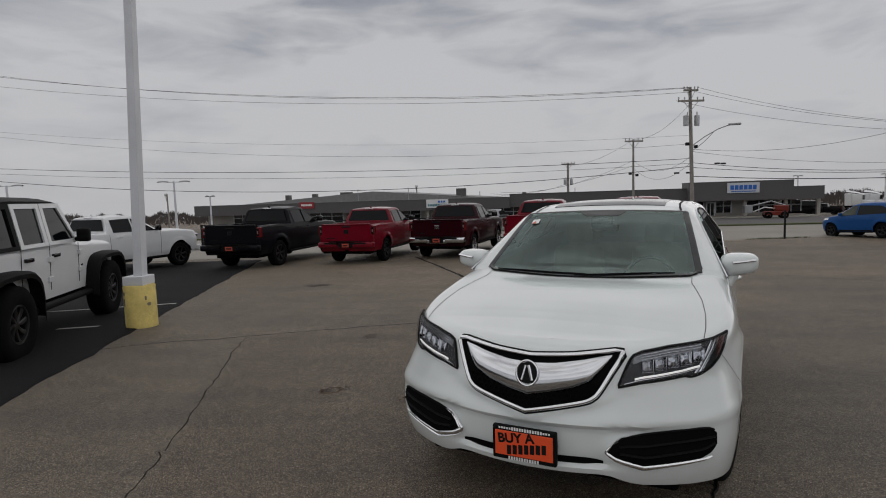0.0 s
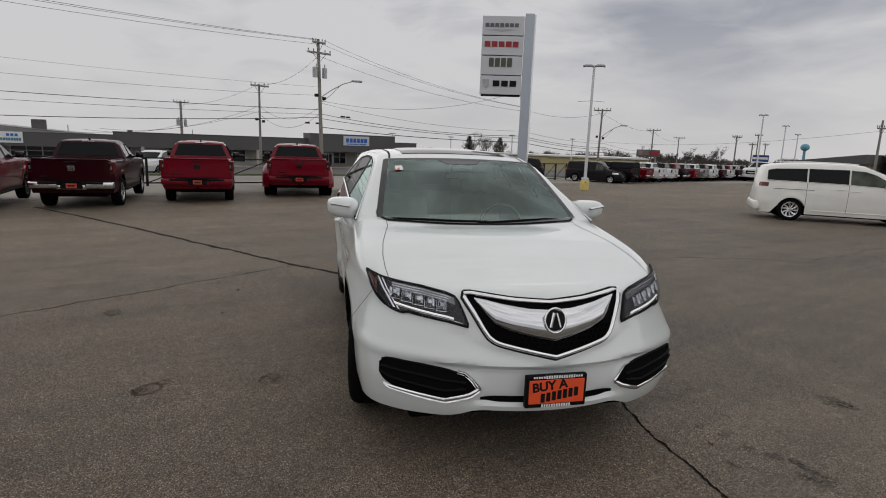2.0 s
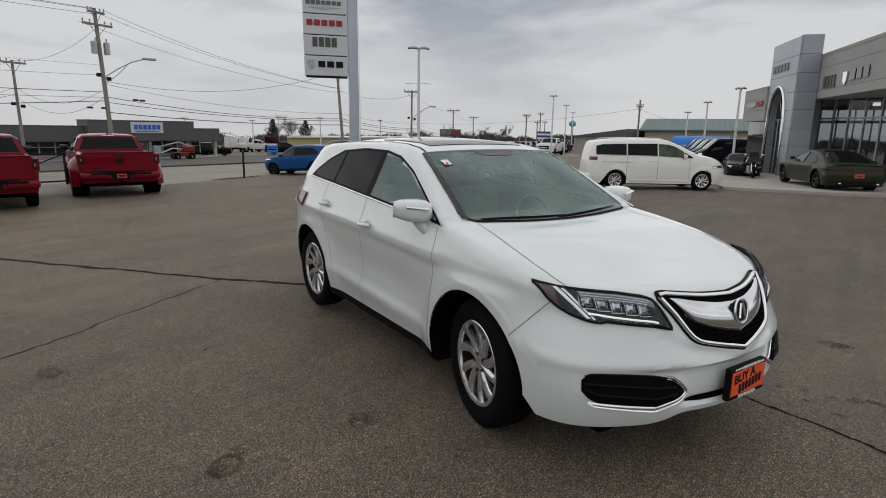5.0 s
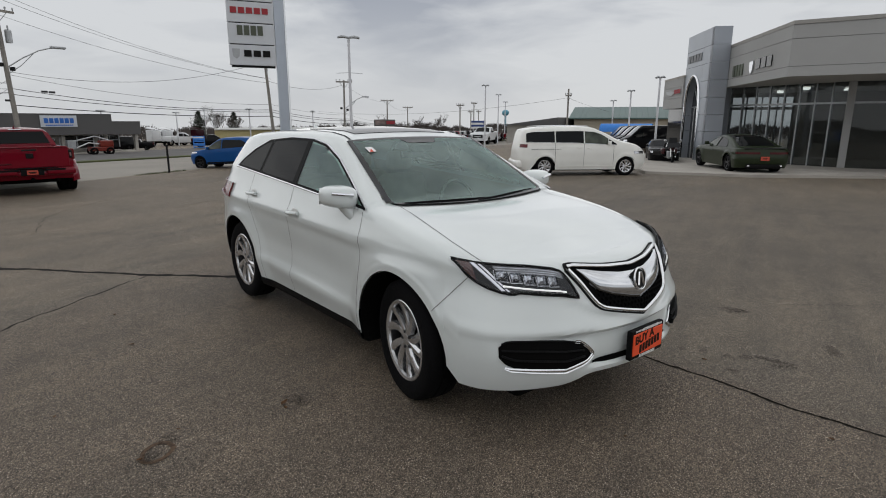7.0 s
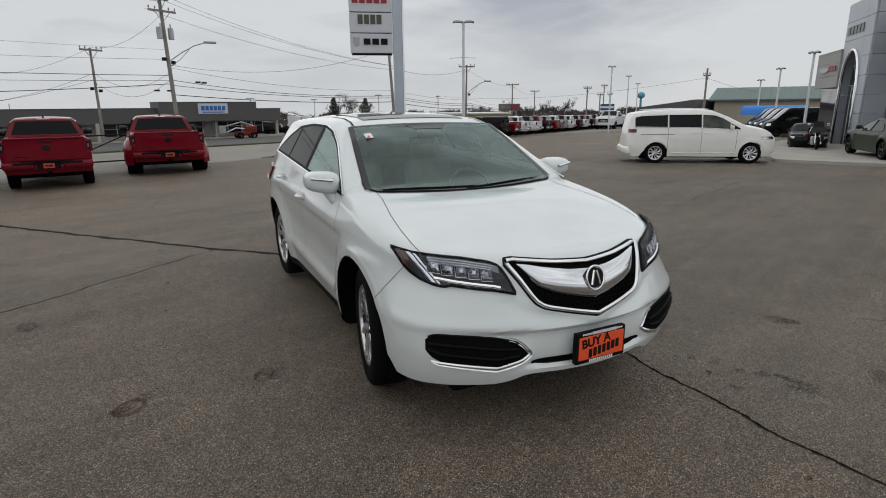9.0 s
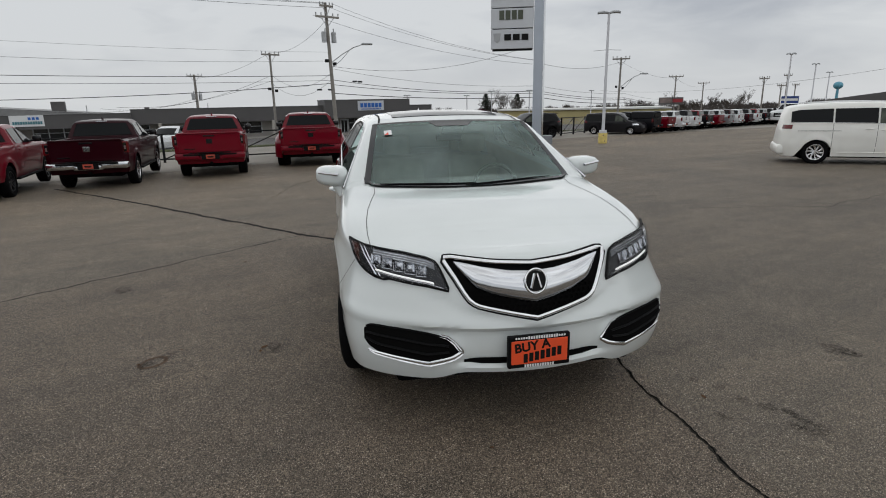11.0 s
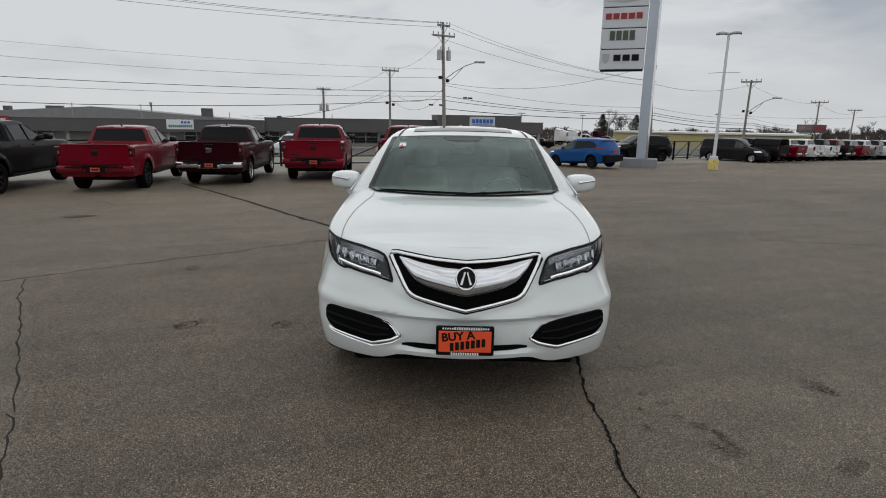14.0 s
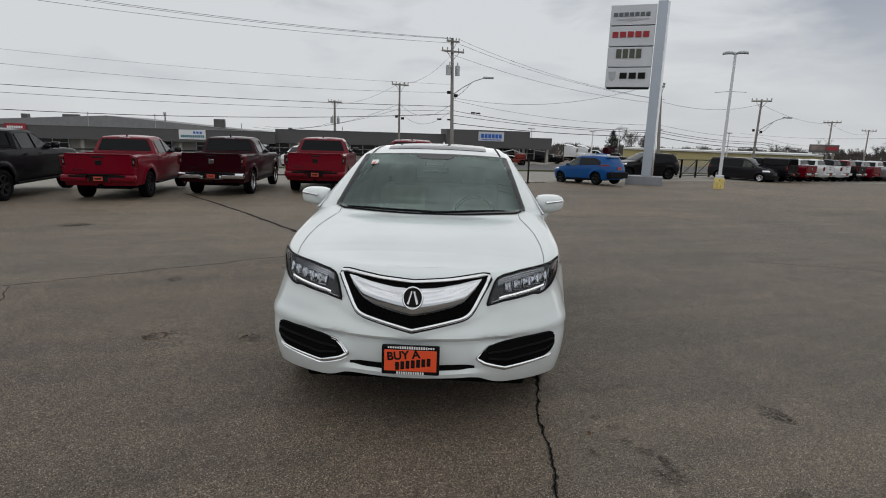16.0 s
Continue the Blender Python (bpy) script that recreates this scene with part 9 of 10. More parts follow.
def wall_slab(parent, name, a, b, z0, z1, thick, mat, label=""):
    """An upright slab between two ground points, thick away from the outside."""
    a, b = Vector((a[0], a[1], 0)), Vector((b[0], b[1], 0))
    d = (b - a).normalized()
    n = Vector((-d.y, d.x, 0))
    if n.x < 0:
        n = -n
    bm = bmesh.new()
    pts = [a, b, b + n * thick, a + n * thick]
    lo = [bm.verts.new(p + Vector((0, 0, z0))) for p in pts]
    hi = [bm.verts.new(p + Vector((0, 0, z1))) for p in pts]
    bm.faces.new(lo[::-1])
    bm.faces.new(hi)
    for i in range(4):
        j = (i + 1) % 4
        bm.faces.new((lo[i], lo[j], hi[j], hi[i]))
    bmesh.ops.recalc_face_normals(bm, faces=bm.faces)
    return part(name, bm, mat, parent, label)


PORTAL = (1.22, 3.45)
LETTERS = (3.6, 2.2)


def build_showroom():
    t = thing("showroom", Matrix.Translation((0, 0.42, 0)), "modern dealer showroom with stucco fascia and glass front", "building")
    joint = shader("dark_panel_joint", (0.08, 0.08, 0.085), rough=0.8)
    A, B, C = (28.9, 4.15), (21.9, 1.55), (21.4, -12.0)
    z0, z1 = 3.28, 5.18
    # fascia in courses with reveals
    for p, q in ((A, B), (B, C)):
        wall_slab(t, "fascia_backing", (p[0] + 0.05, p[1]), (q[0] + 0.05, q[1]), z0 + 0.02, z1 - 0.02, 0.4, joint)
        n = 4 if p is A else 5
        for i in range(n):
            u0, u1 = i / n, (i + 1) / n
            P0 = (lerp(p[0], q[0], u0), lerp(p[1], q[1], u0))
            P1 = (lerp(p[0], q[0], u1), lerp(p[1], q[1], u1))
            for c0, c1 in ((z0, z0 + 0.34), (z0 + 0.355, z1 - 0.62), (z1 - 0.605, z1 - 0.14)):
                wall_slab(t, "fascia_panel", P0, P1, c0, c1, 0.06, STUCCO)
        wall_slab(t, "coping", (p[0] - 0.03, p[1]), (q[0] - 0.03, q[1]), z1 - 0.13, z1, 0.5, shader("pale_coping", (0.30, 0.29, 0.27), rough=0.6))
    bm = bmesh.new()
    add_poly(bm, [(A[0], A[1], z0), (B[0], B[1], z0), (C[0], C[1], z0), (36, -12, z0), (36, 4.1, z0)])
    part("soffit", bm, shader("pale_soffit", (0.42, 0.41, 0.39), rough=0.8, blotch=0.04), t)
    bm = bmesh.new()
    add_poly(bm, [(A[0], A[1], z1 - 0.2), (B[0], B[1], z1 - 0.2), (C[0], C[1], z1 - 0.2), (36, -12, z1 - 0.2), (36, 4.1, z1 - 0.2)])
    part("roof", bm, FASCIA, t)
    # glass front
    G = [(29.2, 3.75), (26.0, -0.78), (25.9, -12.0)]
    zg = -0.33
    for p, q, n in ((G[0], G[1], 8), (G[1], G[2], 7)):
        for i in range(n):
            P0 = (lerp(p[0], q[0], i / n), lerp(p[1], q[1], i / n))
            P1 = (lerp(p[0], q[0], (i + 1) / n), lerp(p[1], q[1], (i + 1) / n))
            for c0, c1 in ((zg + 0.12, 2.42), (2.48, z0)):
                wall_slab(t, "glass_pane", P0, P1, c0, c1, 0.02, SHOWGLASS)
            d = Vector((P1[0] - P0[0], P1[1] - P0[1], 0)).normalized() * 0.05
            wall_slab(t, "mullion", (P0[0] - 0.03, P0[1]), (P0[0] - 0.03 + d.x, P0[1] + d.y), zg, z0, 0.12, STEEL)
            wall_slab(t, "transom", (P0[0] - 0.02, P0[1]), (P1[0] - 0.02, P1[1]), 2.41, 2.49, 0.10, STEEL)
            wall_slab(t, "sill", (P0[0] - 0.02, P0[1]), (P1[0] - 0.02, P1[1]), zg - 0.1, zg + 0.13, 0.12, CONCRETE)
    part("column", box(25.86, 26.06, -0.98, -0.72, zg - 0.1, z0, 0.01), STUCCO, t)
    wall_slab(t, "tower_return", (28.55, 4.25), (29.25, 3.68), -0.5, z0, 0.2, SILVERPANEL)
    # the room behind the glass
    part("inner_wall", box(35.6, 35.9, -12, 0.8, -0.6, z0, 0), MALLWALL, t)
    for z_a, z_b in ((-0.6, 0.25), (2.35, 2.5), (3.05, z0)):
        part("rear_glazing_rail", box(35.6, 35.75, 0.8, 4.0, z_a, z_b, 0), MALLWALL, t)
    for k in range(5):
        part("rear_mullion", box(35.6, 35.72, 0.8 + 0.78 * k, 0.88 + 0.78 * k, 0.25, 3.05, 0), STEEL, t)
    part("inner_floor", box(26.4, 35.6, -12, 3.2, -0.5, -0.3, 0), CONCRETE, t)
    for i, (x, y) in enumerate(((29.5, 0.6), (31.0, -1.2), (28.5, -2.6), (30.5, -4.6), (32.6, 1.6))):
        part("ceiling_light", box(x - 0.6, x + 0.6, y - 0.15, y + 0.15, z0 - 0.12, z0 - 0.05, 0), shader("ceiling_tube", (1.0, 0.97, 0.9), emit=2.2), t)
    # lettering on the fascia: plain blocks
    d = Vector((B[0] - A[0], B[1] - A[1], 0))
    nrm = Vector((d.y, -d.x, 0)).normalized()
    if nrm.x > 0:
        nrm = -nrm
    at_ = lambda u, z: Vector((A[0], A[1], 0)) + d * u + nrm * 0.02 + Vector((0, 0, z))
    letter_blocks(t, "fascia_lettering", at_(0.20, 3.68), d, (0, 0, 1), nrm, 1.35, 0.48, 4, shader("sign_olive_metal", (0.10, 0.115, 0.08), rough=0.4, metal=0.4))
    letter_blocks(t, "fascia_lettering", at_(0.57, 3.80), d, (0, 0, 1), nrm, 1.75, 0.40, 3, GLOSS)
    part("fascia_emblem", prism([at_(0.49, 4.15), at_(0.545, 4.15), at_(0.54, 3.8), at_(0.518, 3.65), at_(0.495, 3.8)], nrm, 0.05), SATIN, t)
    # the entrance tower with its arched portal
    L_, M_, R_ = Vector((31.3, 6.12, 0)), Vector((27.75, 4.6, 0)), Vector((28.35, 4.0, 0))
    top = 6.02
    fd = (L_ - M_).normalized()
    fn = Vector((fd.y, -fd.x, 0))
    if fn.x > 0:
        fn = -fn
    wid = (L_ - M_).length
    n = 8
    # core, cut through by the portal: two jambs and a head of panels
    near, far = PORTAL
    for u0, u1 in ((0.0, near), (far, wid)):
        for k in range(n):
            c0, c1 = lerp(-0.4, top, k / n) + 0.012, lerp(-0.4, top, (k + 1) / n) - 0.004
            p0, p1 = M_ + fd * u0, M_ + fd * u1
            bm = bmesh.new()
            q = [p0, p1, p1 - fn * 0.8, p0 - fn * 0.8]
            lo = [bm.verts.new(v + Vector((0, 0, c0))) for v in q]
            hi = [bm.verts.new(v + Vector((0, 0, c1))) for v in q]
            bm.faces.new(lo[::-1])
            bm.faces.new(hi)
            for i in range(4):
                bm.faces.new((lo[i], lo[(i + 1) % 4], hi[(i + 1) % 4], hi[i]))
            bmesh.ops.recalc_face_normals(bm, faces=bm.faces)
            part("tower_panel", bm, SILVERPANEL, t)
    for k in range(n):
        c0, c1 = lerp(-0.4, top, k / n) + 0.012, lerp(-0.4, top, (k + 1) / n) - 0.004
        bm = bmesh.new()
        q = [M_, R_, R_ - fn * 0.1 + fd * 0.1, M_ + fd * 0.3]
        lo = [bm.verts.new(v + Vector((0, 0, c0))) for v in q]
        hi = [bm.verts.new(v + Vector((0, 0, c1))) for v in q]
        bm.faces.new(lo[::-1])
        bm.faces.new(hi)
        for i in range(4):
            bm.faces.new((lo[i], lo[(i + 1) % 4], hi[(i + 1) % 4], hi[i]))
        bmesh.ops.recalc_face_normals(bm, faces=bm.faces)
        part("tower_panel", bm, SILVERPANEL, t)
    # head over the arch
    cx, spring, rad = (near + far) / 2, 2.42, (far - near) / 2
    rise = 1.55
    bm = bmesh.new()
    arc = [(cx + rad * math.cos(a), spring + rise * math.sin(a)) for a in np.linspace(0, math.pi, 19)]
    f_pts = [(near, spring)] + [(x, z) for x, z in arc[::-1][1:-1]] + [(far, spring), (far, top), (near, top)]
    front = [bm.verts.new(M_ + fd * x + Vector((0, 0, z)) + fn * 0.002) for x, z in f_pts]
    back = [bm.verts.new(M_ + fd * x + Vector((0, 0, z)) - fn * 0.7) for x, z in f_pts]
    bm.faces.new(front)
    bm.faces.new(back[::-1])
    for i in range(len(front)):
        j = (i + 1) % len(front)
        bm.faces.new((front[i], back[i], back[j], front[j]))
    bmesh.ops.recalc_face_normals(bm, faces=bm.faces)
    bmesh.ops.triangulate(bm, faces=[f for f in bm.faces if len(f.verts) > 4])
    part("tower_head", bm, SILVERPANEL, t)
    for k in range(1, n):
        z = lerp(-0.4, top, k / n)
        if z > spring + rise + 0.05:
            part("panel_joint", cyl(M_ + fd * 0.02 + fn * 0.004 + Vector((0, 0, z)), M_ + fd * (wid - 0.02) + fn * 0.004 + Vector((0, 0, z)), 0.008, seg=4), joint, t)
    ring = [(far, -0.3), (far, spring)] + arc[1:-1] + [(near, spring), (near, -0.3)]
    part("arch_trim", tube([M_ + fd * x + fn * 0.03 + Vector((0, 0, z)) for x, z in ring], 0.07, 8), CHROME, t, "bright arch trim", smooth=60)
    bm = bmesh.new()
    add_poly(bm, [M_ + fd * x - fn * 0.35 + Vector((0, 0, z)) for x, z in ring])
    pg = part("portal_glass", bm, SHOPGLASS, t, "dark portal glazing")
    for a, b in (((cx, -0.3), (cx, spring + rise * 0.93)), ((near, spring), (far, spring)), ((cx, spring), (cx + rad * 0.7, spring + rise * 0.68)), ((cx, spring), (cx - rad * 0.7, spring + rise * 0.68)), ((cx - rad * 0.5, -0.3), (cx - rad * 0.5, spring)), ((cx + rad * 0.5, -0.3), (cx + rad * 0.5, spring))):
        part("portal_bar", cyl(M_ + fd * a[0] - fn * 0.32 + Vector((0, 0, a[1])), M_ + fd * b[0] - fn * 0.32 + Vector((0, 0, b[1])), 0.035, seg=6), STEEL, pg)
    letter_blocks(t, "tower_lettering", M_ + fd * LETTERS[0] + Vector((0, 0, 4.65)), -fd, (0, 0, 1), fn, LETTERS[1], 0.36, 5, shader("dark_sign_metal", (0.08, 0.085, 0.09), rough=0.4, metal=0.5))
    # the far wing beyond the tower
    W0, W1 = Vector((31.3, 6.20, 0)), Vector((35.0, 7.73, 0))
    for c0, c1 in ((2.40, 2.95), (2.96, 3.55), (3.56, 4.02)):
        wall_slab(t, "wing_fascia", W0, W1, c0, c1, 0.5, STUCCO)
    wall_slab(t, "wing_coping", W0 + Vector((-0.03, 0, 0)), W1 + Vector((-0.03, 0, 0)), 4.02, 4.12, 0.5, MALLWALL)
    wn = Vector((W0.y - W1.y, W1.x - W0.x, 0)).normalized() * 0.06
    at_w = lambda u, z: W0.lerp(W1, u) + wn + Vector((0, 0, z))
    part("wing_emblem", prism([at_w(0.38, 3.32), at_w(0.55, 3.40), at_w(0.84, 3.38), at_w(0.72, 3.20), at_w(0.55, 3.12), at_w(0.42, 3.18)], -wn, 0.05), STEEL, t)
    letter_blocks(t, "wing_lettering", at_w(0.36, 3.20), W0 - W1, (0, 0, 1), wn, 1.2, 0.22, 5, shader("sign_red_ink", (0.11, 0.02, 0.022), rough=0.5))
    wall_slab(t, "wing_wall", W0 + Vector((0.5, -0.3, 0)), W1 + Vector((0.5, -0.3, 0)), -0.6, 2.40, 0.3, SHOPGLASS)
    # raised concrete apron with a kerb
    bm = bmesh.new()
    pts = [(18.9, 6.1), (19.2, 2.7), (21.4, -1.2), (21.4, -12), (36, -12), (36, 9.0), (27.0, 9.0)]
    add_poly(bm, [(x, y, slope(x, y) + 0.10) for x, y in pts])
    f = bm.faces[:]
    r = bmesh.ops.extrude_face_region(bm, geom=f)
    bmesh.ops.translate(bm, vec=(0, 0, -0.3), verts=[v for v in r["geom"] if isinstance(v, bmesh.types.BMVert)])
    bmesh.ops.recalc_face_normals(bm, faces=bm.faces)
    bmesh.ops.triangulate(bm, faces=[q for q in bm.faces if len(q.verts) > 4])
    tagged(link("apron", bm, CONCRETE), "pale concrete apron before the showroom", "pavement", kind="structure")


SHOWGLASS = clear_glass("showroom_glass", (0.52, 0.55, 0.56), 0.8)
build_showroom()


def motorcycle(m):
    t = thing("motorcycle", m, "dark red touring motorcycle on the showroom apron", "motorcycle")
    for x in (-0.72, 0.78):
        w = part("tyre", add_lathe(bmesh.new(), tyre_profile(0.32, 0.13, 0.2), Matrix.Translation((x, 0, 0.32)), 24), RUBBER, t, smooth=50)
        part("rim", add_lathe(bmesh.new(), [(0.2, 0.05), (0.19, 0.03), (0.05, 0.04), (0.05, -0.04), (0.19, -0.03), (0.2, -0.05)], Matrix.Translation((x, 0, 0.32)), 24), DARKALLOY, w)
    red = paint("cherry_red_paint", (0.035, 0.004, 0.006))
    part("engine", box(-0.25, 0.35, -0.2, 0.2, 0.2, 0.62, 0.06), STEEL, t)
    part("tank", box(-0.05, 0.5, -0.16, 0.16, 0.68, 0.95, 0.09), red, t, smooth=60)
    part("saddle", box(-0.75, 0.0, -0.18, 0.18, 0.62, 0.78, 0.06), BLACK, t, smooth=60)
    part("top_box", box(-1.15, -0.75, -0.25, 0.25, 0.75, 1.05, 0.07), BLACK, t, smooth=60)
    for sd in (1, -1):
        part("pannier", box(-1.0, -0.45, sd * 0.32 - 0.12, sd * 0.32 + 0.12, 0.42, 0.74, 0.06), red, t, smooth=60)
        part("exhaust", tube([(0.2, sd * 0.22, 0.3), (-0.4, sd * 0.25, 0.26), (-1.05, sd * 0.25, 0.28)], 0.05, 8), CHROME, t)
        part("fork", cyl((0.78, sd * 0.09, 0.32), (0.5, sd * 0.1, 0.95), 0.03, seg=8), CHROME, t)
        part("mirror", box(0.40, 0.45, sd * 0.42 - 0.07, sd * 0.42 + 0.07, 1.18, 1.28, 0.02), CHROME, t)
    part("fairing", prism([(0.45, -0.38, 0.85), (0.45, 0.38, 0.85), (0.42, 0.30, 1.12), (0.42, -0.30, 1.12)], (1, 0, 0), 0.28), GLOSS, t)
    part("windshield", prism([(0.55, -0.24, 1.12), (0.55, 0.24, 1.12), (0.42, 0.2, 1.38), (0.42, -0.2, 1.38)], (1, 0, 0.4), 0.01), DARKGLASS, t)
    part("handlebar", tube([(0.3, -0.42, 1.05), (0.45, -0.15, 1.0), (0.45, 0.15, 1.0), (0.3, 0.42, 1.05)], 0.018, 6), BLACK, t)


motorcycle(heading(25.7, 6.2, -0.95, -0.3, 0.80, 0.12))


# The grey base stands in for the sky's reflection in the sloping screens.
VANSCREEN = shader("sky_toned_screen_glass", (0.16, 0.17, 0.18), rough=0.10, spec=1.0)


def cargo_van(m, label):
    wagon("cargo_van", m, BLACKPAINT, label, dict(nose=[(0.3, 2.66), (0.6, 2.78), (0.95, 2.74), (1.15, 2.6)], stern=[(0.3, -2.7), (2.4, -2.68)], width=[(0.3, 0.95), (0.8, 1.0), (1.3, 0.99)], belt=[(-3, 1.35), (3, 1.25)], edge=[(-2.8, 2.38), (0.7, 2.40), (0.95, 2.34), (1.15, 2.22), (1.95, 1.42), (2.2, 1.30), (2.6, 1.12), (2.75, 1.0)], crown=[(-3, 0.03), (0.9, 0.04), (1.6, 0.07), (3, 0.05)], axles=(1.75, -1.75), arch=0.42, hub=0.36, low=0.35, nose_x=1.9, tail_x=-2.5, n_nose=3.0, n_tail=8.0, tumble=0.10), [("door_window", 0.75, 1.62, [(0.75, 2.0), (1.1, 1.98), (1.7, 1.48)])], [(1.75, 0.36, 0.24, 0.22), (-1.75, 0.36, 0.24, 0.22)], category="van", rim=DARKALLOY, lamps=[("headlamp", 18, 48, 0.92, 1.12, LAMPSILVER)], mirror=(1.55, 1.0, 1.40), group="vans by the showroom", extra=lambda t, s: part("windscreen", s.screen(1.02, 1.93, lambda x: 0.86), VANSCREEN, t, "sloping windscreen, pale with painted sky reflection"))


def build_beyond():
    for i in range(4):
        cargo_van(heading(42.0 + 2.5 * i, 10.0 + 1.0 * i, -0.42, 0.91, 0.78), "black cargo van in a row beside the showroom")
    # a long blue cover behind the vans
    rows = []
    for i in range(14):
        u = i / 13
        x, y = lerp(50.0, 51.5, u), lerp(15.6, 11.4, u)
        zb = -0.5
        rows.append([Vector((x + 0.9 * math.cos(a) * 0.8, y, zb + 1.25 + 0.72 * math.sin(a))) for a in np.linspace(0, math.pi, 9)])
    bm = bmesh.new()
    add_grid(bm, rows)
    tagged(link("canopy_cover", bm, BLUEPAINT, smooth=60), "long bright blue vinyl cover behind the vans", "cover")
    t = thing("green_roof_hall", Matrix.Identity(4), "tan metal hall with a green pitched roof", "building")
    P0, P1 = Vector((64.9, 22.6, 0)), Vector((68.0, 7.5, 0))
    d = (P1 - P0)
    n = Vector((d.y, -d.x, 0)).normalized()
    if n.x > 0:
        n = -n
    bm = bmesh.new()
    q = [P0, P1, P1 - n * 14, P0 - n * 14]
    lo = [bm.verts.new(v + Vector((0, 0, -1.2))) for v in q]
    hi = [bm.verts.new(v + Vector((0, 0, 2.0))) for v in q]
    for i in range(4):
        bm.faces.new((lo[i], lo[(i + 1) % 4], hi[(i + 1) % 4], hi[i]))
    m0, m1 = bm.verts.new(P0 - n * 7 + Vector((0, 0, 3.25))), bm.verts.new(P1 - n * 7 + Vector((0, 0, 3.25)))
    bm.faces.new((hi[0], m0, hi[3]))
    bm.faces.new((hi[1], hi[2], m1))
    part("wall", bm, TANWALL, t)
    for sgn, e0, e1 in ((1, P0, P1), (-1, P0 - n * 14, P1 - n * 14)):
        dn = d.normalized()
        a0, a1 = e0 + n * 0.5 * sgn - dn * 0.6 + Vector((0, 0, 1.92)), e1 + n * 0.5 * sgn + dn * 0.6 + Vector((0, 0, 1.92))
        b0, b1 = P0 - n * 7 - dn * 0.6 + Vector((0, 0, 3.3)), P1 - n * 7 + dn * 0.6 + Vector((0, 0, 3.3))
        bm = bmesh.new()
        add_poly(bm, [a0, a1, b1, b0])
        r = bmesh.ops.extrude_face_region(bm, geom=bm.faces[:])
        bmesh.ops.translate(bm, vec=(0, 0, 0.15), verts=[v for v in r["geom"] if isinstance(v, bmesh.types.BMVert)])
        roof = part("roof", bm, GREENROOF, t)
        for k in range(1, 26):
            part("standing_seam", cyl(a0.lerp(a1, k / 26) + Vector((0, 0, 0.16)), b0.lerp(b1, k / 26) + Vector((0, 0, 0.16)), 0.03, seg=4), GREENROOF, roof)
    t = thing("annex", Matrix.Identity(4), "dark low shed beside the green-roofed hall", "building")
    part("wall", box(62, 70, 24, 30, -1.3, 1.2, 0), MALLWALL, t)
    part("roof", prism([(61.5, 23.5, 1.2), (61.5, 30.5, 1.2), (61.5, 23.5, 2.1)], (1, 0, 0), 9), FASCIA, t)
    t = thing("yellow_hall", Matrix.Identity(4), "long low yellow metal hall with a pale roof", "building")
    a, b = Vector((44.0, 60.5, 0)), Vector((59.5, 46.0, 0))
    dd = (b - a)
    nn = Vector((dd.y, -dd.x, 0)).normalized()
    if nn.y > 0:
        nn = -nn
    bm = bmesh.new()
    q = [a, b, b - nn * 10, a - nn * 10]
    lo = [bm.verts.new(v + Vector((0, 0, -2))) for v in q]
    hi = [bm.verts.new(v + Vector((0, 0, 0.52))) for v in q]
    for i in range(4):
        bm.faces.new((lo[i], lo[(i + 1) % 4], hi[(i + 1) % 4], hi[i]))
    bmesh.ops.recalc_face_normals(bm, faces=bm.faces)
    part("wall", bm, YELLOWWALL, t)
    for k in range(1, 60):
        p = a.lerp(b, k / 60) + nn * 0.02
        part("siding_rib", cyl(p + Vector((0, 0, -2)), p + Vector((0, 0, 0.5)), 0.035, seg=4, caps=False), YELLOWWALL, t)
    bm = bmesh.new()
    add_poly(bm, [v + Vector((0, 0, 0.55)) for v in (a + nn * 0.3, b + nn * 0.3, b - nn * 10, a - nn * 10)])
    r = bmesh.ops.extrude_face_region(bm, geom=bm.faces[:])
    bmesh.ops.translate(bm, vec=(0, 0, 0.18), verts=[v for v in r["geom"] if isinstance(v, bmesh.types.BMVert)])
    part("roof", bm, shader("pale_metal_roof", (0.62, 0.62, 0.60), rough=0.5), t)
    # water tower
    x, y = 135.3, 61.9
    t = thing("water_tower", pose(x, y, slope(x, y)), "pale blue water tower far away", "water tower")
    h = 3.6 - slope(x, y)
    part("stem", cyl((0, 0, 0), (0, 0, h), 0.34, 0.24, 12), WATERBLUE, t)
    bm = bmesh.new()
    bmesh.ops.create_uvsphere(bm, u_segments=20, v_segments=12, radius=0.92, matrix=Matrix.Translation((0, 0, h + 0.1)) @ Matrix.Diagonal((1, 1, 0.85, 1)))
    part("tank", bm, WATERBLUE, t, smooth=60)
    # roadside boards: plain shapes
    x, y = 78.4, 42.0
    t = thing("roadside_sign", pose(x, y, slope(x, y), 0, 0, -60), "dark blue roadside sign on posts", "sign")
    z = 1.2 - slope(x, y)
    part("board", box(-1.0, 1.0, -0.1, 0.1, z - 0.55, z + 0.5, 0.03), shader("navy_board", (0.02, 0.05, 0.20), rough=0.5), t)
    for q in (-0.7, 0.7):
        part("post", cyl((q, 0, 0), (q, 0, z - 0.3), 0.1, seg=8), STEEL, t)
    bmx = bmesh.new()
    add_box(bmx, -1.1, 0.9, -0.13, -0.1, z - 0.1, z + 0.2)
    add_box(bmx, -1.1, 0.4, -0.13, -0.1, z - 0.7, z - 0.4)
    part("lettering", bmx, WHITEINK, t)
    x, y = 64.6, 50.0
    t = thing("billboard", pose(x, y, slope(x, y), 0, 0, -50), "weathered roadside billboard above parked cars", "billboard")
    z = 0.7 - slope(x, y)
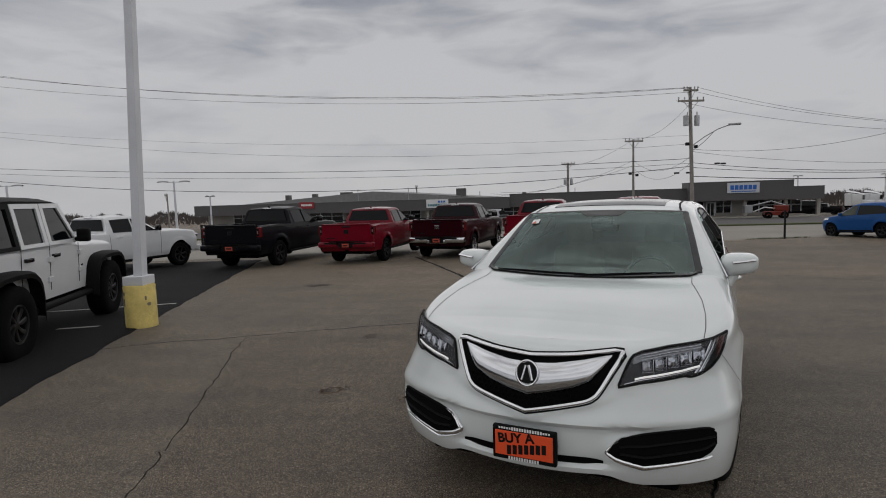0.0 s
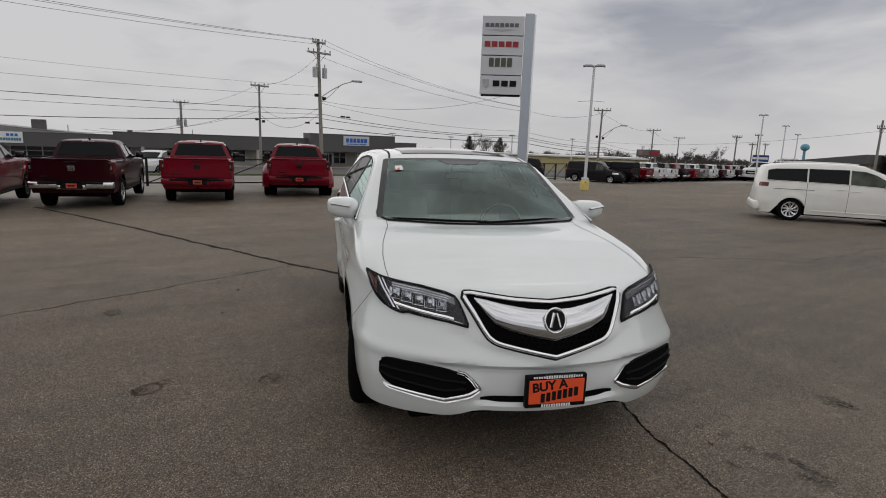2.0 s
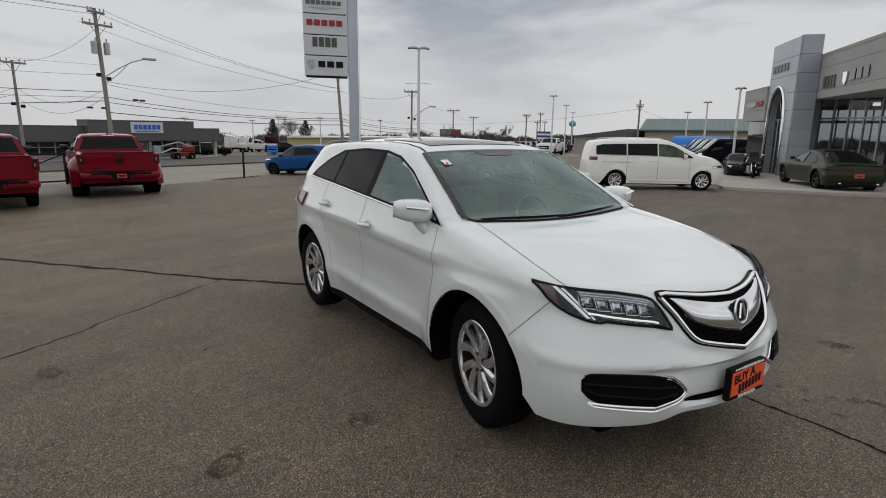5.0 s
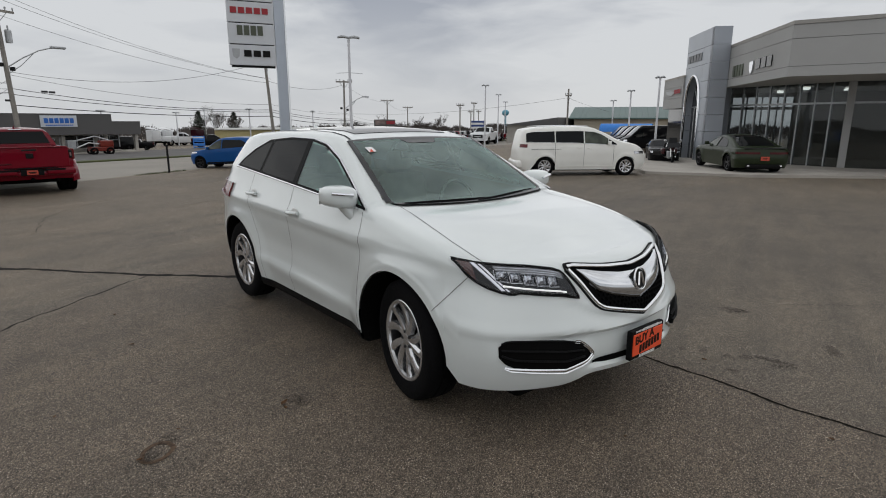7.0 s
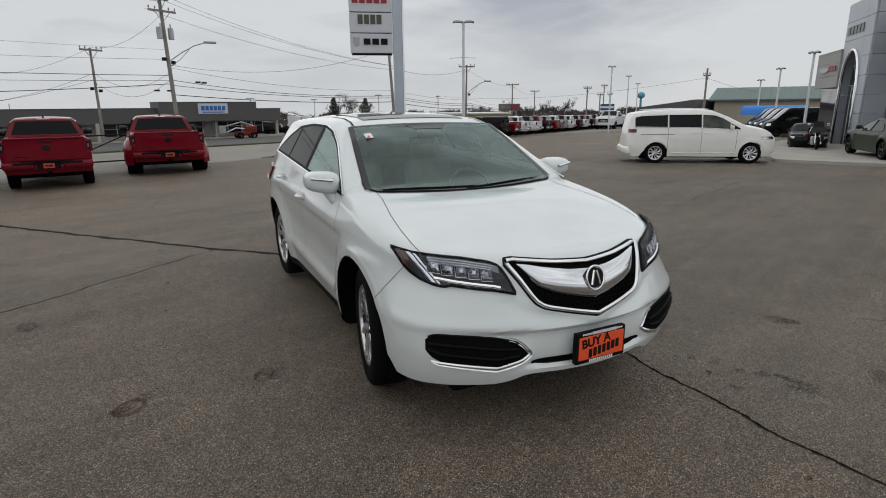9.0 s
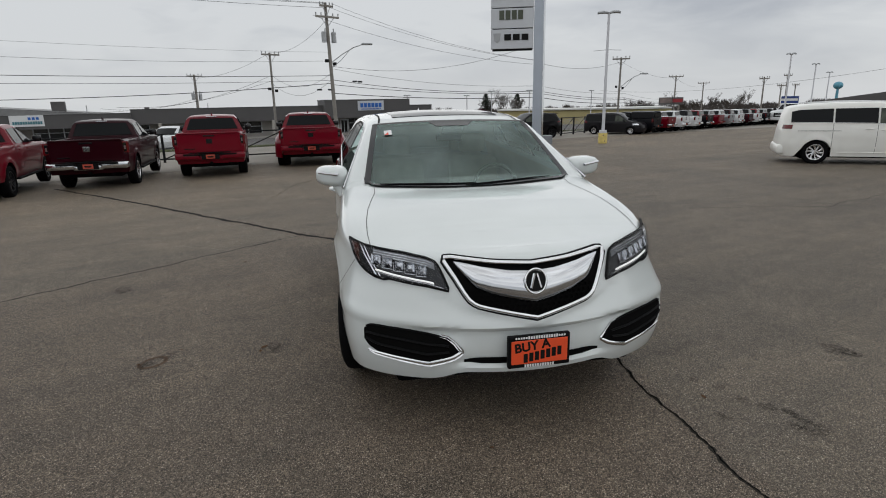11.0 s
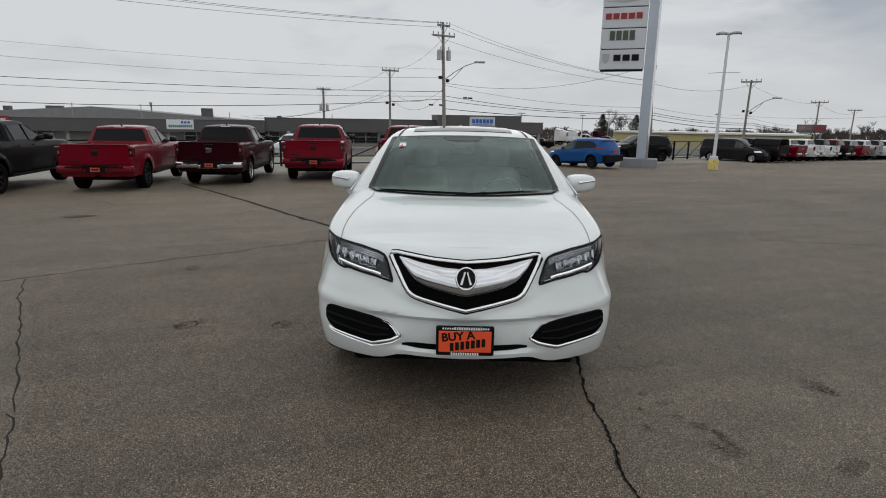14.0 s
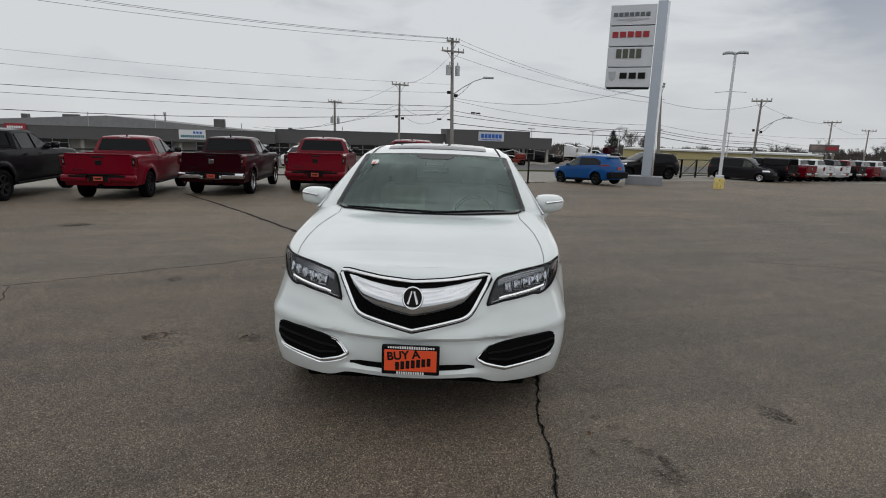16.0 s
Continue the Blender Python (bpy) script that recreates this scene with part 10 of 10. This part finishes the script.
    part("board", box(-1.5, 1.5, -0.15, 0.15, z + 0.2, z + 1.15, 0.03), FASCIA, t)
    part("picture_panel", box(-1.35, 0.1, -0.18, -0.14, z + 0.45, z + 1.05, 0), shader("dull_picture", (0.16, 0.12, 0.11), rough=0.6, blotch=0.5, blotch_scale=1.5), t)
    part("red_strip", box(0.2, 1.4, -0.18, -0.14, z + 0.5, z + 0.95, 0), shader("sign_red_panel", (0.28, 0.02, 0.03)), t)
    for q in (-1, 1):
        part("post", cyl((q, 0, 0), (q, 0, z + 0.25), 0.12, seg=8), WOODPOLE, t)


build_beyond()

# ---- trees ----


def limb(bm, p, d, length, r, depth, rng):
    n = 3
    pts = [p]
    q, v = p.copy(), d.copy()
    for i in range(n):
        v = (v + Vector((rng.uniform(-0.22, 0.22), rng.uniform(-0.22, 0.22), rng.uniform(-0.05, 0.18)))).normalized()
        q = q + v * length / n
        pts.append(q.copy())
    for i in range(n):
        add_cyl(bm, pts[i], pts[i + 1], r * (1 - 0.22 * i), r * (1 - 0.22 * (i + 1)), 5 if depth > 2 else 3, caps=False)
    if depth == 0:
        return
    for k in range(rng.randint(3, 4)):
        u = rng.uniform(0.35, 1.0)
        j = min(n - 1, int(u * n))
        s = pts[j].lerp(pts[j + 1], u * n - j)
        a = rng.uniform(0, 6.283)
        side = Vector((math.cos(a), math.sin(a), rng.uniform(0.0, 0.9)))
        limb(bm, s, (v * 0.8 + side * 0.9).normalized(), length * rng.uniform(0.5, 0.72), max(r * 0.5, 0.012), depth - 1, rng)


def bare_tree(seed, height):
    rng = random.Random(seed)
    t = thing("bare_tree", Matrix.Identity(4), "leafless tree with a broad twiggy crown", "tree", "bare trees")
    bm = bmesh.new()
    add_cyl(bm, Vector((0, 0, -0.3)), Vector((0.05, 0, height * 0.3)), height * 0.03, height * 0.022, 8)
    part("trunk", bm, BARK, t)
    bm = bmesh.new()
    for k in range(6):
        a = k * 1.05 + rng.uniform(-0.3, 0.3)
        limb(bm, Vector((0.05, 0, height * rng.uniform(0.2, 0.32))), Vector((math.cos(a) * 0.55, math.sin(a) * 0.55, 1)).normalized(), height * rng.uniform(0.34, 0.46), height * 0.012, 4, rng)
    part("crown", bm, BARK, t)
    return t


def evergreen(seed, height):
    rng = random.Random(seed)
    t = thing("evergreen_tree", Matrix.Identity(4), "dark ragged evergreen tree", "tree", "evergreen trees")
    part("trunk", cyl((0, 0, -0.3), (0, 0, height * 0.95), height * 0.03, 0.02, 8), BARK, t)
    bm = bmesh.new()
    for k in range(900):
        u = rng.random() ** 0.8
        z = height * lerp(0.15, 1.0, u)
        rad = height * 0.24 * (1 - u) ** 0.7 * rng.uniform(0.3, 1.15) + 0.05
        a = rng.uniform(0, 6.283)
        c = Vector((rad * math.cos(a), rad * math.sin(a), z))
        o = Vector((math.cos(a), math.sin(a), rng.uniform(-0.5, 0.3))) * height * 0.05
        w = Vector((-math.sin(a), math.cos(a), rng.uniform(-0.4, 0.4))) * height * 0.022
        add_poly(bm, [c - w, c + o, c + w, c - o * 0.4 + Vector((0, 0, height * 0.012))])
    part("crown", bm, NEEDLE, t)
    return t


def build_trees():
    rng = random.Random(11)
    kinds = [bare_tree(s, h) for s, h in ((1, 5.6), (2, 4.6), (3, 5.0))]
    firs = [evergreen(5, 4.3), evergreen(6, 4.2)]
    spots = [(49.0, 66.0, 0, 1.0), (50.5, 64.6, 2, 0.95), (47.5, 67.5, 1, 1.0), (56.5, 60.5, 1, 0.9), (61.5, 57.5, 2, 0.9), (64.0, 56.0, 1, 0.85), (66.2, 63.5, 2, 0.9), (69.1, 60.4, 0, 0.85), (70.0, 59.4, 1, 1.05), (70.8, 58.3, 2, 0.95), (70.0, 54.5, 0, 1.0), (72.0, 53.5, 1, 1.0), (74.0, 53.0, 2, 1.0), (83.0, 56.0, 0, 1.0), (87.0, 56.5, 1, 1.0), (92.0, 58.0, 2, 1.1), (98.0, 60.0, 0, 1.2)]
    used = set()
    for x, y, k, s in spots:
        m = Matrix.Translation((x, y, slope(x, y))) @ Matrix.Rotation(rng.uniform(0, 6.28), 4, "Z") @ Matrix.Scale(0.8 * s, 4)
        src = kinds[k]
        if k not in used:
            used.add(k)
            src.matrix_world = m
        else:
            copy_thing(src, m)
    for i, (x, y) in enumerate(((46.9, 67.0), (51.2, 65.4))):
        m = Matrix.Translation((x, y, slope(x, y)))
        firs[i].matrix_world = m
    # far woods: a long ragged belt of twigs
    verts, faces = [], []
    for k in range(80000):
        a = rng.uniform(-0.5, 3.6)
        d = rng.uniform(120, 190) if a < 0.55 or a > 1.9 else rng.uniform(105, 170)
        x, y = -0.8 + d * math.cos(a), 1 + d * math.sin(a)
        hgt = (1.6 + 1.7 * noise.noise(Vector((a * 22, 3, 0))) + 0.9 * noise.noise(Vector((a * 75, 9, 0)))) * d / 150 + 0.9
        z0 = slope(x, y) + 0.2 * rng.random()
        z = z0 + max(0.4, hgt) * rng.random() ** 0.6
        w, h = rng.uniform(0.03, 0.12), rng.uniform(0.3, 1.2)
        tx, ty = -math.sin(a), math.cos(a)
        tilt = rng.uniform(-0.5, 0.5)
        i = len(verts)
        verts += [(x - tx * w, y - ty * w, z - h * 0.5), (x + tx * w, y + ty * w, z - h * 0.5), (x + tx * tilt * h, y + ty * tilt * h, z + h * 0.5)]
        faces.append((i, i + 1, i + 2))
    me = bpy.data.meshes.new("far_woods")
    me.from_pydata(verts, [], faces)
    me.materials.append(shader("far_twigs", (0.065, 0.056, 0.052), rough=0.95, blotch=0.3, blotch_scale=0.05))
    tagged(new("far_woods", me), "far leafless woods along the horizon", "woods", kind="stuff")


build_trees()
